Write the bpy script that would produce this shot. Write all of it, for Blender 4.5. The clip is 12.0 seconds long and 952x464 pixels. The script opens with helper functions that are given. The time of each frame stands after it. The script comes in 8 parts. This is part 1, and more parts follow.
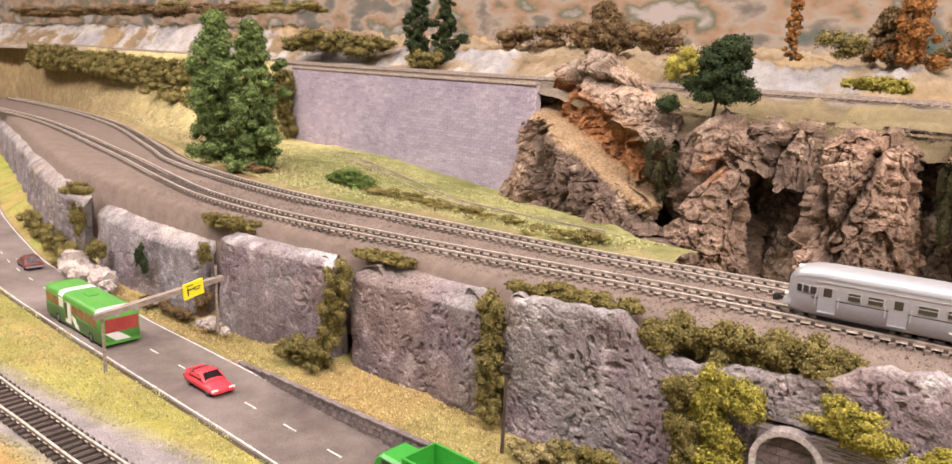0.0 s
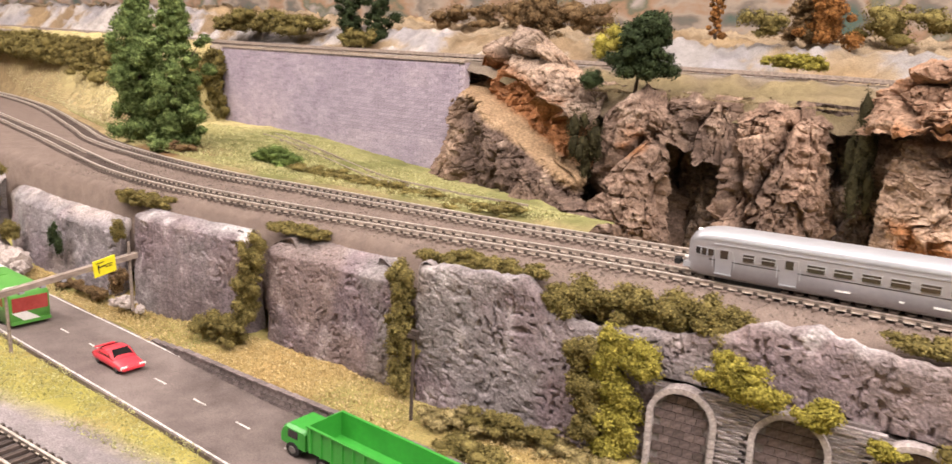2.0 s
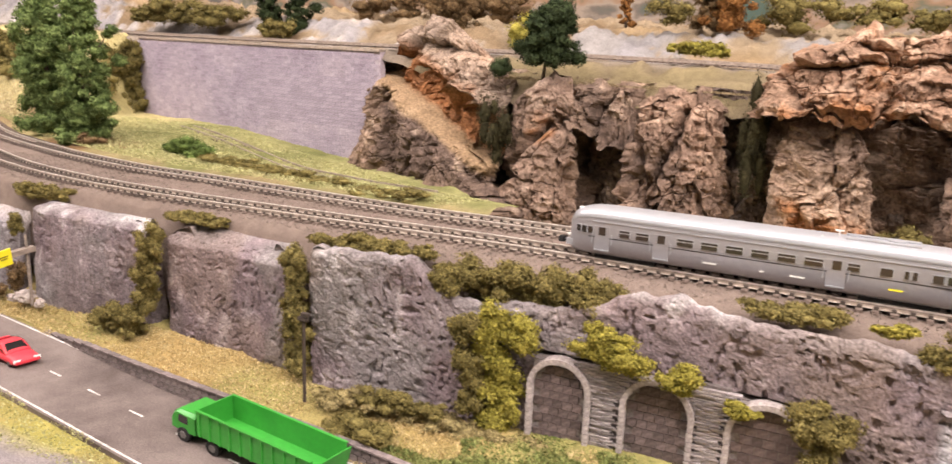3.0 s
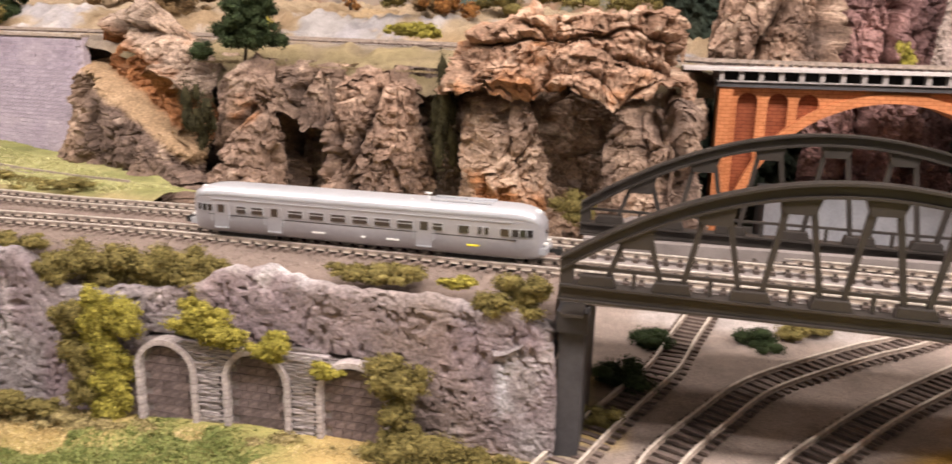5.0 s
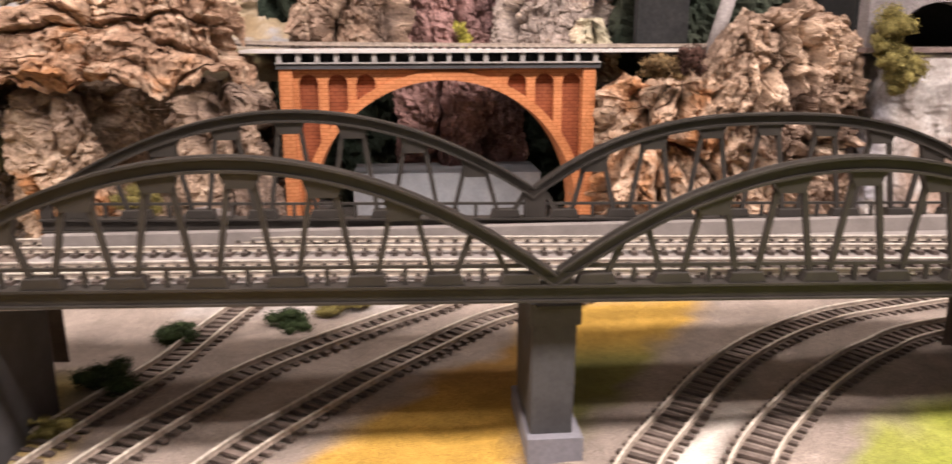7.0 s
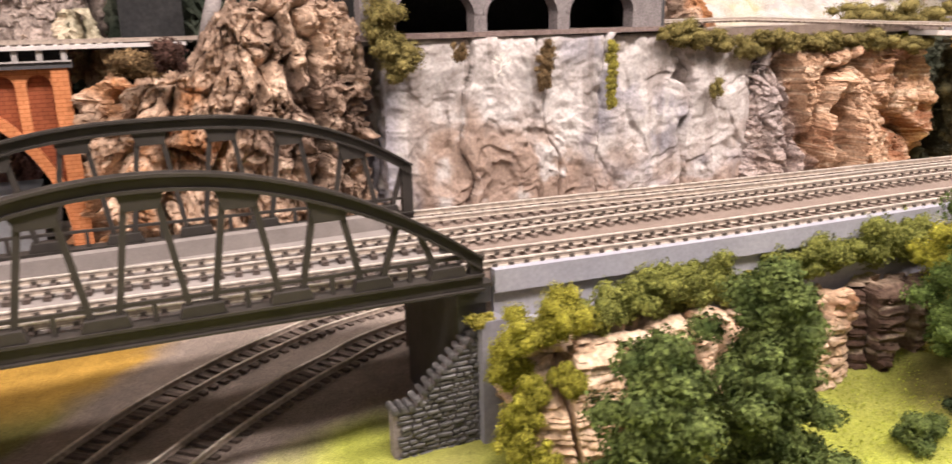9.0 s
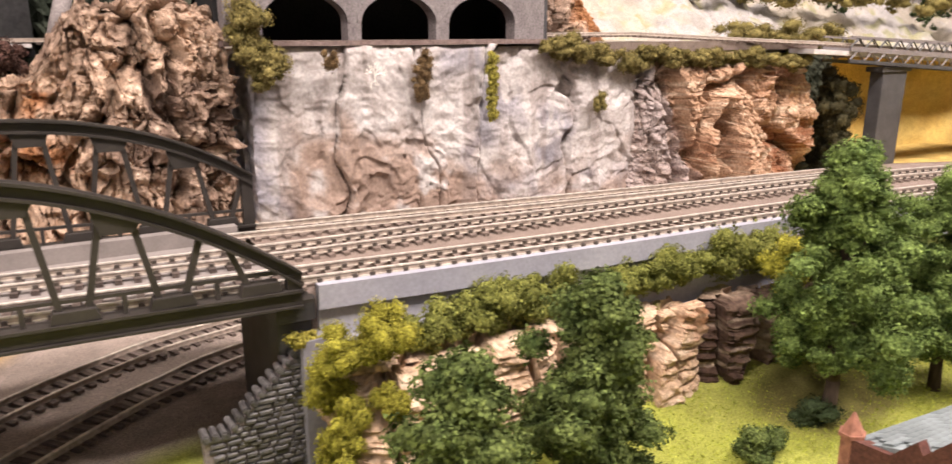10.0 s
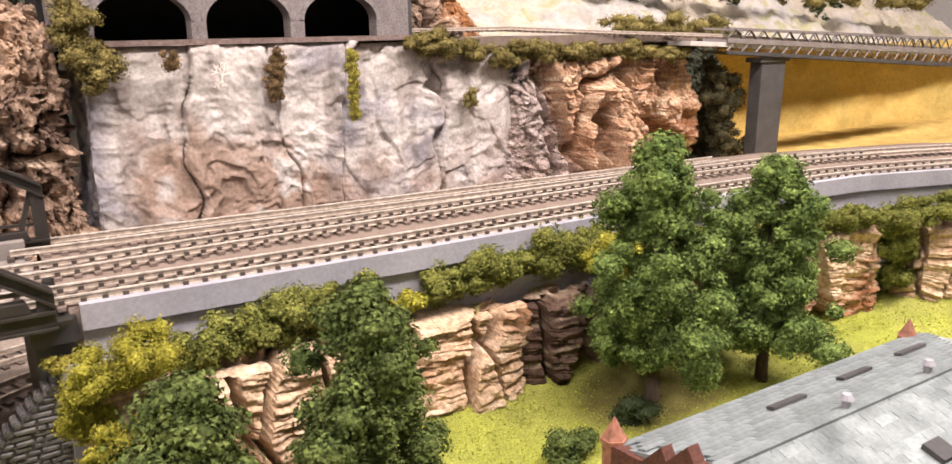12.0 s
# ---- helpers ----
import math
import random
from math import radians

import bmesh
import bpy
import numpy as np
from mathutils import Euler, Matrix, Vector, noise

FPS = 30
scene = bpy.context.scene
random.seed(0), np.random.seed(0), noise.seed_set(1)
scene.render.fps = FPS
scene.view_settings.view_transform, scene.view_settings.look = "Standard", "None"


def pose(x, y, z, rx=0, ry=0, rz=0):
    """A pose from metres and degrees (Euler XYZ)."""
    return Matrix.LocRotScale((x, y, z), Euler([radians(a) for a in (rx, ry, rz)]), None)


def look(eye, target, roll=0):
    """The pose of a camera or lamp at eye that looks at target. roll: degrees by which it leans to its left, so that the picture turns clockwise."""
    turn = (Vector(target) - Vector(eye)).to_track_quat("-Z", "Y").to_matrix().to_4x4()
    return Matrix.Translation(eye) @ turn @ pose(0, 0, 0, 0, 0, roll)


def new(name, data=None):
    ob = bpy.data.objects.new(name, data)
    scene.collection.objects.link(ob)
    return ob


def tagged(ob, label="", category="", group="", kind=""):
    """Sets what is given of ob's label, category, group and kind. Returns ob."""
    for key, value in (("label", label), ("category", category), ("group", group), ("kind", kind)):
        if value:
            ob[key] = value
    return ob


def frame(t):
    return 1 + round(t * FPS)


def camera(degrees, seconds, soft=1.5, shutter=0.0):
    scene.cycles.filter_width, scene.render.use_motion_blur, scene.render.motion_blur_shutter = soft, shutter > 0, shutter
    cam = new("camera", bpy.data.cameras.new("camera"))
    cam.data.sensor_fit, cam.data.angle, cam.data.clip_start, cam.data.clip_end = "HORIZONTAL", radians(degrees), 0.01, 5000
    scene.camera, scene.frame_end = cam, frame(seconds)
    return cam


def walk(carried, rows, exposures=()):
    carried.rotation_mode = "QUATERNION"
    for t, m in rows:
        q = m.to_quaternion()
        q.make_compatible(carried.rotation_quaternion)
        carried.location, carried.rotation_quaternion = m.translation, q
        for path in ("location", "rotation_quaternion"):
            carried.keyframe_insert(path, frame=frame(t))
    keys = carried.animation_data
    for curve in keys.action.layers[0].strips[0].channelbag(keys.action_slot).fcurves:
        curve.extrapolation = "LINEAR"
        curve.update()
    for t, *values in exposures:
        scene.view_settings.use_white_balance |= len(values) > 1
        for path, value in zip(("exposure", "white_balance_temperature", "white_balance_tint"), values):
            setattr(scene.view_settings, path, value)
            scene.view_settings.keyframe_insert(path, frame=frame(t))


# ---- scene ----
cam = camera(63.3, 12.0, shutter=0.35)
PATH = [
    (0, (0.075, 0.007, 0.289), (-0.993, 1.643, -0.135), 2.0),
    (0.5, (0.075, 0.006, 0.285), (-0.987, 1.646, -0.144), 2.2),
    (1, (0.078, 0.01, 0.283), (-0.969, 1.657, -0.154), 2.3),
    (1.5, (0.088, 0.018, 0.278), (-0.923, 1.684, -0.171), 2.3),
    (2, (0.108, 0.023, 0.275), (-0.852, 1.718, -0.176), 2.2),
    (2.5, (0.132, 0.03, 0.273), (-0.775, 1.754, -0.182), 1.9),
    (2.7, (0.142, 0.031, 0.272), (-0.74, 1.767, -0.186), 1.9),
    (4.3, (0.249, 0.05, 0.268), (-0.367, 1.892, -0.209), 1.3),
    (4.5, (0.27, 0.059, 0.264), (-0.307, 1.915, -0.206), 1.2),
    (5, (0.317, 0.076, 0.265), (-0.124, 1.967, -0.215), 1.1),
    (5.5, (0.368, 0.084, 0.257), (0.073, 2.003, -0.223), 0.7),
    (6, (0.414, 0.086, 0.259), (0.273, 2.02, -0.232), 0.8),
    (6.5, (0.469, 0.089, 0.261), (0.479, 2.03, -0.22), 0.5),
    (7, (0.53, 0.104, 0.257), (0.694, 2.035, -0.237), -0.1),
    (7.5, (0.594, 0.119, 0.256), (0.948, 2.025, -0.236), -0.4),
    (7.7, (0.62, 0.121, 0.257), (1.051, 2.009, -0.243), -0.6),
    (9.3, (0.806, 0.129, 0.256), (1.68, 1.851, -0.265), -1.1),
    (9.5, (0.817, 0.129, 0.253), (1.723, 1.837, -0.256), -0.8),
    (10, (0.846, 0.12, 0.248), (1.826, 1.791, -0.246), -0.2),
    (10.5, (0.88, 0.111, 0.249), (1.918, 1.748, -0.243), -0.3),
    (11, (0.905, 0.104, 0.248), (1.977, 1.716, -0.254), -0.6),
    (11.5, (0.919, 0.098, 0.247), (2.008, 1.698, -0.258), -0.7),
    (12, (0.933, 0.088, 0.248), (2.034, 1.679, -0.259), -1.0),
]
walk(cam, [(t, look(eye, target, roll)) for t, eye, target, roll in PATH])


# ---------- light: a hall with rows of ceiling lamps over the layout ----------
world = bpy.data.worlds.new("hall")
scene.world = world
world.use_nodes = True
world.node_tree.nodes["Background"].inputs[0].default_value = (1.0, 0.93, 0.88, 1)
world.node_tree.nodes["Background"].inputs[1].default_value = 0.04


def area_lamp(name, at, target, sx, sy, power, colour):
    data = bpy.data.lights.new(name, "AREA")
    data.shape, data.size, data.size_y, data.energy, data.color = "RECTANGLE", sx, sy, power, colour
    ob = new(name, data)
    ob.matrix_world = look(at, target)
    return ob


LAMP = (1.0, 0.878, 0.835)
for lamp_x, power in ((-3.3, 50), (-1.9, 50), (-0.5, 37), (1.0, 60), (2.4, 97)):
    area_lamp("ceiling_lamp", (lamp_x, -0.30, 1.95), (lamp_x, 0.75, 0.1), 1.1, 0.30, power, LAMP)
# unseen fill lamps on the aisle side, added to brighten below the bridge
for lamp_x in (-1.4, 1.4):
    area_lamp("aisle_fill", (lamp_x, -2.0, 1.75), (lamp_x, 0.7, 0.1), 2.2, 0.4, 7, LAMP)
area_lamp("ceiling_lamp", (0.2, 1.0, 2.2), (0.2, 1.0, 0.0), 5.6, 0.3, 46, LAMP)


# ---------- numeric noise ----------
def lattice(ix, iy, iz, seed):
    h = (ix * 374761393 + iy * 668265263 + iz * 2147483647 + seed * 974634777) & 0xFFFFFFFF
    h = ((h ^ (h >> 13)) * 1274126177) & 0xFFFFFFFF
    return ((h ^ (h >> 16)) & 0xFFFF) / 65535.0


def vnoise(p, seed=0):
    """Smooth value noise in -1..1 at the rows of p."""
    i = np.floor(p).astype(np.int64)
    f = p - i
    f = f * f * (3 - 2 * f)
    out = 0
    for dx in (0, 1):
        for dy in (0, 1):
            for dz in (0, 1):
                w = (f[:, 0] if dx else 1 - f[:, 0]) * (f[:, 1] if dy else 1 - f[:, 1]) * (f[:, 2] if dz else 1 - f[:, 2])
                out = out + w * lattice(i[:, 0] + dx, i[:, 1] + dy, i[:, 2] + dz, seed)
    return out * 2 - 1


def fbm(p, octaves=4, seed=0, gain=0.5):
    out, amp = 0, 1.0
    for o in range(octaves):
        out = out + amp * vnoise(p * 2.0 ** o, seed + o)
        amp *= gain
    return out


def ridged(p, octaves=4, seed=0):
    out, amp = 0, 1.0
    for o in range(octaves):
        out = out + amp * (1 - 2 * np.abs(vnoise(p * 2.0 ** o, seed + o)))
        amp *= 0.5
    return out


def cells(p, seed=0, facets=False):
    """Distance to the nearest and the second nearest seed point, and the nearest one's own number."""
    i = np.floor(p).astype(np.int64)
    d1, d2, idn, off = np.full(len(p), 9.0), np.full(len(p), 9.0), np.zeros(len(p)), np.zeros((len(p), 3))
    for dx in (-1, 0, 1):
        for dy in (-1, 0, 1):
            for dz in (-1, 0, 1):
                j = i + (dx, dy, dz)
                c = j + np.stack([lattice(j[:, 0], j[:, 1], j[:, 2], seed + k) for k in (1, 2, 3)], 1)
                d = np.linalg.norm(c - p, axis=1)
                near = d < d1
                d2 = np.where(near, d1, np.minimum(d2, d))
                idn = np.where(near, lattice(j[:, 0], j[:, 1], j[:, 2], seed + 9), idn)
                off = np.where(near[:, None], p - c, off)
                d1 = np.where(near, d, d1)
    if facets:
        g = np.stack([np.modf(idn * k)[0] for k in (17.3, 31.7, 57.1)], 1) - 0.5
        return d1, d2, idn, (off * g * 2).sum(1)
    return d1, d2, idn


def smooth(a, b, x):
    t = np.clip((np.asarray(x, float) - a) / (b - a), 0, 1)
    return t * t * (3 - 2 * t)


# ---------- mesh helpers ----------
def mesh_of(name, verts, faces, material, flat=False):
    me = bpy.data.meshes.new(name)
    me.from_pydata([tuple(v) for v in verts], [], [tuple(f) for f in faces])
    if material:
        me.materials.append(material)
    me.polygons.foreach_set("use_smooth", [not flat] * len(me.polygons))
    me.update()
    return me


def link(name, me, parent=None, label="", at=None):
    ob = new(name, me)
    if parent:
        ob.parent = parent
    if at is not None:
        ob.matrix_basis = at
    if label:
        ob["label"] = label
    return ob


def part(name, bm, material, parent=None, label="", flat=True, bevel=0.0):
    """Links a bmesh as one mesh object under a thing or a part."""
    if bevel:
        bmesh.ops.bevel(bm, geom=[e for e in bm.edges if e.is_manifold and e.calc_face_angle(0) > 0.6], offset=bevel, segments=2, affect="EDGES", profile=0.6)
    me = bpy.data.meshes.new(name)
    bm.to_mesh(me)
    bm.free()
    me.materials.append(material)
    me.polygons.foreach_set("use_smooth", [not flat] * len(me.polygons))
    return link(name, me, parent, label)


def empty(name, at=(0, 0, 0), turn=0.0):
    ob = new(name)
    ob.empty_display_size = 0.01
    ob.matrix_basis = pose(*at, 0, 0, turn)
    return ob


def add_box(bm, x0, x1, y0, y1, z0, z1, m=None):
    vs = [bm.verts.new(Vector(c) if m is None else m @ Vector(c)) for c in
          ((x0, y0, z0), (x1, y0, z0), (x1, y1, z0), (x0, y1, z0), (x0, y0, z1), (x1, y0, z1), (x1, y1, z1), (x0, y1, z1))]
    for f in ((3, 2, 1, 0), (4, 5, 6, 7), (0, 1, 5, 4), (1, 2, 6, 5), (2, 3, 7, 6), (3, 0, 4, 7)):
        bm.faces.new([vs[k] for k in f])
    return bm


def box(x0, x1, y0, y1, z0, z1, m=None):
    return add_box(bmesh.new(), x0, x1, y0, y1, z0, z1, m)


def add_cyl(bm, a, b, r0, r1=None, n=10):
    a, b = Vector(a), Vector(b)
    m = Matrix.Translation((a + b) / 2) @ (b - a).to_track_quat("Z", "Y").to_matrix().to_4x4()
    bmesh.ops.create_cone(bm, cap_ends=True, segments=n, radius1=r0, radius2=r0 if r1 is None else r1, depth=(b - a).length, matrix=m)
    return bm


def prism(pts, y0, y1):
    """A plate whose outline in x and z is given, from y0 to y1."""
    bm = bmesh.new()
    a = [bm.verts.new((x, y0, z)) for x, z in pts]
    b = [bm.verts.new((x, y1, z)) for x, z in pts]
    bm.faces.new(a)
    bm.faces.new(b[::-1])
    n = len(pts)
    for k in range(n):
        bm.faces.new((a[k], b[k], b[(k + 1) % n], a[(k + 1) % n]))
    bmesh.ops.recalc_face_normals(bm, faces=bm.faces)
    return bm


def ribbon(path, z0, z1, half, y_off=0.0):
    """A bar of rectangular section that follows a line of (x, y, z) in plan."""
    vs, fs = [], []
    path = np.asarray(path, float)
    tang = np.gradient(path[:, :2], axis=0)
    tang /= np.linalg.norm(tang, axis=1)[:, None]
    nor = np.stack([-tang[:, 1], tang[:, 0]], 1)
    for p, n in zip(path, nor):
        c = p[:2] + n * y_off
        for s, z in ((-half, z0), (half, z0), (half, z1), (-half, z1)):
            vs.append((c[0] + n[0] * s, c[1] + n[1] * s, p[2] + z))
    m = len(path)
    for k in range(m - 1):
        for j in range(4):
            a, b = k * 4 + j, k * 4 + (j + 1) % 4
            fs.append((a, a + 4, b + 4, b))
    fs += [(3, 2, 1, 0), tuple((m - 1) * 4 + j for j in range(4))]
    return vs, [f[::-1] for f in fs]


def curve_through(pts, step):
    """Evenly spaced points on a smooth line through pts (x, y or x, y, z)."""
    p = np.asarray(pts, float)
    p = np.vstack([2 * p[0] - p[1], p, 2 * p[-1] - p[-2]])
    fine = []
    for k in range(1, len(p) - 2):
        a, b, c, d = p[k - 1], p[k], p[k + 1], p[k + 2]
        for t in np.linspace(0, 1, 24, endpoint=False):
            fine.append(0.5 * (2 * b + (c - a) * t + (2 * a - 5 * b + 4 * c - d) * t * t + (3 * b - a - 3 * c + d) * t ** 3))
    fine.append(p[-2])
    fine = np.array(fine)
    s = np.concatenate([[0], np.cumsum(np.linalg.norm(np.diff(fine[:, :2], axis=0), axis=1))])
    at = np.arange(0, s[-1], step)
    return np.stack([np.interp(at, s, fine[:, k]) for k in range(fine.shape[1])], 1)


def grid_faces(nu, nv):
    i = np.arange(nu * nv).reshape(nu, nv)
    return np.stack([i[:-1, :-1], i[1:, :-1], i[1:, 1:], i[:-1, 1:]], -1).reshape(-1, 4)


def tint(me, rgb, name="tint"):
    att = me.color_attributes.new(name, "FLOAT_COLOR", "POINT")
    rgba = np.ones((len(rgb), 4), np.float32)
    rgba[:, :3] = rgb
    att.data.foreach_set("color", rgba.ravel())


# ---------- materials ----------
def material(name, colours, scale=60.0, rough=0.8, metal=0.0, bump=0.3, bump_scale=300.0, vary=0.0, stretch=(1, 1, 1), attr="", spec=0.3, fine=0.35):
    """Colours mixed by noise at two scales, with relief. vary: how much each piece differs. attr: a colour attribute under it all."""
    mat = bpy.data.materials.new(name)
    mat.use_nodes = True
    nt = mat.node_tree
    nd, lk = nt.nodes, nt.links
    bsdf = nd["Principled BSDF"]
    bsdf.inputs["Roughness"].default_value = rough
    bsdf.inputs["Metallic"].default_value = metal
    bsdf.inputs["Specular IOR Level"].default_value = spec
    tc = nd.new("ShaderNodeTexCoord")
    mp = nd.new("ShaderNodeMapping")
    mp.inputs["Scale"].default_value = stretch
    lk.new(tc.outputs["Object"], mp.inputs["Vector"])
    n1 = nd.new("ShaderNodeTexNoise")
    n1.inputs["Scale"].default_value, n1.inputs["Detail"].default_value, n1.inputs["Roughness"].default_value = scale, 6, 0.65
    n2 = nd.new("ShaderNodeTexNoise")
    n2.inputs["Scale"].default_value, n2.inputs["Detail"].default_value = bump_scale, 4
    for n in (n1, n2):
        lk.new(mp.outputs[0], n.inputs["Vector"])
    ramp = nd.new("ShaderNodeValToRGB")
    el = ramp.color_ramp.elements
    while len(el) < len(colours):
        el.new(0.5)
    for k, c in enumerate(colours):
        el[k].position = 0.3 + 0.4 * k / max(1, len(colours) - 1)
        el[k].color = (*c, 1)
    lk.new(n1.outputs["Fac"], ramp.inputs[0])
    col = ramp.outputs[0]
    if attr:
        at = nd.new("ShaderNodeVertexColor")
        at.layer_name = attr
        mul = nd.new("ShaderNodeMix")
        mul.data_type, mul.blend_type = "RGBA", "MULTIPLY"
        mul.inputs[0].default_value = 1
        lk.new(at.outputs[0], mul.inputs[6])
        lk.new(col, mul.inputs[7])
        col = mul.outputs[2]
    if fine:
        mr = nd.new("ShaderNodeMapRange")
        mr.inputs[1].default_value, mr.inputs[2].default_value = 0.3, 0.7
        mr.inputs[3].default_value, mr.inputs[4].default_value = 1 - fine, 1 + fine * 0.6
        lk.new(n2.outputs["Fac"], mr.inputs[0])
        m2 = nd.new("ShaderNodeMix")
        m2.data_type, m2.blend_type = "RGBA", "MULTIPLY"
        m2.inputs[0].default_value = 1
        lk.new(col, m2.inputs[6])
        lk.new(mr.outputs[0], m2.inputs[7])
        col = m2.outputs[2]
    if vary:
        oi = nd.new("ShaderNodeObjectInfo")
        gi = nd.new("ShaderNodeNewGeometry")
        ad = nd.new("ShaderNodeMath")
        ad.operation = "ADD"
        lk.new(oi.outputs["Random"], ad.inputs[0])
        lk.new(gi.outputs["Random Per Island"], ad.inputs[1])
        fr = nd.new("ShaderNodeMath")
        fr.operation = "FRACT"
        lk.new(ad.outputs[0], fr.inputs[0])
        mr = nd.new("ShaderNodeMapRange")
        mr.inputs[3].default_value, mr.inputs[4].default_value = 1 - vary, 1 + vary
        lk.new(fr.outputs[0], mr.inputs[0])
        m3 = nd.new("ShaderNodeMix")
        m3.data_type, m3.blend_type = "RGBA", "MULTIPLY"
        m3.inputs[0].default_value = 1
        lk.new(col, m3.inputs[6])
        lk.new(mr.outputs[0], m3.inputs[7])
        col = m3.outputs[2]
    lk.new(col, bsdf.inputs["Base Color"])
    if bump:
        bp = nd.new("ShaderNodeBump")
        bp.inputs["Strength"].default_value, bp.inputs["Distance"].default_value = bump, 0.001
        lk.new(n2.outputs["Fac"], bp.inputs["Height"])
        lk.new(bp.outputs[0], bsdf.inputs["Normal"])
    return mat


W = (1, 1, 1)
M_CHALK = material("pale plaster cliff", [(0.82, 0.80, 0.80), W], 40, 0.85, bump=0.5, bump_scale=260, attr="tint", spec=0.2, fine=0.25)
M_GROUND = material("scatter ground", [(0.75, 0.75, 0.75), W], 90, 0.95, bump=0.9, bump_scale=900, attr="tint", spec=0.1, fine=0.45)
M_BED = material("ballast bed", [(0.166, 0.128, 0.108), (0.242, 0.188, 0.158)], 70, 0.95, bump=0.7, bump_scale=1400, spec=0.1)
M_ROAD = material("road", [(0.085, 0.066, 0.060), (0.175, 0.142, 0.130), (0.25, 0.208, 0.19)], 9, 0.85, bump=0.25, bump_scale=900, spec=0.2)
M_LINE = material("worn road paint", [(0.42, 0.39, 0.36), (0.72, 0.69, 0.66)], 150, 0.8, bump=0.1, spec=0.2)
M_CLIFF = material("grey plaster cliff", [(0.70, 0.69, 0.70), W], 75, 0.85, bump=0.9, bump_scale=520, attr="tint", spec=0.25, fine=0.45)
M_ROCK = material("cork bark rock", [(0.72, 0.69, 0.68), (1, 1, 1)], 60, 0.9, bump=1.0, bump_scale=300, attr="tint", spec=0.15, fine=0.45)
M_SLEEPER = material("sleeper plastic", [(0.052, 0.039, 0.033), (0.095, 0.071, 0.060)], 200, 0.7, bump=0.2, bump_scale=900, vary=0.3)
M_SLEEPER_UP = material("weathered sleeper", [(0.27, 0.22, 0.19), (0.40, 0.335, 0.285)], 200, 0.85, bump=0.2, bump_scale=900, vary=0.25)
M_CHAIR = material("rail chair plastic", [(0.055, 0.044, 0.036), (0.09, 0.072, 0.06)], 200, 0.6, bump=0)
M_RAIL = material("nickel silver rail", [(0.54, 0.48, 0.42), (0.68, 0.62, 0.55)], 120, 0.40, 0.3, bump=0)
M_RAIL_OLD = material("dusty rail side", [(0.46, 0.395, 0.33), (0.62, 0.55, 0.47)], 160, 0.6, 0.1, bump=0)
M_STEEL = material("painted dark steel", [(0.017, 0.014, 0.012), (0.036, 0.030, 0.026)], 40, 0.55, bump=0.15, bump_scale=500, spec=0.4, fine=0.1)
M_DECK = material("bridge deck board", [(0.17, 0.148, 0.138), (0.25, 0.22, 0.205)], 40, 0.8, bump=0.15, bump_scale=600, fine=0.1)
M_PIER = material("grey pier paint", [(0.040, 0.038, 0.040), (0.072, 0.069, 0.072)], 30, 0.75, bump=0.15, bump_scale=400, fine=0.1)
M_BEAM = material("grey concrete edge", [(0.25, 0.245, 0.28), (0.33, 0.325, 0.36)], 25, 0.8, bump=0.15, bump_scale=400, fine=0.1)
M_BEAM_DARK = material("dark concrete wall", [(0.15, 0.145, 0.165), (0.22, 0.21, 0.235)], 25, 0.8, bump=0.15, bump_scale=400, fine=0.1)
def brick_material(name, light, dark, joint, row):
    """Fine brick courses on upright faces, with stains at a larger scale."""
    mat = material(name, [dark, light], 30, 0.85, bump=0, fine=0.12)
    nd, lk = mat.node_tree.nodes, mat.node_tree.links
    bsdf = nd["Principled BSDF"]
    base = bsdf.inputs["Base Color"].links[0].from_socket
    tc, sep, add, comb = (nd.new("ShaderNode" + k) for k in ("TexCoord", "SeparateXYZ", "Math", "CombineXYZ"))
    lk.new(tc.outputs["Object"], sep.inputs[0])
    lk.new(sep.outputs[0], add.inputs[0])
    lk.new(sep.outputs[1], add.inputs[1])
    lk.new(add.outputs[0], comb.inputs[0])
    lk.new(sep.outputs[2], comb.inputs[1])
    br = nd.new("ShaderNodeTexBrick")
    br.inputs["Scale"].default_value = 1.0
    br.inputs["Brick Width"].default_value, br.inputs["Row Height"].default_value, br.inputs["Mortar Size"].default_value = row * 2.6, row, row * 0.10
    br.inputs["Color1"].default_value, br.inputs["Color2"].default_value, br.inputs["Mortar"].default_value = (1, 1, 1, 1), (0.86, 0.84, 0.82, 1), (*joint, 1)
    lk.new(comb.outputs[0], br.inputs["Vector"])
    mul = nd.new("ShaderNodeMix")
    mul.data_type, mul.blend_type = "RGBA", "MULTIPLY"
    mul.inputs[0].default_value = 1
    lk.new(base, mul.inputs[6])
    lk.new(br.outputs["Color"], mul.inputs[7])
    lk.new(mul.outputs[2], bsdf.inputs["Base Color"])
    bp = nd.new("ShaderNodeBump")
    bp.inputs["Strength"].default_value, bp.inputs["Distance"].default_value = 0.6, 0.0004
    bp.invert = True
    lk.new(br.outputs["Fac"], bp.inputs["Height"])
    lk.new(bp.outputs[0], bsdf.inputs["Normal"])
    return mat


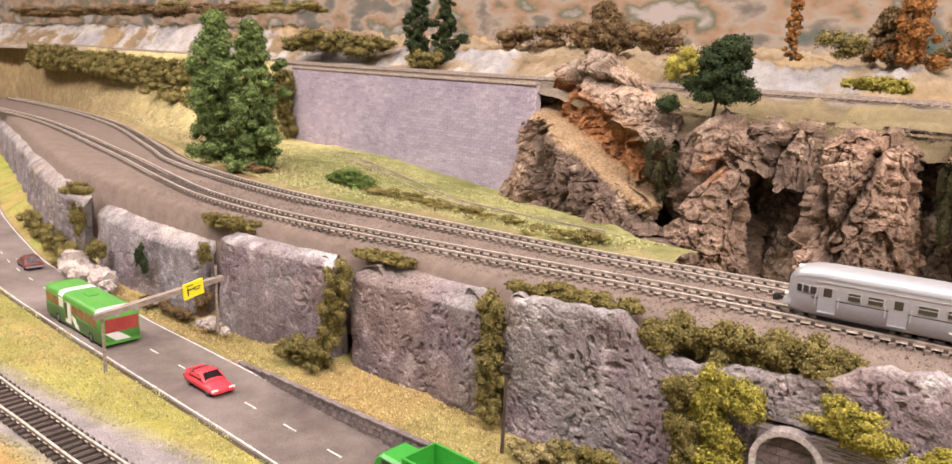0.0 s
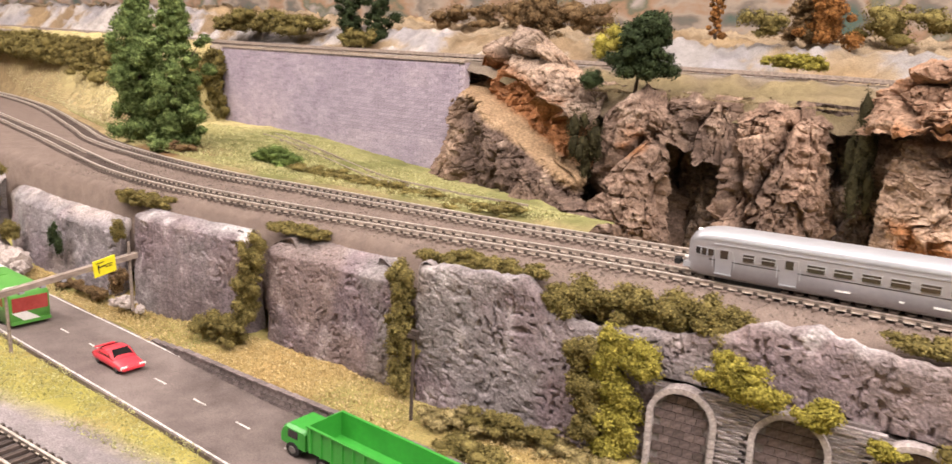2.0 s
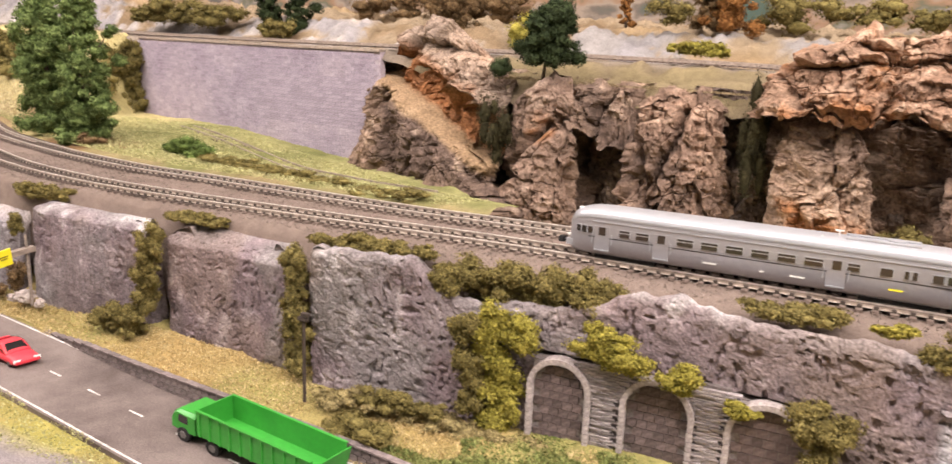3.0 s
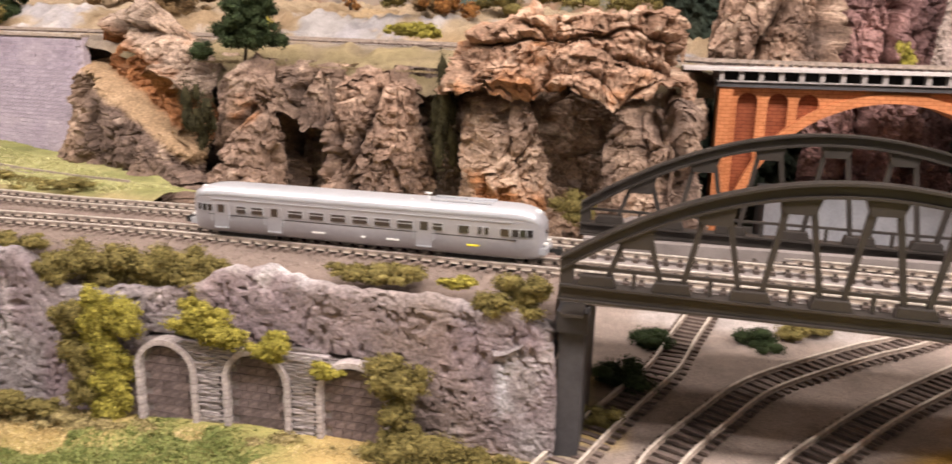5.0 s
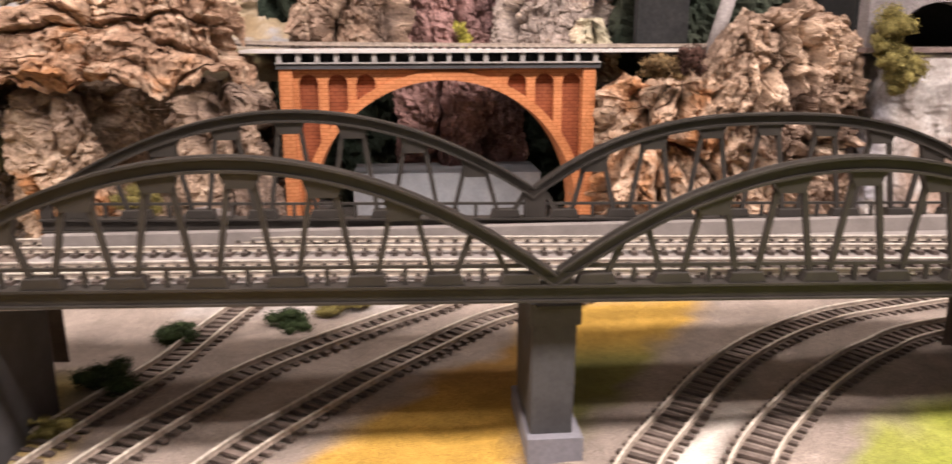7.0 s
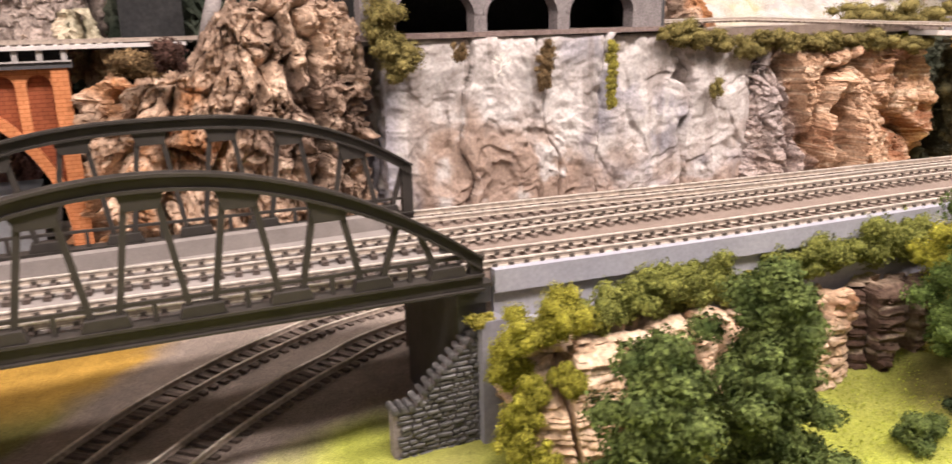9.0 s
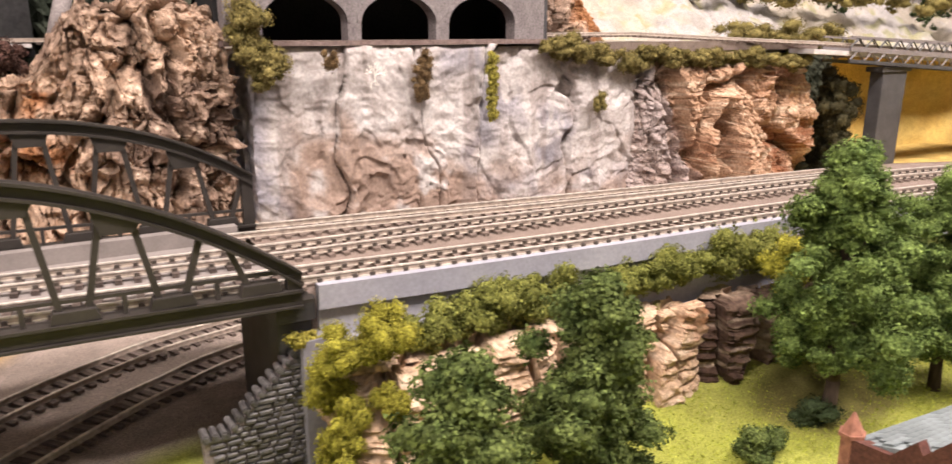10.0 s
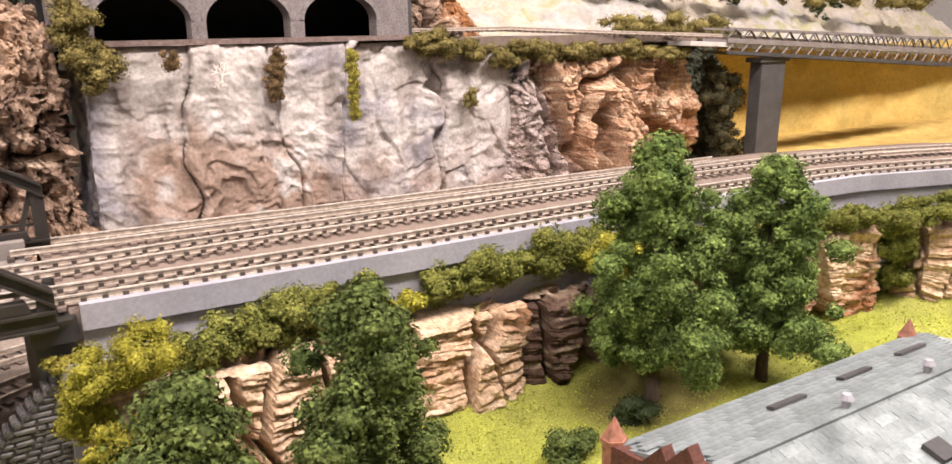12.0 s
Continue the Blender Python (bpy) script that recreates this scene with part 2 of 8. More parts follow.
M_ORANGE = brick_material("orange brick viaduct", (0.60, 0.245, 0.105), (0.44, 0.165, 0.065), (0.62, 0.52, 0.45), 0.0042)
M_VIADUCT_DECK = material("light grey deck", [(0.42, 0.39, 0.38), (0.55, 0.52, 0.50)], 40, 0.8, bump=0.2, fine=0.1)
M_MORTAR = material("mortar", [(0.37, 0.315, 0.365), (0.46, 0.40, 0.44)], 60, 0.9, bump=0.3)
M_PURPLE = material("violet wall block", [(0.28, 0.23, 0.29), (0.36, 0.31, 0.37), (0.46, 0.395, 0.445)], 9, 0.85, bump=0.3, bump_scale=500, vary=0.13, attr="")
M_STONE = material("grey cut stone", [(0.20, 0.175, 0.17), (0.34, 0.30, 0.29)], 90, 0.85, bump=0.4, bump_scale=500, vary=0.22)
M_STONE_DARK = material("dark infill stone", [(0.13, 0.11, 0.105), (0.23, 0.195, 0.185)], 90, 0.85, bump=0.4, bump_scale=500, vary=0.25)
# near-black that stands in for shade inside openings and behind the viaduct parapet
M_SHADE_BLACK = material("black opening shade", [(0.012, 0.012, 0.013), (0.024, 0.023, 0.023)], 30, 0.95, bump=0)
M_RAIL_DULL = material("dull brown rail", [(0.28, 0.225, 0.185), (0.42, 0.35, 0.295)], 160, 0.7, 0.1, bump=0)
M_HALL = material("plain hall wall", [(0.36, 0.34, 0.32), (0.44, 0.42, 0.40)], 2, 0.9, bump=0)


# ---------- lines of the plan ----------
ZT = 0.108  # top of the upper track bed
TRACK_FRONT = [(-2.9, 1.25), (-2.374, 1.153), (-1.861, 1.03), (-1.227, 0.812), (-0.95, 0.708), (-0.78, 0.648), (-0.634, 0.618), (-0.494, 0.607), (-0.3, 0.607), (-0.1, 0.612),
               (0.07, 0.606), (0.3, 0.595), (0.48, 0.585), (0.846, 0.556), (0.984, 0.544), (1.065, 0.536), (1.186, 0.526), (1.35, 0.517), (1.466, 0.506), (1.63, 0.483), (1.80, 0.42), (2.0, 0.30), (2.15, 0.16)]
TRACK_BACK = [(-2.9, 1.45), (-2.268, 1.305), (-1.75, 1.135), (-1.27, 0.916), (-1.08, 0.825), (-0.85, 0.752), (-0.656, 0.712), (-0.52, 0.702), (-0.379, 0.691), (-0.225, 0.680),
              (-0.1, 0.680), (0.07, 0.675), (0.28, 0.657), (0.48, 0.645), (0.88, 0.612), (0.99, 0.603), (1.087, 0.600), (1.228, 0.592), (1.42, 0.581), (1.513, 0.572), (1.68, 0.545), (1.87, 0.475), (2.08, 0.35), (2.25, 0.19)]
LOWER = [
    [(0.40, 1.02), (0.390, 0.942), (0.369, 0.83), (0.352, 0.76), (0.336, 0.69), (0.314, 0.633), (0.29, 0.572), (0.266, 0.503), (0.22, 0.38), (0.19, 0.3)],
    [(0.85, 0.97), (0.63, 0.87), (0.537, 0.795), (0.499, 0.764), (0.413, 0.678), (0.370, 0.607), (0.339, 0.546), (0.325, 0.505), (0.285, 0.40), (0.255, 0.3)],
    [(1.3, 0.89), (0.95, 0.88), (0.73, 0.835), (0.627, 0.781), (0.583, 0.749), (0.502, 0.660), (0.452, 0.595), (0.412, 0.535), (0.365, 0.43), (0.32, 0.3)],
    [(1.6, 0.79), (1.15, 0.795), (0.953, 0.759), (0.875, 0.725), (0.809, 0.680), (0.752, 0.625), (0.70, 0.560), (0.66, 0.506), (0.60, 0.4), (0.56, 0.3)],
    [(1.6, 0.73), (1.2, 0.742), (0.988, 0.706), (0.908, 0.667), (0.857, 0.632), (0.80, 0.583), (0.727, 0.500), (0.65, 0.36), (0.61, 0.26)],
]
ROAD_MID = [(-2.6, 1.12), (-2.0, 0.90), (-1.55, 0.705), (-1.2, 0.585), (-1.018, 0.536), (-0.76, 0.492), (-0.61, 0.47), (-0.42, 0.442), (-0.33, 0.428), (-0.2, 0.408), (0.0, 0.375), (0.2, 0.33)]
# foot and crest of the grey cliff beside the road
CLIFF_FOOT = [(-2.6, 1.22), (-2.0, 0.985), (-1.55, 0.80), (-1.2, 0.665), (-1.0, 0.612), (-0.85, 0.578), (-0.70, 0.556), (-0.58, 0.548), (-0.43, 0.545), (-0.27, 0.530), (-0.22, 0.520), (0.0, 0.518), (0.262, 0.520)]


def along(line, x):
    p = np.asarray(line)
    return np.interp(x, p[:, 0], p[:, 1])


# height of the upper track bed, and the line of its front edge
def upper_z(x):
    return float(np.interp(x, [-2.6, -1.2, -0.5, 0.0, 0.38, 0.75, 1.0, 1.5, 2.2], [0.30, 0.270, 0.262, 0.253, 0.240, 0.237, 0.237, 0.236, 0.21]))


WALL_LINE = [(-5.0, 1.55), (-2.9, 1.42), (-1.6, 1.33), (-1.214, 1.237), (-0.9, 1.165), (-0.547, 1.10), (-0.3, 1.09), (0.0, 1.08), (0.36, 1.06)]


def low_ground(x, y):
    z = -0.024 + 0.026 * smooth(-0.22, 0.06, x)
    dv = y - (along(ROAD_MID, x) + 0.05)
    z = z + 0.016 * smooth(0.0, 0.06, dv) * smooth(0.05, -0.35, x)
    return z - 0.012 * smooth(1.02, 1.12, x) * smooth(0.50, 0.44, y)


# ---------- setting: ground, beds, walls ----------
def build_ground():
    nx, ny = 520, 150
    xs = np.linspace(-4.6, 3.4, nx)
    ys = np.linspace(-0.25, 1.75, ny)
    X, Y = np.meshgrid(xs, ys, indexing="ij")
    x, y = X.ravel(), Y.ravel()
    p = np.stack([x, y, np.zeros_like(x)], 1)
    z = low_ground(x, y) + 0.0022 * fbm(p * 25, 3, 5)
    road = np.abs(y - along(ROAD_MID, x)) < 0.062
    z = np.where(road, np.minimum(z, low_ground(x, along(ROAD_MID, x)) - 0.004), z)
    n = fbm(p * 14, 4, 3)
    n2 = fbm(p * 45, 3, 8)
    straw, green, lime = np.array((0.46, 0.33, 0.14)), np.array((0.36, 0.33, 0.12)), np.array((0.37, 0.40, 0.07))
    bed, ochre = np.array((0.345, 0.28, 0.24)), np.array((0.62, 0.37, 0.08))
    mix = lambda a, b, t: a + (b - a) * np.clip(t, 0, 1)[:, None]
    col = mix(np.tile(straw, (len(x), 1)), green, 0.5 + 0.9 * n)
    near = smooth(0.02, -0.05, y - along(ROAD_MID, x)) * smooth(0.3, -0.2, x)
    col = mix(col, np.array((0.44, 0.40, 0.11)), near * (0.75 + 0.5 * n))
    verge = smooth(-0.80, -1.0, x) * smooth(0.0, 0.02, y - along(ROAD_MID, x) - 0.045)
    col = mix(col, np.array((0.40, 0.42, 0.10)), verge * (0.7 + 0.6 * n))
    patch = smooth(0.18, 0.05, np.hypot((x + 0.03) / 1.4, y - 0.455) + 0.06 * n) * smooth(0.47, 0.45, y + 0.03 * n)
    col = mix(col, np.array((0.22, 0.24, 0.08)), patch * 0.9)
    yard = smooth(0.262, 0.30, x + 0.03 * n) * smooth(1.08, 1.0, x + 0.02 * n)
    col = mix(col, bed, np.maximum(yard, smooth(0.66, 0.70, y) * smooth(0.1, 0.2, x) * smooth(1.95, 1.8, x)))
    fx, fy = x + 0.012 * n, y + 0.012 * n2
    # ochre patches; the bridge's shade is painted in as brown and olive
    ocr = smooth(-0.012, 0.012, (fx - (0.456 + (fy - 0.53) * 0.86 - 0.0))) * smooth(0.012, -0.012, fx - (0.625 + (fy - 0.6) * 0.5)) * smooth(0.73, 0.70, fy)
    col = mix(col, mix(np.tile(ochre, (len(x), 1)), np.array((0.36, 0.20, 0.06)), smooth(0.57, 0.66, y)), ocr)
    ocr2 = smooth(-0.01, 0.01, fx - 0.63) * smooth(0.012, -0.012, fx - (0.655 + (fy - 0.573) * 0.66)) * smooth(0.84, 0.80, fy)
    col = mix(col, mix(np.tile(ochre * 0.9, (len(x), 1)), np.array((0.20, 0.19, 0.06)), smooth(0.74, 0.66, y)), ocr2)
    pale = smooth(0.017, 0.007, np.abs(fx - (0.700 + (fy - 0.52) * 0.95))) * smooth(0.59, 0.54, fy)
    col = mix(col, np.array((0.80, 0.75, 0.68)), pale)
    pale2 = smooth(0.30, 0.33, fx) * smooth(0.55, 0.50, fx) * smooth(0.79, 0.82, fy)
    col = mix(col, np.array((0.48, 0.43, 0.40)), pale2)
    lim = smooth(0.0, 0.03, x - (0.785 + (y - 0.51) * 0.95) + 0.02 * n) * smooth(0.60, 0.55, y + 0.03 * n)
    col = mix(col, mix(np.tile(lime, (len(x), 1)), green, 0.4 * n + 0.2), lim)
    # brown earth below the lawn trees, with their shade painted in
    bare_shade = smooth(0.055, 0.025, np.hypot((x - 1.33) / 1.5, y - 0.44) + 0.012 * n)
    col = mix(col, np.array((0.16, 0.13, 0.05)), bare_shade * 0.85)
    side = smooth(0.05, 0.03, np.abs(y - 0.318) + 0.006 * n) * smooth(0.0, -0.15, x)
    col = mix(col, np.array((0.34, 0.30, 0.30)), side)
    orange = smooth(0.285, 0.27, y + 0.004 * n) * smooth(0.0, -0.2, x)
    col = mix(col, np.array((0.48, 0.28, 0.13)), orange)
    col = mix(col, np.array((0.66, 0.46, 0.15)), smooth(1.9, 2.0, x) * smooth(0.60, 0.68, y))
    col = col * (0.9 + 0.18 * n2)[:, None]
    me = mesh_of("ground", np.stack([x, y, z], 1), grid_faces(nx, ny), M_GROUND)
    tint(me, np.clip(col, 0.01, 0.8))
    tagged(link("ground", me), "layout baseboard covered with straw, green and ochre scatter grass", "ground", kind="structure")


def strip_bed(name, front, back, z_top, drop, x0, x1, label, mat, dz=0.0):
    """A raised bed between two lines in plan, with its edges going down."""
    xs = np.arange(x0, x1 + 1e-6, 0.02)
    rows = []
    nv = 14
    for k, x in enumerate(xs):
        a, b = front(x), back(x)
        rows.append((x, a, z_top - drop))
        for v in np.linspace(0, 1, nv):
            rows.append((x, a + (b - a) * v, z_top - 0.008 * (v == 0) * (x < 0.9)))
        rows.append((x, b, z_top - drop))
    p = np.array(rows)
    p[:, 2] += dz * fbm(p * 20, 3, 2)
    me = mesh_of(name, p, grid_faces(len(xs), nv + 2), mat)
    ends = [[(len(xs) - 1) * (nv + 2) + k for k in range(nv + 2)], [k for k in range(nv + 2)][::-1]]
    ob = link(name, me)
    return tagged(ob, label, "track bed", kind="structure")


build_ground()
strip_bed("track_bed_west", lambda x: along(CLIFF_FOOT, x) + 0.033, lambda x: along(TRACK_BACK, x) + 0.032, ZT, 0.10, -3.6, 0.262,
          "raised grey brown ballast bed under two tracks", M_BED, 0.001)
strip_bed("track_bed_east", lambda x: along(TRACK_FRONT, x) - 0.012, lambda x: along(TRACK_BACK, x) + 0.075, ZT, 0.13, 0.975, 2.15,
          "raised grey brown ballast bed on the embankment", M_BED, 0.0006)


def build_plateau():
    """The green level between the back track, the high wall and the brown rocks."""
    xs = np.arange(-4.4, -0.155, 0.012)
    nv = 40
    rows = []
    for x in xs:
        a = along(TRACK_BACK, x) + 0.028
        b = np.interp(x, [-0.55, -0.30, -0.155], [1.15, 0.95, 0.80]) if x > -0.55 else along(WALL_LINE, x) + 0.012
        climb = (upper_z(x) + 0.004 - ZT) * float(smooth(-1.23, -1.30, x))
        for v in np.linspace(0, 1, nv):
            rows.append((x, a + max(0.01, b - a) * v, ZT + climb * float(smooth(0.05, 1.0, v))))
    p = np.array(rows)
    d = p[:, 1] - along(TRACK_BACK, p[:, 0])
    n, n2 = fbm(p * 16, 4, 4), fbm(p * 60, 3, 6)
    p[:, 2] += 0.003 * n + 0.0015 * n2 - 0.006
    p[:, 2] += 0.008 * smooth(0.03, 0.08, d) - 0.030 * smooth(-0.95, -0.55, p[:, 0]) * smooth(0.06, 0.26, d)
    mix = lambda a, b, t: a + (b - a) * np.clip(t, 0, 1)[:, None]
    col = mix(np.tile((0.42, 0.40, 0.175), (len(p), 1)), np.array((0.22, 0.225, 0.085)), 0.5 + 0.9 * n)
    col = mix(col, np.array((0.36, 0.27, 0.15)), smooth(0.10, 0.03, d + 0.05 * n) * 0.8)
    col = mix(col, np.array((0.66, 0.57, 0.27)), smooth(-0.95, -1.1, p[:, 0]))
    brown = smooth(0.12, 0.05, np.hypot(p[:, 0] + 0.93, p[:, 1] - 0.83) + 0.05 * n)
    col = mix(col, np.array((0.26, 0.15, 0.075)), brown)
    col = mix(col, np.array((0.40, 0.30, 0.16)), smooth(-1.0, -1.3, p[:, 0]) * smooth(0.16, 0.05, d + 0.03 * n))
    col *= (0.9 + 0.2 * n2)[:, None]
    me = mesh_of("plateau", p, grid_faces(len(xs), nv), M_GROUND)
    tint(me, np.clip(col, 0.01, 0.8))
    tagged(link("ground_plateau", me), "green and straw coloured grass level behind the tracks", "ground", kind="structure")


build_plateau()


def rock_sheet(name, line, z0, z1, nu, nv, lean, relief, paint, mat, label, strata=0.0, seed=1, block=0.05, category="rock", kind="structure", top=None, crest_depth=0.0, shoulder=0.87):
    """A cliff that follows a line in plan, seen from the side of smaller y. relief(p, u, v) pushes it out, paint gives its colours."""
    nu, nv = int(nu * 0.78), int(nv * 0.78)
    c = curve_through(line, 0.004)
    u = np.linspace(0, 1, nu)
    cx = np.interp(u * (len(c) - 1), np.arange(len(c)), c[:, 0])
    cy = np.interp(u * (len(c) - 1), np.arange(len(c)), c[:, 1])
    tx, ty = np.gradient(cx), np.gradient(cy)
    ln = np.hypot(tx, ty)
    nxv, nyv = ty / ln, -tx / ln
    v = np.linspace(0, 1, nv)
    U, V = np.meshgrid(u, v, indexing="ij")
    ztop = np.full(nu, z1) if top is None else np.interp(cx, [a for a, b in top], [b for a, b in top])
    if mat == M_CLIFF and shoulder > 0.9:
        ztop = ztop + 0.004 * fbm(np.stack([cx * 55, cy * 55, cx * 0], 1), 3, seed + 48)
    ztop = ztop - ((0.018 + (ztop - z0) * max(0.0, 0.92 - shoulder)) * smooth(0.05, 0.0, np.minimum(u, 1 - u)) if crest_depth else 0)
    Z = z0 + (ztop[:, None] - z0) * V - (0.022 * smooth(0.955, 1.0, V) if crest_depth else 0)
    back = lean * V + crest_depth * smooth(0.0, 0.06, np.minimum(U, 1 - U)) * np.clip((V - shoulder) / (1 - shoulder), 0, 1) ** 1.5
    X = cx[:, None] - nxv[:, None] * back
    Y = cy[:, None] - nyv[:, None] * back
    p = np.stack([X.ravel(), Y.ravel(), Z.ravel()], 1)
    push = relief(p, U.ravel(), V.ravel())
    flat_top = smooth(0.86, 0.95, V.ravel()) * min(1.0, crest_depth / 0.06) * (0.9 if mat != M_CLIFF else 0.2 if shoulder > 0.9 else 0.55)
    q = p.copy()
    q[:, 0] += np.repeat(nxv, nv) * push * (1 - flat_top)
    q[:, 1] += np.repeat(nyv, nv) * push * (1 - flat_top)
    q[:, 2] += 0.25 * push * vnoise(p * 40, seed + 40) + 0.7 * push * flat_top
    if z0 > 0.1:
        q[:, 2] += 0.016 * fbm(q * np.array((30, 30, 0)), 3, seed + 45) * smooth(0.25, 0.0, V.ravel())
    col = paint(q, push, U.ravel(), V.ravel())
    me = mesh_of(name, q, grid_faces(nu, nv)[:, ::-1], mat, mat in (M_ROCK, M_CLIFF))
    tint(me, np.clip(col, 0.005, 0.9))
    return tagged(link(name, me), label, category, kind=kind)


def blend(a, b, t):
    return np.asarray(a) + (np.asarray(b) - np.asarray(a)) * np.clip(t, 0, 1)[:, None]


# the grey plaster cliffs beside the road: separate slabs with clefts between them
def billow(p, octaves=4, seed=0, gain=0.55):
    """Rounded lumps parted by sharp creases."""
    out, amp = 0, 1.0
    for o in range(octaves):
        out = out + amp * (2.2 * np.abs(vnoise(p * 2.03 ** o, seed + o)) - 0.75)
        amp *= gain
    return out


def slab_relief(amp, seed, grooves=0.0):
    def relief(p, u, v):
        w = p + 0.006 * np.stack([fbm(p * 35, 2, seed + k) for k in (60, 63, 66)], 1)
        a = 0.0045 * fbm(p * 14, 3, seed) + amp * 0.20 * billow(w * np.array((48, 48, 52)), 2, seed + 3) + amp * 0.20 * billow(w * np.array((135, 135, 150)), 3, seed + 13, 0.65)
        chip = vnoise(w * np.array((240, 240, 250)), seed + 4) + 0.5 * vnoise(w * np.array((400, 400, 360)), seed + 9)
        worn = 0.35 + 0.65 * smooth(-0.3, 0.4, vnoise(p * 24, seed + 5) + 0.6 * vnoise(p * 60, seed + 6))
        a = a - amp * 1.2 * smooth(0.20, 0.48, chip) * worn
        if grooves:
            g = p * np.array((170, 170, 14))
            a = a + grooves * (vnoise(g, seed + 7) + 0.5 * vnoise(g * 2.1, seed + 8))
        edge = np.minimum(u, 1 - u)
        return a - 0.012 * smooth(0.03, 0.0, edge) - 0.006 * smooth(0.9, 1.0, v)
    return relief


def slab_paint(base, low, top, seed, crest=0.82):
    def paint(q, push, u, v):
        n, n2 = fbm(q * 18, 4, seed), fbm(q * 70, 3, seed + 1)
        c = blend(np.tile(base, (len(q), 1)), low, 0.5 + 0.9 * n)
        c = blend(c, (0.25, 0.19, 0.21), smooth(0.0, 0.6, fbm(q * 13, 3, seed + 3)) * 0.55)
        c = blend(c, (0.36, 0.35, 0.335), smooth(0.1, 0.7, fbm(q * 15, 3, seed + 4)) * 0.5)
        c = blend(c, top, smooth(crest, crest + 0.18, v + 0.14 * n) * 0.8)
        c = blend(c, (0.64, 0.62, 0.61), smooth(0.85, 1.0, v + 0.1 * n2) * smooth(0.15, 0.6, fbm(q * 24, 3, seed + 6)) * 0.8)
        c = blend(c, (0.55, 0.51, 0.50), smooth(0.6, 1.1, n2 + 0.4 * n) * 0.35)
        c = blend(c, (0.30, 0.225, 0.17), smooth(0.2, 0.7, fbm(q * 11, 3, seed + 5)) * 0.35)
        return c * (0.92 + 0.2 * n2)[:, None]
    return paint


GREY, GREY_LOW, PALE = (0.31, 0.252, 0.256), (0.20, 0.16, 0.162), (0.325, 0.29, 0.285)
def arches_relief(p, u, v):
    a = slab_relief(0.0023, 11)(p, u, v)
    span = smooth(-0.027, -0.022, p[:, 0]) * smooth(0.161, 0.156, p[:, 0]) * smooth(0.062, 0.057, p[:, 2])
    return a * (1 - span) - 0.012 * span


def arches_paint(q, push, u, v):
    c = slab_paint(GREY, GREY_LOW, PALE, 12)(q, push, u, v)
    n = fbm(q * 40, 3, 19)
    spot = smooth(1.0, 0.4, np.hypot((q[:, 0] - 0.232) / 0.016, (q[:, 2] - 0.052) / 0.028) + 0.5 * n)
    return blend(c, (0.56, 0.57, 0.59), spot * 0.8)


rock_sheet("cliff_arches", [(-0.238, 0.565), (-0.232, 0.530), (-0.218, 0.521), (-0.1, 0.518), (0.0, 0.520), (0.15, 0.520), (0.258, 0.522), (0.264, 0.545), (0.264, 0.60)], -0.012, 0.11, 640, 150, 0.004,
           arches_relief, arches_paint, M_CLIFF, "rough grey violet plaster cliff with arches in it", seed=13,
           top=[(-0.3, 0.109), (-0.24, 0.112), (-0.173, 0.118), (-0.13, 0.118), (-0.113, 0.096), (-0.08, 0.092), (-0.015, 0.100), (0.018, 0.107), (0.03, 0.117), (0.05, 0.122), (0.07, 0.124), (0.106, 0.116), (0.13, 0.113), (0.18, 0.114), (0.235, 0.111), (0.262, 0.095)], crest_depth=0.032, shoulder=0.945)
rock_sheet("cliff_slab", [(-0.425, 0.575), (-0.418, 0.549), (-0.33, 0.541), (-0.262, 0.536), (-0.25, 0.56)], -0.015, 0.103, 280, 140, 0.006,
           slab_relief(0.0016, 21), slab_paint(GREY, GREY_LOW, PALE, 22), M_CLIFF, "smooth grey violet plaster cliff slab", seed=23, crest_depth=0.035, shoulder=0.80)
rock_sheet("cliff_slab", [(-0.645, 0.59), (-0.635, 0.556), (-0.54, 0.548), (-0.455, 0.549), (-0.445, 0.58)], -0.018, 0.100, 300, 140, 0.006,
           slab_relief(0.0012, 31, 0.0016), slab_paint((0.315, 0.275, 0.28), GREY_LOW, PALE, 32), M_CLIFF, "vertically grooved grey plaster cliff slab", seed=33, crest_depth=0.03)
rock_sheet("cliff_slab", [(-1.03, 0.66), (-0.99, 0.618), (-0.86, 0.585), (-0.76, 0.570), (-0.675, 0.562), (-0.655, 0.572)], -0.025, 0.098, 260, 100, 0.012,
           slab_relief(0.0015, 41, 0.0012), slab_paint((0.33, 0.30, 0.31), (0.23, 0.20, 0.205), (0.54, 0.48, 0.445), 42, 0.62), M_CLIFF, "grey plaster cliff slab with a paler crest", seed=43, crest_depth=0.075, shoulder=0.66)
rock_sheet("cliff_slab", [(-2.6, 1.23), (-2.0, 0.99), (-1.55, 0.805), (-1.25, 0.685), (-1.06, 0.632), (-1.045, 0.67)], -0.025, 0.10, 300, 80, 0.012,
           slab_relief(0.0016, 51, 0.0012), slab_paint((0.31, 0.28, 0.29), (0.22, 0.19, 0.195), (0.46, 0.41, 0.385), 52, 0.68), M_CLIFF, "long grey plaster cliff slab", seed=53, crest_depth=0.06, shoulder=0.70)


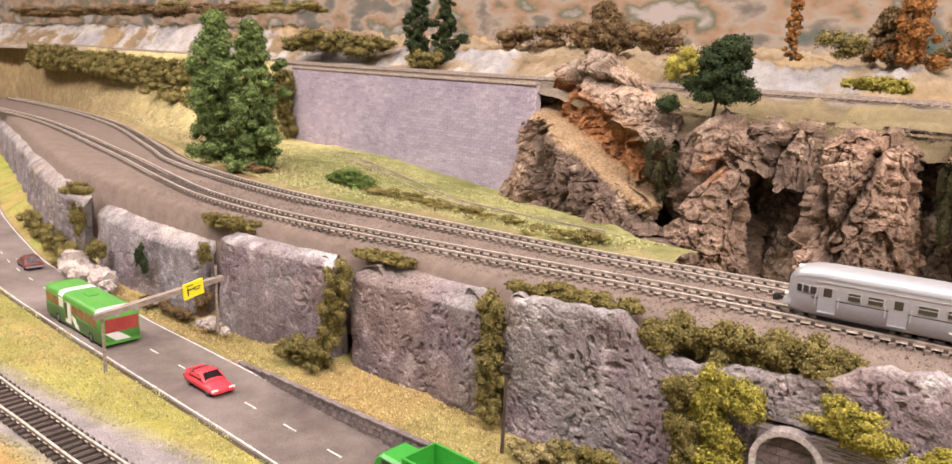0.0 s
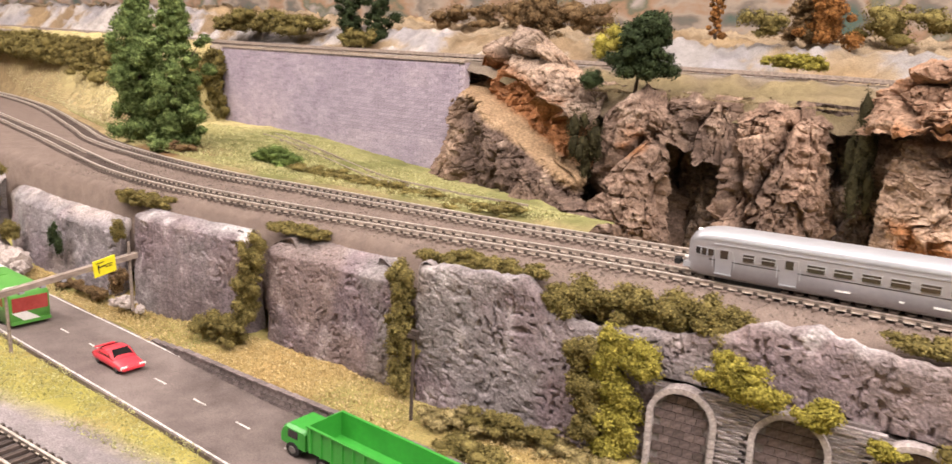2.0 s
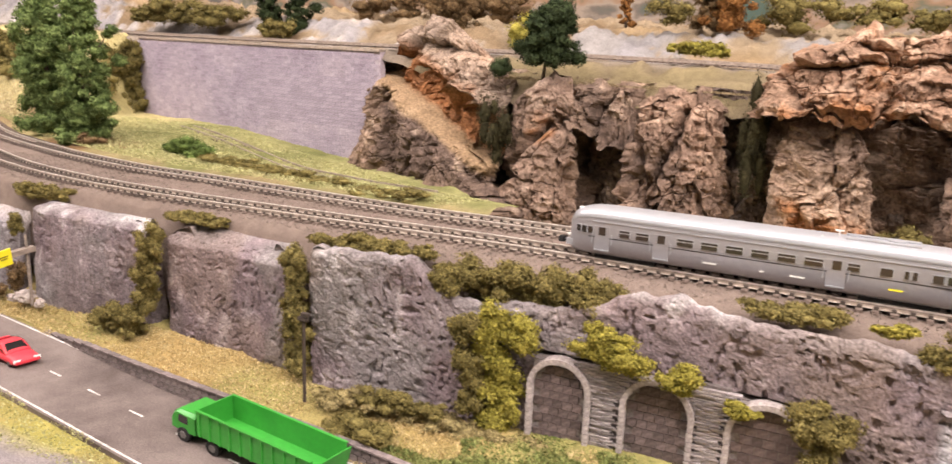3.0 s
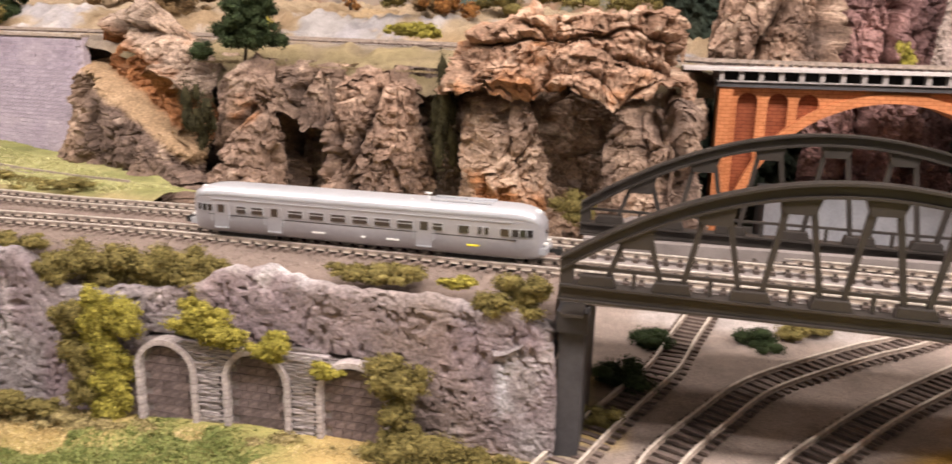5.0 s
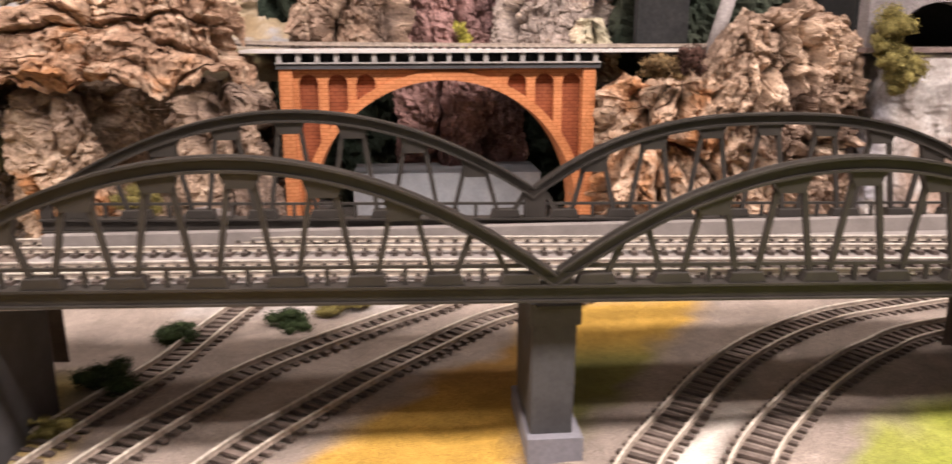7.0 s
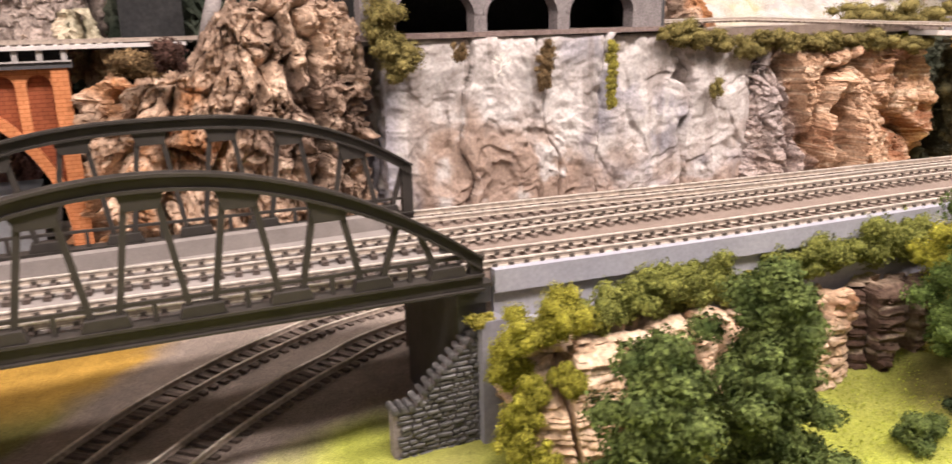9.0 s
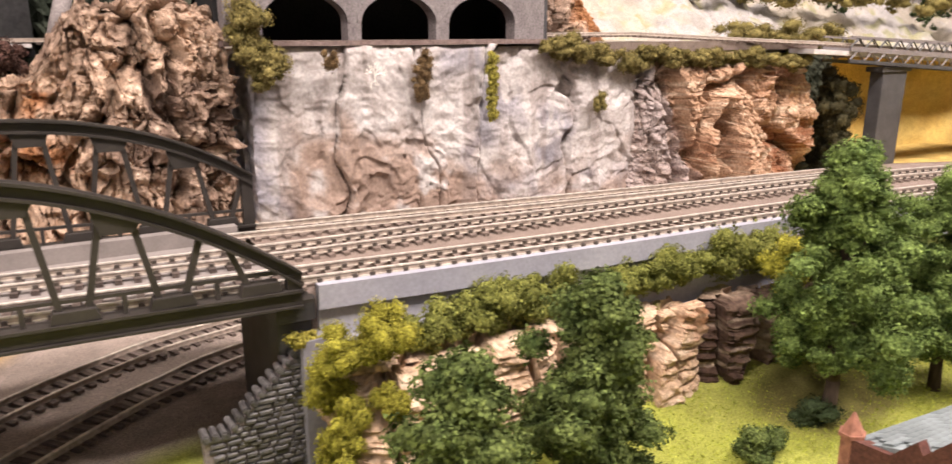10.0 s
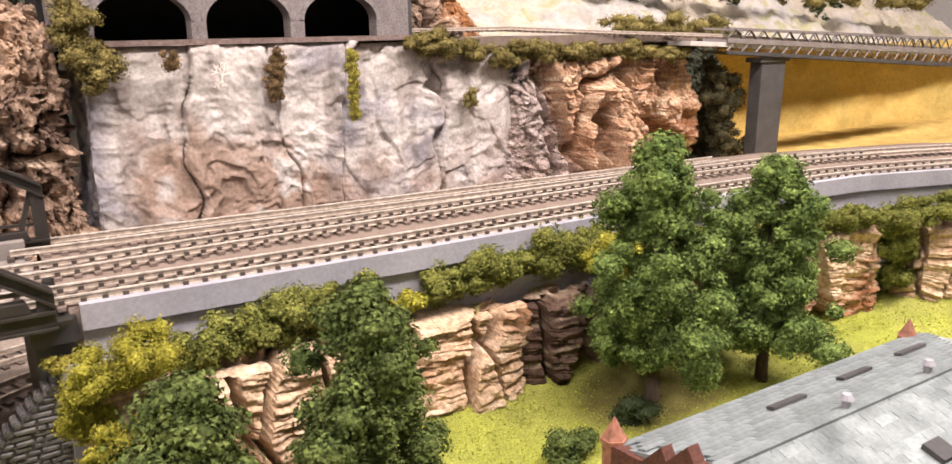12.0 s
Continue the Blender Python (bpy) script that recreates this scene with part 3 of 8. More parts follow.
# the brown bark rocks behind the tracks
def bark_relief(seed, big=0.05, mid=0.02, lean=(9, 9, 3.2), layers=0.0011, chips=1.3):
    """Upright slabs parted by clefts, broken into angular plates with splintered faces."""
    def relief(p, u, v):
        w = p + 0.012 * np.stack([fbm(p * 11, 3, seed + k) for k in (50, 53, 56)], 1)
        w = w + 0.0035 * np.stack([fbm(p * 60, 2, seed + k) for k in (60, 63, 66)], 1)
        d1, d2, idn, tilt = cells(w * np.array(lean), seed, True)
        a = big * 1.1 * (idn - 0.5) + big * 0.8 * tilt - big * 1.0 * smooth(0.11, 0.0, d2 - d1)
        e1, e2, jd, t2 = cells(w * np.array((25, 25, 10)), seed + 4, True)
        a = a + mid * 0.70 * (jd - 0.5) + mid * 0.75 * t2 - mid * 0.25 * smooth(0.07, 0.0, e2 - e1)
        a = a + mid * 0.17 * ridged(w * np.array((40, 40, 13)), 3, seed + 11)
        g1, g2, kd, t3 = cells(w * np.array((72, 72, 44)), seed + 5, True)
        a = a + chips * (0.0034 * (kd - 0.5) + 0.0045 * t3)
        h1, h2, ld, t4 = cells(w * np.array((150, 150, 95)), seed + 6, True)
        a = a + chips * (0.0014 * (ld - 0.5) + 0.0024 * t4)
        if layers:
            a = a + layers * vnoise(np.stack([w[:, 0] * 16, w[:, 1] * 16, p[:, 2] * 150 + 30 * p[:, 0]], 1), seed + 21)
        a = a - 0.0055 * smooth(0.04, 0.0, np.abs(vnoise(w * np.array((24, 24, 8)), seed + 14)))
        a = a - 0.004 * smooth(0.05, 0.0, np.abs(vnoise(w * np.array((9, 9, 36)), seed + 15)))
        a = a + 0.0017 * ridged(p * np.array((95, 95, 70)), 3, seed + 8) + 0.0013 * fbm(p * 210, 2, seed + 9)
        return a - 0.012 * smooth(0.03, 0.0, np.minimum(u, 1 - u))
    return relief


def bark_paint(seed, tan=(0.36, 0.255, 0.185), grey=(0.155, 0.112, 0.09), rust=(0.38, 0.18, 0.08), rusty=0.0, pale=(0.54, 0.425, 0.325)):
    def paint(q, push, u, v):
        n, n2, n3 = fbm(q * 7, 4, seed), fbm(q * 30, 4, seed + 1), fbm(q * np.array((40, 40, 110)), 3, seed + 2)
        c = blend(np.tile(grey, (len(q), 1)), tan, 0.5 + 0.8 * n + 0.35 * n2)
        c = blend(c, rust, smooth(0.15, 0.6, n + 0.3 * n2 + rusty - 0.22))
        c = blend(c, pale, smooth(0.30, 0.85, n3 * 0.7 + n2 * 0.7) * 0.6)
        n4 = fbm(q * np.array((110, 110, 150)), 2, seed + 6)
        return c * (0.80 + 0.3 * smooth(-0.6, 0.6, n3) + 0.14 * n4)[:, None]
    return paint


def ramp_paint(q, push, u, v):
    """The leaning rock: a tan ramp runs down across it, with rust above."""
    c = bark_paint(102, rusty=-0.1)(q, push, u, v)
    n = fbm(q * 30, 3, 104)
    line = 0.232 - (q[:, 0] + 0.545) * 0.46 + 0.006 * n
    c = blend(c, (0.36, 0.25, 0.145), smooth(0.020, 0.008, np.abs(q[:, 2] - line)) * 0.85)
    c = blend(c, (0.40, 0.17, 0.06), smooth(0.006, 0.02, q[:, 2] - line) * smooth(0.085, 0.045, q[:, 2] - line + 0.02 * n) * 0.75)
    return blend(c, (0.56, 0.45, 0.35), smooth(0.060, 0.085, q[:, 2] - line + 0.02 * n) * 0.4)


def ramp_relief(p, u, v):
    a = bark_relief(101, 0.020, 0.018, (6, 6, 4.5))(p, u, v)
    line = 0.232 - (p[:, 0] + 0.545) * 0.46
    step = smooth(-0.006, 0.010, p[:, 2] - line)
    return a * (1 - 0.55 * smooth(0.018, 0.006, np.abs(p[:, 2] - line))) + 0.020 * (1 - step) - 0.016 * step + 0.022 * smooth(0.055, 0.07, p[:, 2] - line)


rock_sheet("rock_brown", [(-0.60, 1.13), (-0.58, 1.075), (-0.50, 1.04), (-0.40, 1.0), (-0.31, 0.972), (-0.272, 0.975), (-0.26, 1.03)], 0.02, 0.29, 360, 260, 0.08, ramp_relief,
           ramp_paint, M_ROCK, "tall leaning brown bark rock with a rusty ramp", seed=103,
           top=[(-0.62, 0.255), (-0.56, 0.25), (-0.53, 0.30), (-0.49, 0.335), (-0.44, 0.322), (-0.38, 0.285), (-0.31, 0.24), (-0.2, 0.23)], crest_depth=0.03)
rock_sheet("rock_brown", [(-0.285, 1.09), (-0.272, 1.012), (-0.23, 0.983), (-0.172, 0.986), (-0.152, 1.008), (-0.146, 1.08)], -0.01, 0.245, 260, 260, 0.03, bark_relief(111, 0.026, 0.016),
           bark_paint(112, tan=(0.29, 0.205, 0.155), grey=(0.13, 0.094, 0.077), rusty=-0.6, pale=(0.46, 0.36, 0.28)), M_ROCK, "grey brown bark rock with deep clefts", seed=113, top=[(-0.3, 0.235), (-0.24, 0.247), (-0.15, 0.226), (-0.1, 0.222)], crest_depth=0.06)
rock_sheet("rock_brown", [(-0.112, 1.08), (-0.106, 1.0), (-0.085, 0.978), (-0.02, 0.974), (0.02, 0.985), (0.036, 1.02), (0.04, 1.09)], -0.01, 0.236, 260, 260, 0.025, bark_relief(121, 0.020, 0.013, layers=0.0022),
           bark_paint(122, tan=(0.39, 0.265, 0.19), rusty=-0.4, pale=(0.50, 0.38, 0.29)), M_ROCK, "tan bark rock split by dark gaps", seed=123, crest_depth=0.06)
rock_sheet("rock_brown", [(-0.19, 1.06), (-0.185, 1.02), (-0.13, 0.998), (-0.085, 1.01), (-0.08, 1.06)], 0.165, 0.232, 120, 70, 0.02, bark_relief(126, 0.02, 0.014),
           bark_paint(127, rusty=-0.6), M_ROCK, "dark brown rock lintel over a cave", seed=128, crest_depth=0.05)
rock_sheet("rock_brown", [(0.065, 1.10), (0.078, 1.02), (0.12, 0.985), (0.18, 0.99), (0.215, 1.035), (0.245, 1.03), (0.262, 0.975), (0.30, 0.945), (0.345, 0.942), (0.374, 0.962), (0.384, 1.06)], -0.01, 0.222, 380, 240, 0.02, bark_relief(131, 0.035, 0.02),
           bark_paint(132, tan=(0.45, 0.325, 0.235), grey=(0.20, 0.145, 0.115), rusty=-0.25), M_ROCK, "dark brown bark rock below an overhang", seed=133, crest_depth=0.06)
rock_sheet("rock_brown", [(0.055, 1.10), (0.068, 1.0), (0.12, 0.962), (0.22, 0.955), (0.29, 0.964), (0.335, 0.978), (0.358, 1.05)], 0.208, 0.31, 360, 130, 0.015, bark_relief(141, 0.014, 0.014, (7, 7, 20), 0.0042),
           bark_paint(142, tan=(0.58, 0.40, 0.28), grey=(0.30, 0.19, 0.13), rusty=0.42), M_ROCK, "overhanging rusty bark slab", seed=143, top=[(0.05, 0.255), (0.1, 0.285), (0.16, 0.305), (0.3, 0.31), (0.39, 0.30)], crest_depth=0.06)
rock_sheet("rock_brown", [(0.742, 1.08), (0.748, 0.992), (0.79, 0.960), (0.86, 0.942), (0.95, 0.93), (1.02, 0.934), (1.048, 0.942), (1.058, 1.00)], -0.01, 0.30, 420, 300, 0.03, bark_relief(151, 0.026, 0.019, (9, 9, 6), 0.0028, 2.0),
           bark_paint(152, tan=(0.53, 0.38, 0.275), grey=(0.20, 0.138, 0.105), rusty=-0.2, pale=(0.68, 0.54, 0.42)), M_ROCK, "large tan bark rock beside the viaduct", seed=153,
           top=[(0.74, 0.215), (0.80, 0.222), (0.855, 0.232), (0.872, 0.262), (0.90, 0.305), (1.0, 0.315), (1.07, 0.27)], crest_depth=0.05)


def chalk_relief(p, u, v):
    """Plastered slabs parted by a few upright cracks, with trowelled ripples and chipped pits."""
    w = p + 0.014 * np.stack([fbm(p * 14, 3, 170 + k) for k in (0, 1, 2)], 1)
    d1, d2, idn = cells(w * np.array((11, 5, 2.0)), 171)
    a = 0.013 * (idn - 0.5) - 0.014 * smooth(0.030, 0.0, d2 - d1)
    e1, e2, jd, tilt = cells(w * np.array((20, 20, 13)), 175, True)
    a = a + 0.003 * (jd - 0.5) + 0.0045 * tilt + 0.005 * fbm(w * np.array((12, 12, 10)), 3, 172)
    a = a + 0.0015 * ridged(w * np.array((34, 34, 64)), 3, 176) + 0.0014 * fbm(w * np.array((85, 85, 110)), 3, 173)
    chip = smooth(0.12, 0.42, fbm(w * np.array((60, 60, 48)), 3, 178)) * smooth(-0.1, 0.3, fbm(p * 9, 2, 179))
    return a - 0.0042 * chip - 0.010 * smooth(0.022, 0.0, np.abs(vnoise(w * np.array((9, 9, 2.2)), 174))) * smooth(0.05, 0.4, vnoise(p * 7, 177))


def chalk_paint(q, push, u, v):
    n, n2 = fbm(q * 8, 4, 181), fbm(q * 40, 3, 182)
    c = blend(np.tile((0.50, 0.455, 0.43), (len(q), 1)), (0.31, 0.295, 0.325), smooth(-0.15, 0.5, n + 0.8 * (1.20 - q[:, 0])))
    c = blend(c, (0.33, 0.225, 0.168), smooth(0.50, 0.15, v + 0.30 * n + 0.14 * n2) * 0.85)
    c = blend(c, (0.51, 0.475, 0.455), smooth(0.15, 0.8, n2 + 0.4 * v - 0.1))
    streak = fbm(q * np.array((55, 55, 6)), 3, 183)
    return blend(c, (0.25, 0.20, 0.18), smooth(0.12, 0.5, streak) * 0.45) * (0.93 + 0.14 * n2)[:, None]


rock_sheet("cliff_pale", [(1.046, 1.02), (1.050, 0.955), (1.064, 0.938), (1.16, 0.93), (1.30, 0.93), (1.42, 0.93), (1.55, 0.935), (1.60, 0.95)], -0.01, 0.242, 520, 230, 0.008, chalk_relief, chalk_paint,
           M_CHALK, "pale grey plaster cliff with brown stains and cracks", seed=190, top=[(1.04, 0.249), (1.2, 0.249), (1.42, 0.247), (1.5, 0.238), (1.62, 0.228)], crest_depth=0.014, shoulder=0.93)
def build_upper():
    xs = np.concatenate([np.arange(-5.0, -2.4, 0.02), np.arange(-2.4, 0.385, 0.007)])
    nv = 90
    rows, v_all = [], []
    for x in xs:
        a = along(WALL_LINE, x)
        rise = float(np.interp(x, [-1.7, -1.1, -0.4], [0.080, 0.050, 0.042]))
        foot = float(np.interp(x, [-0.6, -0.35], [0.115, 0.180]))
        reach = float(np.interp(x, [-0.40, -0.28, 0.03, 0.10], [0.0, 0.042, 0.040, 0.0]))
        for k, v in enumerate(np.linspace(0, 1, nv)):
            d = (1.74 - a + reach) * v - reach
            z = upper_z(x) - 0.010 * (k == 0) - 0.55 * max(0.0, -d) + rise * float(smooth(foot, foot + 0.10, d)) + 0.025 * float(smooth(foot + 0.1, 0.5, d))
            z -= 0.026 * float(1 - smooth(0.0, 0.085, d)) * float(smooth(-0.55, -0.42, x))
            rows.append((x, a + d, z))
            v_all.append(d - foot)
    p, e = np.array(rows), np.array(v_all)
    d = p[:, 1] - along(WALL_LINE, p[:, 0])
    n, n2 = fbm(p * 9, 4, 301), fbm(p * 40, 4, 302)
    rough = smooth(0.0, 0.05, e)
    strip = smooth(0.085, 0.06, d) * smooth(-0.55, -0.45, p[:, 0])
    d1, d2, idn, tilt = cells((p + 0.01 * n2[:, None]) * np.array((30, 30, 40)), 305, True)
    p[:, 2] += rough * (0.010 * n + 0.006 * billow(p * 30, 5, 303, 0.65) + 0.005 * (idn - 0.5) + 0.004 * tilt + 0.004 * n2) + 0.0012 * n2 + strip * (0.007 * n2 + 0.004 * n)
    col = blend(np.tile((0.36, 0.30, 0.24), (len(p), 1)), (0.42, 0.325, 0.215), smooth(-0.02, 0.02, e))
    col = blend(col, (0.30, 0.215, 0.13), smooth(0.0, 0.5, -n) * rough)
    col = blend(col, (0.50, 0.36, 0.20), smooth(0.15, 0.6, fbm(p * 5, 3, 311)) * rough * 0.7)
    plaster = smooth(-0.15, 0.25, n + 0.35 * n2 + 0.35 * (idn - 0.5) + 0.3 * smooth(-0.9, -1.3, p[:, 0])) * smooth(-0.02, 0.02, e) * smooth(0.16, 0.09, e + 0.03 * n)
    col = blend(col, blend(np.tile((0.53, 0.485, 0.45), (len(p), 1)), (0.37, 0.345, 0.33), smooth(-0.8, -0.4, p[:, 0])), plaster)
    col = blend(col, (0.34, 0.32, 0.33), smooth(0.0, 0.6, fbm(p * 16, 3, 307)) * plaster * 0.8)
    col = blend(col, blend(np.tile((0.215, 0.165, 0.12), (len(p), 1)), (0.28, 0.225, 0.125), 0.3 + n), strip)
    me = mesh_of("upper", p, grid_faces(len(xs), nv), M_GROUND)
    tint(me, np.clip(col * (0.9 + 0.18 * n2)[:, None], 0.01, 0.85))
    tagged(link("ground_hillside", me), "upper track ledge below a tan and white plaster hillside", "hillside", kind="structure")


build_upper()


# ---------- backdrop and hall ----------
def build_backdrop():
    mat = bpy.data.materials.new("painted backdrop")
    mat.use_nodes = True
    nt = mat.node_tree
    nd, lk = nt.nodes, nt.links
    bsdf = nd["Principled BSDF"]
    bsdf.inputs["Roughness"].default_value = 0.9
    tc = nd.new("ShaderNodeTexCoord")
    mp = nd.new("ShaderNodeMapping")
    mp.inputs["Scale"].default_value = (4.6, 1, 8.0)
    lk.new(tc.outputs["Object"], mp.inputs[0])
    n1 = nd.new("ShaderNodeTexNoise")
    n1.inputs["Scale"].default_value, n1.inputs["Detail"].default_value, n1.inputs["Distortion"].default_value = 1.6, 8, 0.15
    lk.new(mp.outputs[0], n1.inputs["Vector"])
    ramp = nd.new("ShaderNodeValToRGB")
    el = ramp.color_ramp.elements
    cols = [(0.30, (0.06, 0.09, 0.07)), (0.40, (0.14, 0.115, 0.095)), (0.46, (0.28, 0.23, 0.18)), (0.53, (0.25, 0.155, 0.095)), (0.58, (0.11, 0.11, 0.07)), (0.66, (0.32, 0.275, 0.25))]
    while len(el) < len(cols):
        el.new(0.5)
    for e, (pos, c) in zip(el, cols):
        e.position, e.color = pos, (*c, 1)
    lk.new(n1.outputs["Fac"], ramp.inputs[0])
    lk.new(ramp.outputs[0], bsdf.inputs["Base Color"])
    me = mesh_of("backdrop", [(-6.4, 1.76, -0.1), (3.4, 1.76, -0.1), (3.4, 1.76, 1.0), (-6.4, 1.76, 1.0), (-6.4, 1.79, -0.1), (3.4, 1.79, -0.1), (3.4, 1.79, 1.0), (-6.4, 1.79, 1.0)],
                 [(0, 1, 2, 3), (7, 6, 5, 4), (3, 2, 6, 7), (4, 5, 1, 0), (1, 5, 6, 2), (4, 0, 3, 7)], mat, True)
    tagged(link("backdrop", me), "board painted with brown and green mountains", "backdrop", kind="structure")


build_backdrop()
part("wall_south", box(-6.6, 4.5, -2.6, -2.5, -0.9, 2.3), M_HALL)["kind"] = "structure"
part("wall_west", box(-6.7, -6.6, -2.6, 2.4, -0.9, 2.3), M_HALL)["kind"] = "structure"
part("wall_east", box(4.5, 4.6, -2.6, 2.4, -0.9, 2.3), M_HALL)["kind"] = "structure"
part("wall_north", box(-6.6, 4.5, 2.3, 2.4, -0.9, 2.3), M_HALL)["kind"] = "structure"
part("ceiling", box(-6.7, 4.6, -2.6, 2.4, 2.3, 2.4), M_HALL)["kind"] = "structure"
part("floor", box(-6.7, 4.6, -2.6, 2.4, -1.0, -0.9), M_HALL)["kind"] = "structure"


# ---------- tracks ----------
def sleeper_mesh(half, mat):
    bm = bmesh.new()
    add_box(bm, -0.0021, 0.0021, -half, half, -0.002, 0.0006 if mat == M_SLEEPER else 0.0002)
    me = bpy.data.meshes.new("sleeper")
    bm.to_mesh(me)
    bm.free()
    me.materials.append(mat)
    return me


def chairs_mesh(g, mat):
    bm = bmesh.new()
    for s in (-1, 1):
        for d in (-1, 1):
            add_box(bm, -0.0015, 0.0015, s * g + d * 0.0016 - 0.0007, s * g + d * 0.0016 + 0.0007, 0.0, 0.0026)
    me = bpy.data.meshes.new("rail_chair")
    bm.to_mesh(me)
    bm.free()
    me.materials.append(mat)
    return me


GAUGE = 0.0115
SLEEPER_DARK = sleeper_mesh(0.0185, M_SLEEPER)
M_SLEEPER_YARD = material("dusty yard sleeper", [(0.085, 0.063, 0.052), (0.15, 0.115, 0.098)], 200, 0.8, bump=0.2, bump_scale=900, vary=0.3)
SLEEPER_YARD = sleeper_mesh(0.0178, M_SLEEPER_YARD)
SLEEPER_OLD = sleeper_mesh(0.0185, M_BED)
CHAIRS = chairs_mesh(GAUGE, M_CHAIR)


def build_track(line, z, label, old=False, pitch=0.0105, keep=(-9, 9), z_of=None, chairs=True, dull=False, worn=False):
    """One track: two rails and its sleepers."""
    path = curve_through(line, 0.01)
    path = np.column_stack([path[:, :2], [z if z_of is None else z_of(x) for x in path[:, 0]]])
    root = empty("railway_track")
    tagged(root, label, "track", "model railway tracks")
    for side in (-GAUGE, GAUGE):
        web, head = (M_RAIL_DULL, M_RAIL_DULL if dull else M_RAIL_OLD if worn else M_RAIL)
        for nm, z0, z1, hw, mt in (("rail_foot", 0.0005, 0.0012, 0.0014, M_RAIL_DULL if dull or worn else M_RAIL_OLD), ("rail", 0.0012, 0.0037, 0.0006, web), ("rail_head", 0.0037, 0.0046, 0.0010, head)):
            vs, fs = ribbon(path, z0, z1, hw, side)
            link(nm, mesh_of(nm, vs, fs, mt, True), root)
    pts = curve_through(line, pitch)
    tang = np.gradient(pts[:, :2], axis=0)
    count, rest = 0, []
    for p, t in zip(pts, tang):
        zz = z if z_of is None else z_of(p[0])
        m = pose(p[0], p[1], zz, 0, 0, math.degrees(math.atan2(t[1], t[0])) + random.uniform(-1.5, 1.5))
        if keep[0] < p[0] < keep[1] and count < 290:
            ob = link("sleeper", SLEEPER_YARD if worn or old and p[0] < -0.42 + random.uniform(-0.1, 0.1) else SLEEPER_OLD if old and not 0.268 < p[0] < 0.966 else SLEEPER_DARK, root, at=m)
            count += 1
            if chairs and not worn:
                link("rail_chair", CHAIRS, ob)
        else:
            rest.append(m)
    if rest:
        bm = bmesh.new()
        for m in rest:
            add_box(bm, -0.0021, 0.0021, -0.0185, 0.0185, -0.002, 0.0006, m)
        part("sleeper_run", bm, M_SLEEPER_UP if dull else M_SLEEPER_YARD if worn or old else M_SLEEPER, root)["kind"] = "stuff"
    return root


build_track(TRACK_FRONT, ZT + 0.002, "main line track with brown sleepers on ballast", True, keep=(-0.95, 1.75))
build_track(TRACK_BACK, ZT + 0.002, "second main line track with brown sleepers on ballast", True, keep=(-0.95, 1.75))
for line in LOWER:
    build_track(line, 0.0050, "lower yard track with dark sleepers curving below the bridge", worn=True)
build_track([(-1.6, 0.52), (-1.1, 0.395), (-0.85, 0.345), (-0.638, 0.319), (-0.563, 0.312), (-0.456, 0.302), (-0.3, 0.292), (0.0, 0.28)], -0.0195, "straight track with dark sleepers beside the road")
UP1 = [(x, along(WALL_LINE, x) + np.interp(x, [-0.6, -0.35], [0.035, 0.10])) for x in np.arange(-2.8, 0.25, 0.2)] + [(0.26, 1.13), (0.40, 1.085), (0.56, 1.060), (0.75, 1.055), (0.95, 1.05)]
UP2 = [(x, along(WALL_LINE, x) + np.interp(x, [-0.6, -0.35], [0.09, 0.155])) for x in np.arange(-2.8, 0.37, 0.2)]
build_track(UP1, 0, "upper track on the ledge behind the wall", True, dull=True, z_of=lambda x: upper_z(x) + 0.005, keep=(-1.6, 1.0), chairs=False)
build_track(UP2, 0, "upper track below the hillside", True, dull=True, z_of=lambda x: upper_z(x) + 0.005, keep=(-1.6, 1.0), chairs=False)
build_track([(-0.96, 1.10), (-0.894, 1.072), (-0.766, 1.030), (-0.604, 0.972), (-0.436, 0.919), (-0.306, 0.870)], 0, "overgrown disused track sunk in green scatter grass", True, dull=True, chairs=False,
            z_of=lambda x: ZT + 0.0005 - 0.030 * float(smooth(-0.95, -0.55, x)) * float(np.interp(x, [-0.6, -0.43, -0.30], [1.0, 0.92, 0.66])))
build_track([(0.96, 0.668), (1.1, 0.652), (1.25, 0.634), (1.43, 0.615), (1.6, 0.597)], ZT + 0.002, "siding track beside the pale cliff", True, chairs=False)


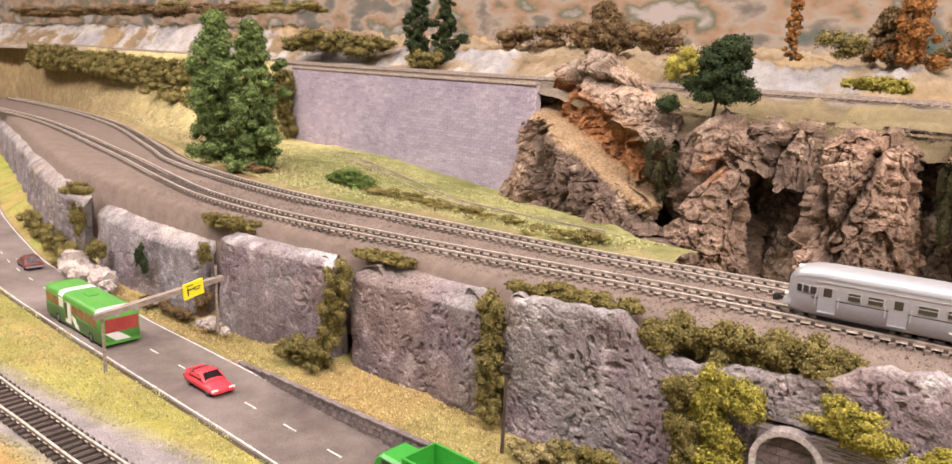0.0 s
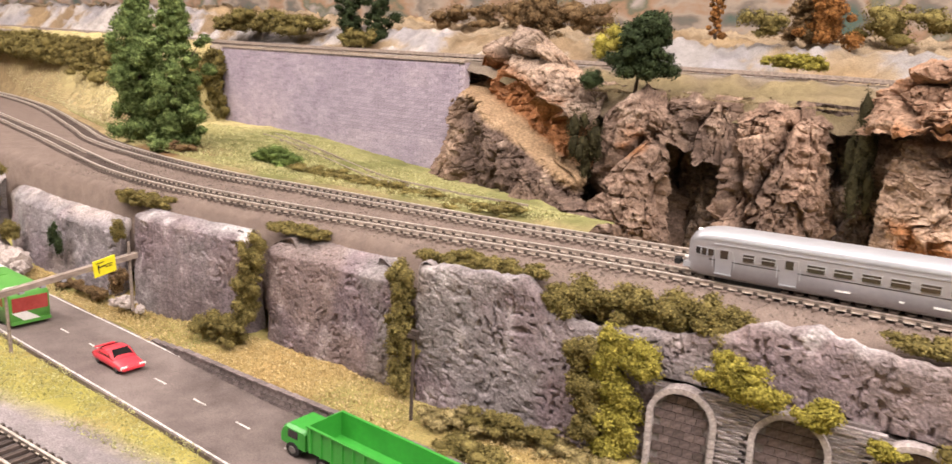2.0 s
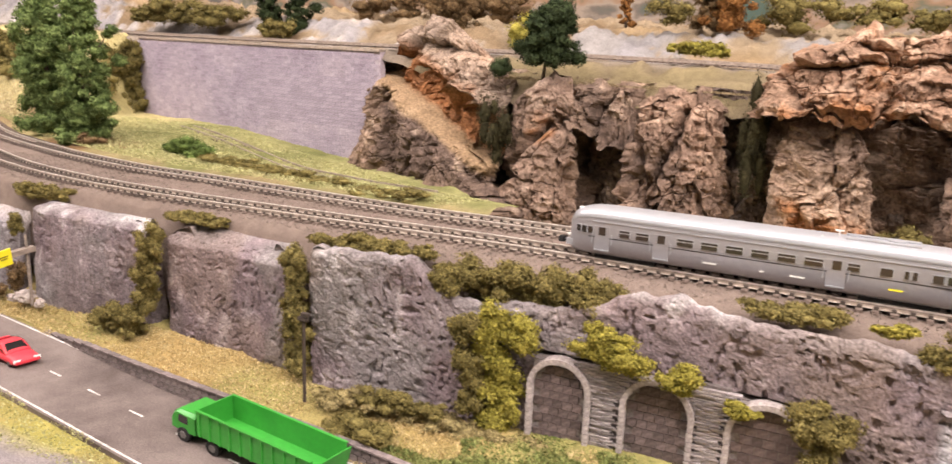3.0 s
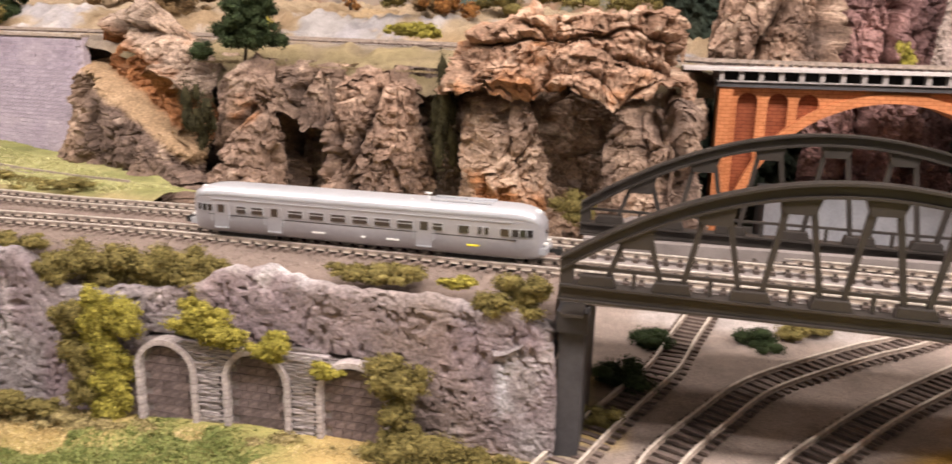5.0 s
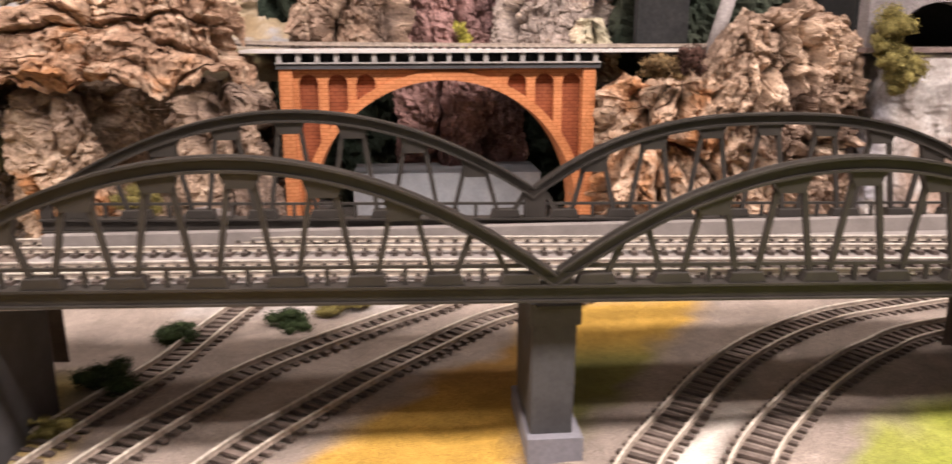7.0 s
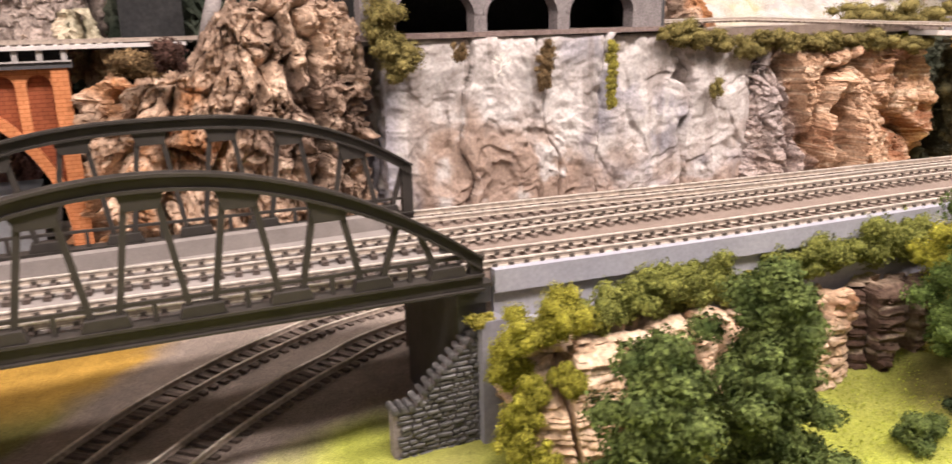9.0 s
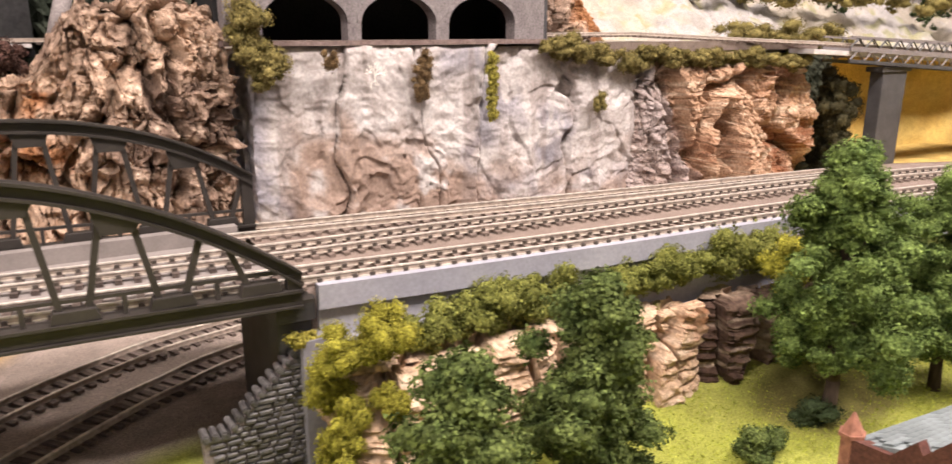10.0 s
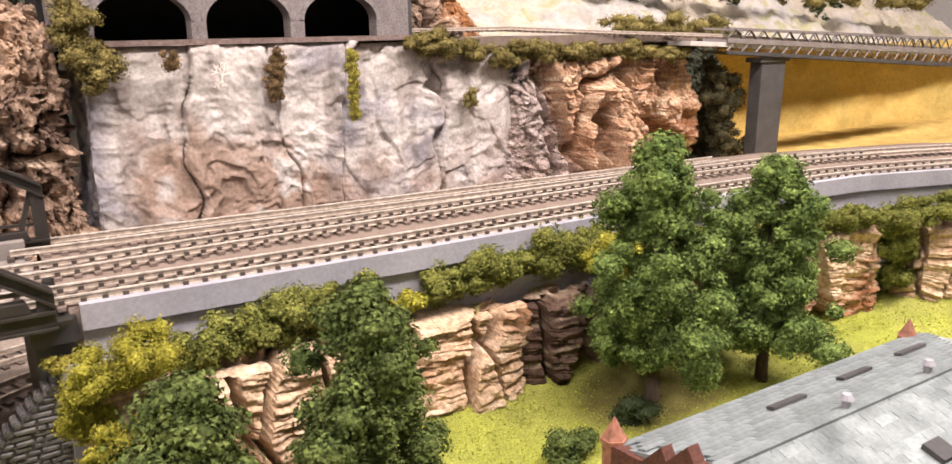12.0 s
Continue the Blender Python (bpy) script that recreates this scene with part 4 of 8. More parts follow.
# ---------- arch bridge with two spans ----------
def build_truss_side(root, x0, x1, y, z_west, apex, n=8):
    """One side of a span: chord, arch, posts, hand rail and web bars. apex: x and z of the crown, drop factor and power."""
    L = x1 - x0

    def crown(x):
        return apex[1] - apex[2] * abs(x - apex[0]) ** apex[3]

    def low(x):
        return z_west - 0.018 * (x - 0.27)

    def bar(name, a, b, z0, z1, half, bevel=0.0):
        return part(name, prism([(a, low(a) + z0), (b, low(b) + z0), (b, low(b) + z1), (a, low(a) + z1)], y - half, y + half), M_STEEL, root, bevel=bevel)
    bar("bottom_chord", x0, x1, 0.0, 0.0075, 0.003, 0.0006)
    bar("chord_flange", x0, x1, 0.0075, 0.009, 0.0055)
    bar("chord_flange", x0, x1, -0.0012, 0.0, 0.0055)
    top = [(x, crown(x)) for x in np.linspace(x0, x1, 49)]
    bot = [(x, z - 0.0088) for x, z in top]
    part("arch_rib", prism(top + bot[::-1], y - 0.0022, y + 0.0022), M_STEEL, root)
    part("arch_flange", prism(top + [(x, z - 0.0016) for x, z in top[::-1]], y - 0.0052, y + 0.0052), M_STEEL, root)
    part("arch_flange", prism([(x, z + 0.0016) for x, z in bot] + bot[::-1], y - 0.0045, y + 0.0045), M_STEEL, root)
    for xe in (x0 + 0.004, x1 - 0.004):
        part("end_post", box(xe - 0.004, xe + 0.004, y - 0.003, y + 0.003, low(xe) + 0.009, crown(xe) - 0.004), M_STEEL, root)
    bar("hand_rail", x0 + 0.008, x1 - 0.008, 0.0185, 0.0203, 0.0012)
    for k in range(n):
        xg = x0 + L * (k + 0.5) / n
        zc = low(xg)
        part("gusset", prism([(xg - 0.0115, zc + 0.009), (xg + 0.0115, zc + 0.009), (xg + 0.0095, zc + 0.0152), (xg - 0.0095, zc + 0.0152)], y - 0.004, y + 0.004), M_STEEL, root, bevel=0.0005)
        for s in (-1, 1):
            xt = xg + s * 0.0160
            zt = crown(xt) - 0.0065
            if zt - zc < 0.024 or not x0 < xt < x1:
                continue
            a, b = Vector((xg + s * 0.006, y, zc + 0.013)), Vector((xt, y, zt))
            m = Matrix.Translation((a + b) / 2) @ (b - a).to_track_quat("Z", "X").to_matrix().to_4x4()
            part("web_bar", add_box(bmesh.new(), -0.0016, 0.0016, -0.0016, 0.0016, -(b - a).length / 2, (b - a).length / 2, m), M_STEEL, root)
        xp = x0 + L * (k + 1) / n
        if k < n - 1:
            part("rail_post", box(xp - 0.0012, xp + 0.0012, y - 0.0012, y + 0.0012, low(xp) + 0.009, low(xp) + 0.0185), M_STEEL, root)
            zl, zr = crown(xp - 0.0105) - 0.0075, crown(xp + 0.0105) - 0.0075
            if min(zl, zr) > zc + 0.034:
                part("gusset", prism([(xp - 0.0115, zl), (xp + 0.0115, zr), (xp + 0.0078, (zl + zr) / 2 - 0.0095), (xp - 0.0078, (zl + zr) / 2 - 0.0095)], y - 0.0027, y + 0.0027), M_STEEL, root)


def build_span(x0, x1, near, fx0, fx1, far):
    root = empty("arch_bridge")
    tagged(root, "dark painted steel arch truss bridge span with plank deck", "bridge", "bridge spans")
    build_truss_side(root, x0, x1, 0.520, 0.1167, near)
    build_truss_side(root, fx0, fx1, 0.675, 0.1195, far)
    part("deck", box(x0, x1, 0.541, 0.669, 0.1050, 0.1078), M_DECK, root, "grey board deck")
    part("kerb", box(x0, x1, 0.660, 0.669, 0.1078, 0.1185), M_DECK, root, bevel=0.0008)
    L = x1 - x0
    for k in range(7):
        xx = x0 + L * (k + 0.5) / 7
        part("cross_beam", box(xx - 0.003, xx + 0.003, 0.560, 0.666, 0.1022, 0.1050), M_STEEL, root)
    return root


build_span(0.266, 0.612, (0.427, 0.1955, 2.06, 2.0), 0.262, 0.6235, (0.443, 0.205, 1.85, 2.0))
build_span(0.612, 0.968, (0.787, 0.1905, 2.06, 2.0), 0.6235, 0.984, (0.808, 0.1995, 4.3, 2.6))


def build_pier(x0, x1, y1, footing=True, flare=0.0015):
    root = empty("bridge_pier")
    tagged(root, "dark grey painted bridge pier with a flat cap", "pier", "bridge piers")
    part("shaft", prism([(x0 + flare, -0.004), (x1 - flare * 2, -0.004), (x1 - flare, 0.0905), (x0 + flare, 0.0905)], 0.531, y1), M_PIER, root, bevel=0.001)
    part("cap", box(x0, x1, 0.527, y1 + 0.003, 0.0905, 0.1040), M_PIER, root, bevel=0.001)
    part("bearing", box(x0 + 0.003, x1 - 0.003, 0.518, 0.60, 0.1040, 0.1060), M_STEEL, root, bevel=0.0008)
    if footing:
        part("footing", box(x0 - 0.001, x1 + 0.003, 0.524, y1 + 0.008, -0.006, 0.018), M_BEAM_DARK, root, bevel=0.0015)
    return root


build_pier(0.264, 0.2835, 0.622, False)
build_pier(0.598, 0.6285, 0.592)
build_pier(0.955, 0.978, 0.622, False)


# ---------- east embankment edge beam ----------
def build_edge_beam():
    xs = np.arange(0.980, 2.12, 0.02)
    front = [(x, along(TRACK_FRONT, x) - 0.016, 0) for x in xs]
    root = empty("embankment_wall")
    tagged(root, "grey concrete edge beam above a darker retaining wall", "retaining wall", kind="structure")
    vs, fs = ribbon(front, 0.096, 0.1105, 0.0035)
    link("edge_beam", mesh_of("edge_beam", vs, fs, M_BEAM, True), root)
    vs, fs = ribbon(front, 0.0, 0.096, 0.0022, 0.0022)
    link("wall_panel", mesh_of("wall_panel", vs, fs, M_BEAM, True), root)
    vs, fs = ribbon(front, 0.072, 0.077, 0.0045)
    link("ledge", mesh_of("ledge", vs, fs, M_BEAM, True), root)
    part("end_block", box(0.966, 0.982, 0.516, 0.56, 0.0, 0.082), M_BEAM_DARK, root)


build_edge_beam()


# ---------- orange viaduct ----------
M_GREYSTONE = material("weathered grey parapet", [(0.24, 0.22, 0.21), (0.34, 0.315, 0.30)], 60, 0.85, bump=0.2, fine=0.15)
M_VIADUCT_RED = brick_material("dark red brick", (0.34, 0.10, 0.042), (0.20, 0.052, 0.022), (0.55, 0.5, 0.45), 0.0042)

def build_viaduct():
    root = empty("viaduct")
    tagged(root, "orange brick arch viaduct with a pale grey deck and open parapet", "viaduct")
    xa, xb, y0, y1 = 0.383, 0.749, 1.024, 1.084
    xm, zc, R, ring = 0.571, 0.206, 0.160, 0.0105
    w, z_head, z_top = 0.0225, 0.2022, 0.2195

    def outer(x):
        d = abs(x - xm)
        return zc - R + math.sqrt((R + ring) ** 2 - d * d) if d < R + ring - 0.002 else 0.0
    edge = [(x, max(0.0, outer(x)) - 0.003) for x in np.linspace(xm - R - ring + 0.003, xm + R + ring - 0.003, 60)]
    part("inner_wall", prism([(xa + 0.01, 0.0)] + edge + [(xb - 0.01, 0.0), (xb - 0.01, 0.217), (xa + 0.01, 0.217)], y0 + 0.007, y1 - 0.007), M_VIADUCT_RED, root, "dark red recessed brick")
    left, right = (0.414, 0.4475, 0.480), (0.657, 0.690, 0.7225)
    edges = [xa] + [c + k * w / 2 for c in left + right for k in (-1, 1)] + [xb]
    for a, b in zip(edges[0::2], edges[1::2]):
        xs = np.linspace(a, b, 24 if b - a > 0.05 else 10)
        low = [(x, max(0.0, outer(x) - 0.002)) for x in xs]
        part("spandrel_wall", prism(low + [(b, z_top), (a, z_top)], y0, y1), M_ORANGE, root)
    for c in left + right:
        head = [(c + w / 2 * math.cos(t), z_head + w / 2 * math.sin(t)) for t in np.linspace(math.pi, 0, 15)]
        part("opening_head", prism(head + [(c + w / 2, z_top), (c - w / 2, z_top)], y0, y1), M_ORANGE, root)
    ang = np.linspace(math.radians(4), math.radians(176), 70)
    rib = [(xm + R * math.cos(t), zc - R + R * math.sin(t)) for t in ang]
    out = [(xm + (R + ring) * math.cos(t), zc - R + (R + ring) * math.sin(t)) for t in ang]
    part("arch_ring", prism(rib + out[::-1], y0 - 0.004, y1 + 0.004), M_ORANGE, root)
    for x0 in (xm - R - ring, xm + R):
        part("ring_leg", box(x0, x0 + ring, y0 - 0.003, y1 + 0.003, 0.0, 0.06), M_ORANGE, root)
    for xp in (xa + 0.0065, xb - 0.0065):
        part("buttress", box(xp - 0.0075, xp + 0.0075, y0 - 0.006, y1 + 0.006, 0.0, z_top), M_ORANGE, root)
    part("deck", box(0.34, 0.865, y0 - 0.010, y1 + 0.035, 0.2375, 0.2410), M_VIADUCT_DECK, root, "pale grey deck")
    part("string_course", box(xa - 0.004, xb + 0.006, y0 - 0.008, y1 + 0.008, z_top, 0.2255), M_PIER, root)
    part("sill", box(xa - 0.004, xb + 0.006, y0 - 0.010, y1 + 0.010, 0.2255, 0.2270), M_GREYSTONE, root)
    # black board for the shade between the balusters
    part("parapet_back", box(xa, xb, y0 + 0.004, y0 + 0.012, 0.2270, 0.2375), M_SHADE_BLACK, root)
    n = 17
    for k in range(n + 1):
        xp = xa + (xb - xa) * k / n
        part("baluster", box(xp - 0.0026, xp + 0.0026, y0 - 0.007, y0 + 0.004, 0.2270, 0.2375), M_GREYSTONE, root, bevel=0.0004)
    return root


build_viaduct()


# ---------- table that carries the layout ----------
M_TABLE = material("dark stained table board", [(0.06, 0.045, 0.035), (0.11, 0.085, 0.065)], 8, 0.6, bump=0.2, stretch=(0.3, 1, 1))
table = empty("layout_table", (0, 0, -0.9))
tagged(table, "long dark wooden table that carries the layout", "table", kind="structure")
part("table_top", box(-4.6, 3.4, -0.26, 1.755, 0.79, 0.81), M_TABLE, table, bevel=0.003)
part("fascia", box(-4.6, 3.4, -0.285, -0.262, 0.60, 0.872), M_TABLE, table, bevel=0.002)
for leg_x in (-4.4, -2.5, -0.6, 1.3, 3.2):
    for leg_y in (-0.15, 1.65):
        part("leg", box(leg_x - 0.035, leg_x + 0.035, leg_y - 0.035, leg_y + 0.035, 0.0, 0.79), M_TABLE, table)


# ---------- violet block wall ----------
def build_block_wall():
    root = empty("retaining_wall")
    tagged(root, "tall violet grey retaining wall of small cut blocks", "retaining wall", kind="structure")
    c = curve_through([(-1.235, 1.243), (-1.05, 1.198), (-0.85, 1.155), (-0.68, 1.122), (-0.53, 1.095)], 0.002)
    s = np.concatenate([[0], np.cumsum(np.linalg.norm(np.diff(c, axis=0), axis=1))])
    length = s[-1]

    def at(d):
        x, y = np.interp(d, s, c[:, 0]), np.interp(d, s, c[:, 1])
        x2, y2 = np.interp(d + 0.004, s, c[:, 0]), np.interp(d + 0.004, s, c[:, 1])
        return x, y, math.degrees(math.atan2(y2 - y, x2 - x))
    vs, fs = ribbon(np.column_stack([c[::8], [upper_z(x) - 0.262 for x in c[::8, 0]]]), 0.06, 0.2605, 0.006, 0.0065)
    link("backing", mesh_of("backing", vs, fs, M_MORTAR, True), root)
    bw, bh = 0.0150, 0.0060
    rows = int(0.20 / bh)
    meshes = []
    for k in range(3):
        bm = box(-bw * 0.489, bw * 0.489, -0.0007, 0.002, -bh * 0.455, bh * 0.455)
        me = bpy.data.meshes.new("block")
        bm.to_mesh(me)
        bm.free()
        me.materials.append(M_PURPLE)
        meshes.append(me)
    rest, made = bmesh.new(), 0
    for r in range(rows):
        z = 0.0722 + (r + 0.5) * bh
        d = bw * (0.25 if r % 2 else 0.75)
        while d < length - bw * 0.5:
            x, y, a = at(d)
            z_top = upper_z(x) - 0.003
            if z < z_top:
                m = pose(x, y, z, random.uniform(-0.5, 0.5), 0, a) @ Matrix.Translation((0, random.uniform(-0.0002, 0.0002), 0))
                if x > -0.85 and made < 290 and r > 9:
                    link("block", meshes[made % 3], root, at=m)
                    made += 1
                else:
                    add_box(rest, -bw * 0.489, bw * 0.489, -0.0007, 0.002, -bh * 0.455, bh * 0.455, m)
            d += bw
    part("block_field", rest, M_PURPLE, root)["kind"] = "stuff"
    vs, fs = ribbon([(x, y, upper_z(x)) for x, y in c[::8]], -0.003, 0.001, 0.008, 0.005)
    link("coping", mesh_of("coping", vs, fs, M_RAIL_DULL, True), root)


M_RING = material("pale ring stone", [(0.34, 0.295, 0.285), (0.46, 0.405, 0.385)], 90, 0.85, bump=0.3, bump_scale=500, vary=0.12)
M_WALLSTONE = material("dark violet wall stone", [(0.13, 0.105, 0.10), (0.25, 0.205, 0.195)], 90, 0.85, bump=0.4, bump_scale=500, vary=0.25)


# ---------- road ----------
def build_road():
    c = curve_through(ROAD_MID, 0.01)
    z = low_ground(c[:, 0], c[:, 1])
    path = np.column_stack([c, z])
    vs, fs = ribbon(path, -0.006, 0.0005, 0.0455)
    ob = link("road", mesh_of("road", vs, fs, M_ROAD, True))
    tagged(ob, "worn dark grey asphalt road with white lines", "road", kind="structure")
    for side in (-0.0425, 0.0425):
        vs, fs = ribbon(path, 0.0005, 0.0008, 0.00085, side)
        link("edge_line", mesh_of("edge_line", vs, fs, M_LINE, True), ob)
    d = curve_through(ROAD_MID, 0.001)
    k = 20
    while k + 24 < len(d):
        seg = d[k:k + 24]
        if seg[0][0] > -1.7:
            pth = np.column_stack([seg, low_ground(seg[:, 0], seg[:, 1])])[::6]
            vs, fs = ribbon(pth, 0.0005, 0.0008, 0.0008)
            link("dash_line", mesh_of("dash_line", vs, fs, M_LINE, True), ob)
        k += 62


def build_low_wall():
    """The low stone wall between the road and the straw bank."""
    root = empty("low_stone_wall")
    tagged(root, "low grey stone wall along the road edge", "stone wall")
    c = curve_through([(-0.555, 0.510), (-0.465, 0.490), (-0.315, 0.4655), (-0.16, 0.4475), (0.0, 0.422)], 0.002)
    top = np.interp(c[:, 0], [-0.555, -0.47, -0.3, 0.0], [-0.024, -0.013, -0.006, -0.002])
    base = low_ground(c[:, 0], c[:, 1] - 0.01) - 0.002
    vs, fs = [], []
    for (x, y), t, b in zip(c[::4], top[::4], base[::4]):
        vs += [(x, y + 0.0008, b - 0.01), (x, y + 0.004, b - 0.01), (x, y + 0.004, t - 0.001), (x, y + 0.0008, t - 0.001)]
    for k in range(len(vs) // 4 - 1):
        for j in range(4):
            fs.append((k * 4 + j, k * 4 + (j + 1) % 4, k * 4 + 4 + (j + 1) % 4, k * 4 + 4 + j))
    link("wall_core", mesh_of("wall_core", vs, fs, M_RING, True), root)
    bw, bh = 0.0082, 0.0058
    me = bpy.data.meshes.new("stone")
    bm = box(-bw * 0.44, bw * 0.44, -0.0004, 0.001, -bh * 0.42, bh * 0.42)
    bm.to_mesh(me)
    bm.free()
    me.materials.append(M_WALLSTONE)
    cap = bpy.data.meshes.new("cap_stone")
    bm = box(-bw * 0.97, bw * 0.97, -0.0013, 0.0042, -0.0008, 0.0008)
    bm.to_mesh(cap)
    bm.free()
    cap.materials.append(M_WALLSTONE)
    s = np.concatenate([[0], np.cumsum(np.linalg.norm(np.diff(c, axis=0), axis=1))])
    for r in range(6):
        d = bw * (0.5 if r % 2 else 1.0)
        while d < s[-1]:
            x, y, t, b = (np.interp(d, s, q) for q in (c[:, 0], c[:, 1], top, base))
            z = t - 0.0022 - (r + 0.5) * bh
            if z > b:
                j = min(len(c) - 2, int(d / 0.002))
                a = math.degrees(math.atan2(c[j + 1][1] - c[j][1], c[j + 1][0] - c[j][0]))
                link("stone", me, root, at=pose(x, y, z, random.uniform(-2, 2), 0, a))
            d += bw
    d = bw
    while d < s[-1]:
        x, y, t = (np.interp(d, s, q) for q in (c[:, 0], c[:, 1], top))
        j = min(len(c) - 2, int(d / 0.002))
        a = math.degrees(math.atan2(c[j + 1][1] - c[j][1], c[j + 1][0] - c[j][0]))
        link("cap_stone", cap, root, at=pose(x, y, t - 0.001, 0, 0, a))
        d += 2 * bw


# ---------- blind arches in the cliff ----------
def build_blind_arch(xc, y, w, z0, zs, rw=0.0019):
    """A walled-up arch: stone ring, infill blocks and a dark recess."""
    root = empty("blind_arch", (xc, y, z0))
    tagged(root, "walled-up stone arch with a pale ring and dark block infill", "arch", "arches in the cliff")
    r, spring = w / 2, zs - z0
    part("recess", box(-r - 0.001, r + 0.001, -0.0005, 0.012, -0.02, spring + r * 0.99), M_STONE, root)
    n_side = int((spring + 0.012) / 0.0068)
    vous = bpy.data.meshes.new("ring_stone")
    bm = box(-rw, rw, -0.0062, 0.004, -0.0031, 0.0031)
    bm.to_mesh(vous)
    bm.free()
    vous.materials.append(M_RING)
    for s in (-1, 1):
        for k in range(n_side):
            z = spring - (k + 0.5) * 0.0068
            link("ring_stone", vous, root, at=pose(s * (r + rw), 0, z, 0, 0, random.uniform(-2, 2)))
    n = 15
    for k in range(n):
        a = math.pi * (k + 0.5) / n
        m = pose((r + rw) * math.cos(a), 0, spring + (r + rw) * math.sin(a), 0, -math.degrees(a), 0)
        link("ring_stone", vous, root, at=m)
    bw, bh = 0.0072, 0.0062
    infill = bpy.data.meshes.new("infill_stone")
    bm = box(-bw * 0.472, bw * 0.472, -0.0009, 0.001, -bh * 0.468, bh * 0.468)
    bm.to_mesh(infill)
    bm.free()
    infill.materials.append(M_INFILL)
    for row in range(14):
        z = -0.01 + (row + 0.5) * bh
        x = -r + bw * (0.25 if row % 2 else 0.6)
        while x < r:
            if z < spring + math.sqrt(max(0, r * r - x * x)) - 0.002 and abs(x) < r - 0.002:
                link("infill_stone", infill, root, at=pose(x, -0.0008 + random.uniform(-0.0002, 0.0002), z, random.uniform(-2, 2), 0, random.uniform(-1, 1)))
            x += bw
    return root


M_INFILL = material("brown grey infill block", [(0.105, 0.078, 0.075), (0.19, 0.145, 0.138)], 120, 0.85, bump=0.4, bump_scale=600, vary=0.28)
M_SLATE = material("stacked slate", [(0.20, 0.175, 0.18), (0.42, 0.375, 0.365)], 110, 0.85, bump=0.4, bump_scale=600, vary=0.3)


def build_arches():
    for xc, zs, w in ((-0.0045, 0.038, 0.0395), (0.0645, 0.037, 0.042), (0.1345, 0.035, 0.044)):
        build_blind_arch(xc, 0.5165, w, -0.004, zs)
    part("arch_backing", box(-0.024, 0.158, 0.5195, 0.535, -0.012, 0.058), M_STONE_DARK)["kind"] = "structure"
    for x0, x1 in ((0.0205, 0.0385), (0.0915, 0.1075)):
        root = empty("slate_panel", (0, 0, 0))
        tagged(root, "panel of thin stacked grey slates between two arches", "stone panel", "slate panels")
        part("panel_back", box(x0 - 0.002, x1 + 0.002, 0.5158, 0.53, -0.01, 0.064), M_STONE_DARK, root)
        slate = bpy.data.meshes.new("slate")
        bm = box(-0.0046, 0.0046, -0.0016, 0.002, -0.00068, 0.00068)
        bm.to_mesh(slate)
        bm.free()
        slate.materials.append(M_SLATE)
        for row in range(38):
            z = -0.006 + row * 0.00182
            x = x0 + (0.0, 0.0045, 0.002)[row % 3]
            wide = 0.0 if z < 0.038 else (z - 0.038) * 0.5
            x -= wide
            while x < x1 + wide:
                link("slate", slate, root, at=pose(x, 0.5145 + random.uniform(-0.0007, 0.0007), z, random.uniform(-4, 4), random.uniform(-2, 2), random.uniform(-3, 3)))
                x += 0.0094


# ---------- plants ----------
def leaf_material(name, dark, light, vary=0.4):
    m = material(name, [dark, light], 70, 0.85, bump=0.9, vary=vary, spec=0.15, fine=0.55, bump_scale=650)
    return m


L_OLIVE = leaf_material("olive foliage", (0.115, 0.094, 0.03), (0.275, 0.226, 0.078))
L_LIME = leaf_material("yellow green foliage", (0.20, 0.178, 0.028), (0.43, 0.375, 0.08))
L_YELLOW = leaf_material("yellow foliage", (0.24, 0.225, 0.025), (0.50, 0.475, 0.07))
L_GOLD = leaf_material("golden olive foliage", (0.17, 0.158, 0.02), (0.38, 0.352, 0.05))
L_GREEN = leaf_material("green foliage", (0.058, 0.098, 0.028), (0.24, 0.315, 0.105))
L_LEAF = leaf_material("bright leaf foliage", (0.026, 0.052, 0.012), (0.235, 0.32, 0.085))
L_HEDGE = leaf_material("hedge foliage", (0.085, 0.095, 0.02), (0.25, 0.255, 0.06))
L_LEAFDARK = leaf_material("dense green foliage", (0.030, 0.050, 0.013), (0.145, 0.180, 0.050))
L_HEDGEROW = leaf_material("brown olive hedge foliage", (0.085, 0.070, 0.022), (0.25, 0.205, 0.07))
L_DARKBROWN = leaf_material("dark brown foliage", (0.028, 0.026, 0.012), (0.075, 0.065, 0.03))
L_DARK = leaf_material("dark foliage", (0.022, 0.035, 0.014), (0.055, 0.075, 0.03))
L_BROWN = leaf_material("brown foliage", (0.11, 0.07, 0.035), (0.25, 0.165, 0.08))
L_RUST = leaf_material("rust foliage", (0.20, 0.085, 0.025), (0.40, 0.19, 0.06))
L_REDBROWN = leaf_material("red brown foliage", (0.045, 0.022, 0.018), (0.12, 0.065, 0.05))
L_DRY = leaf_material("dry olive scrub", (0.19, 0.15, 0.06), (0.42, 0.345, 0.165))
M_BARK = material("bark", [(0.05, 0.035, 0.025), (0.12, 0.085, 0.06)], 120, 0.9, bump=0.6, stretch=(1, 1, 0.3))


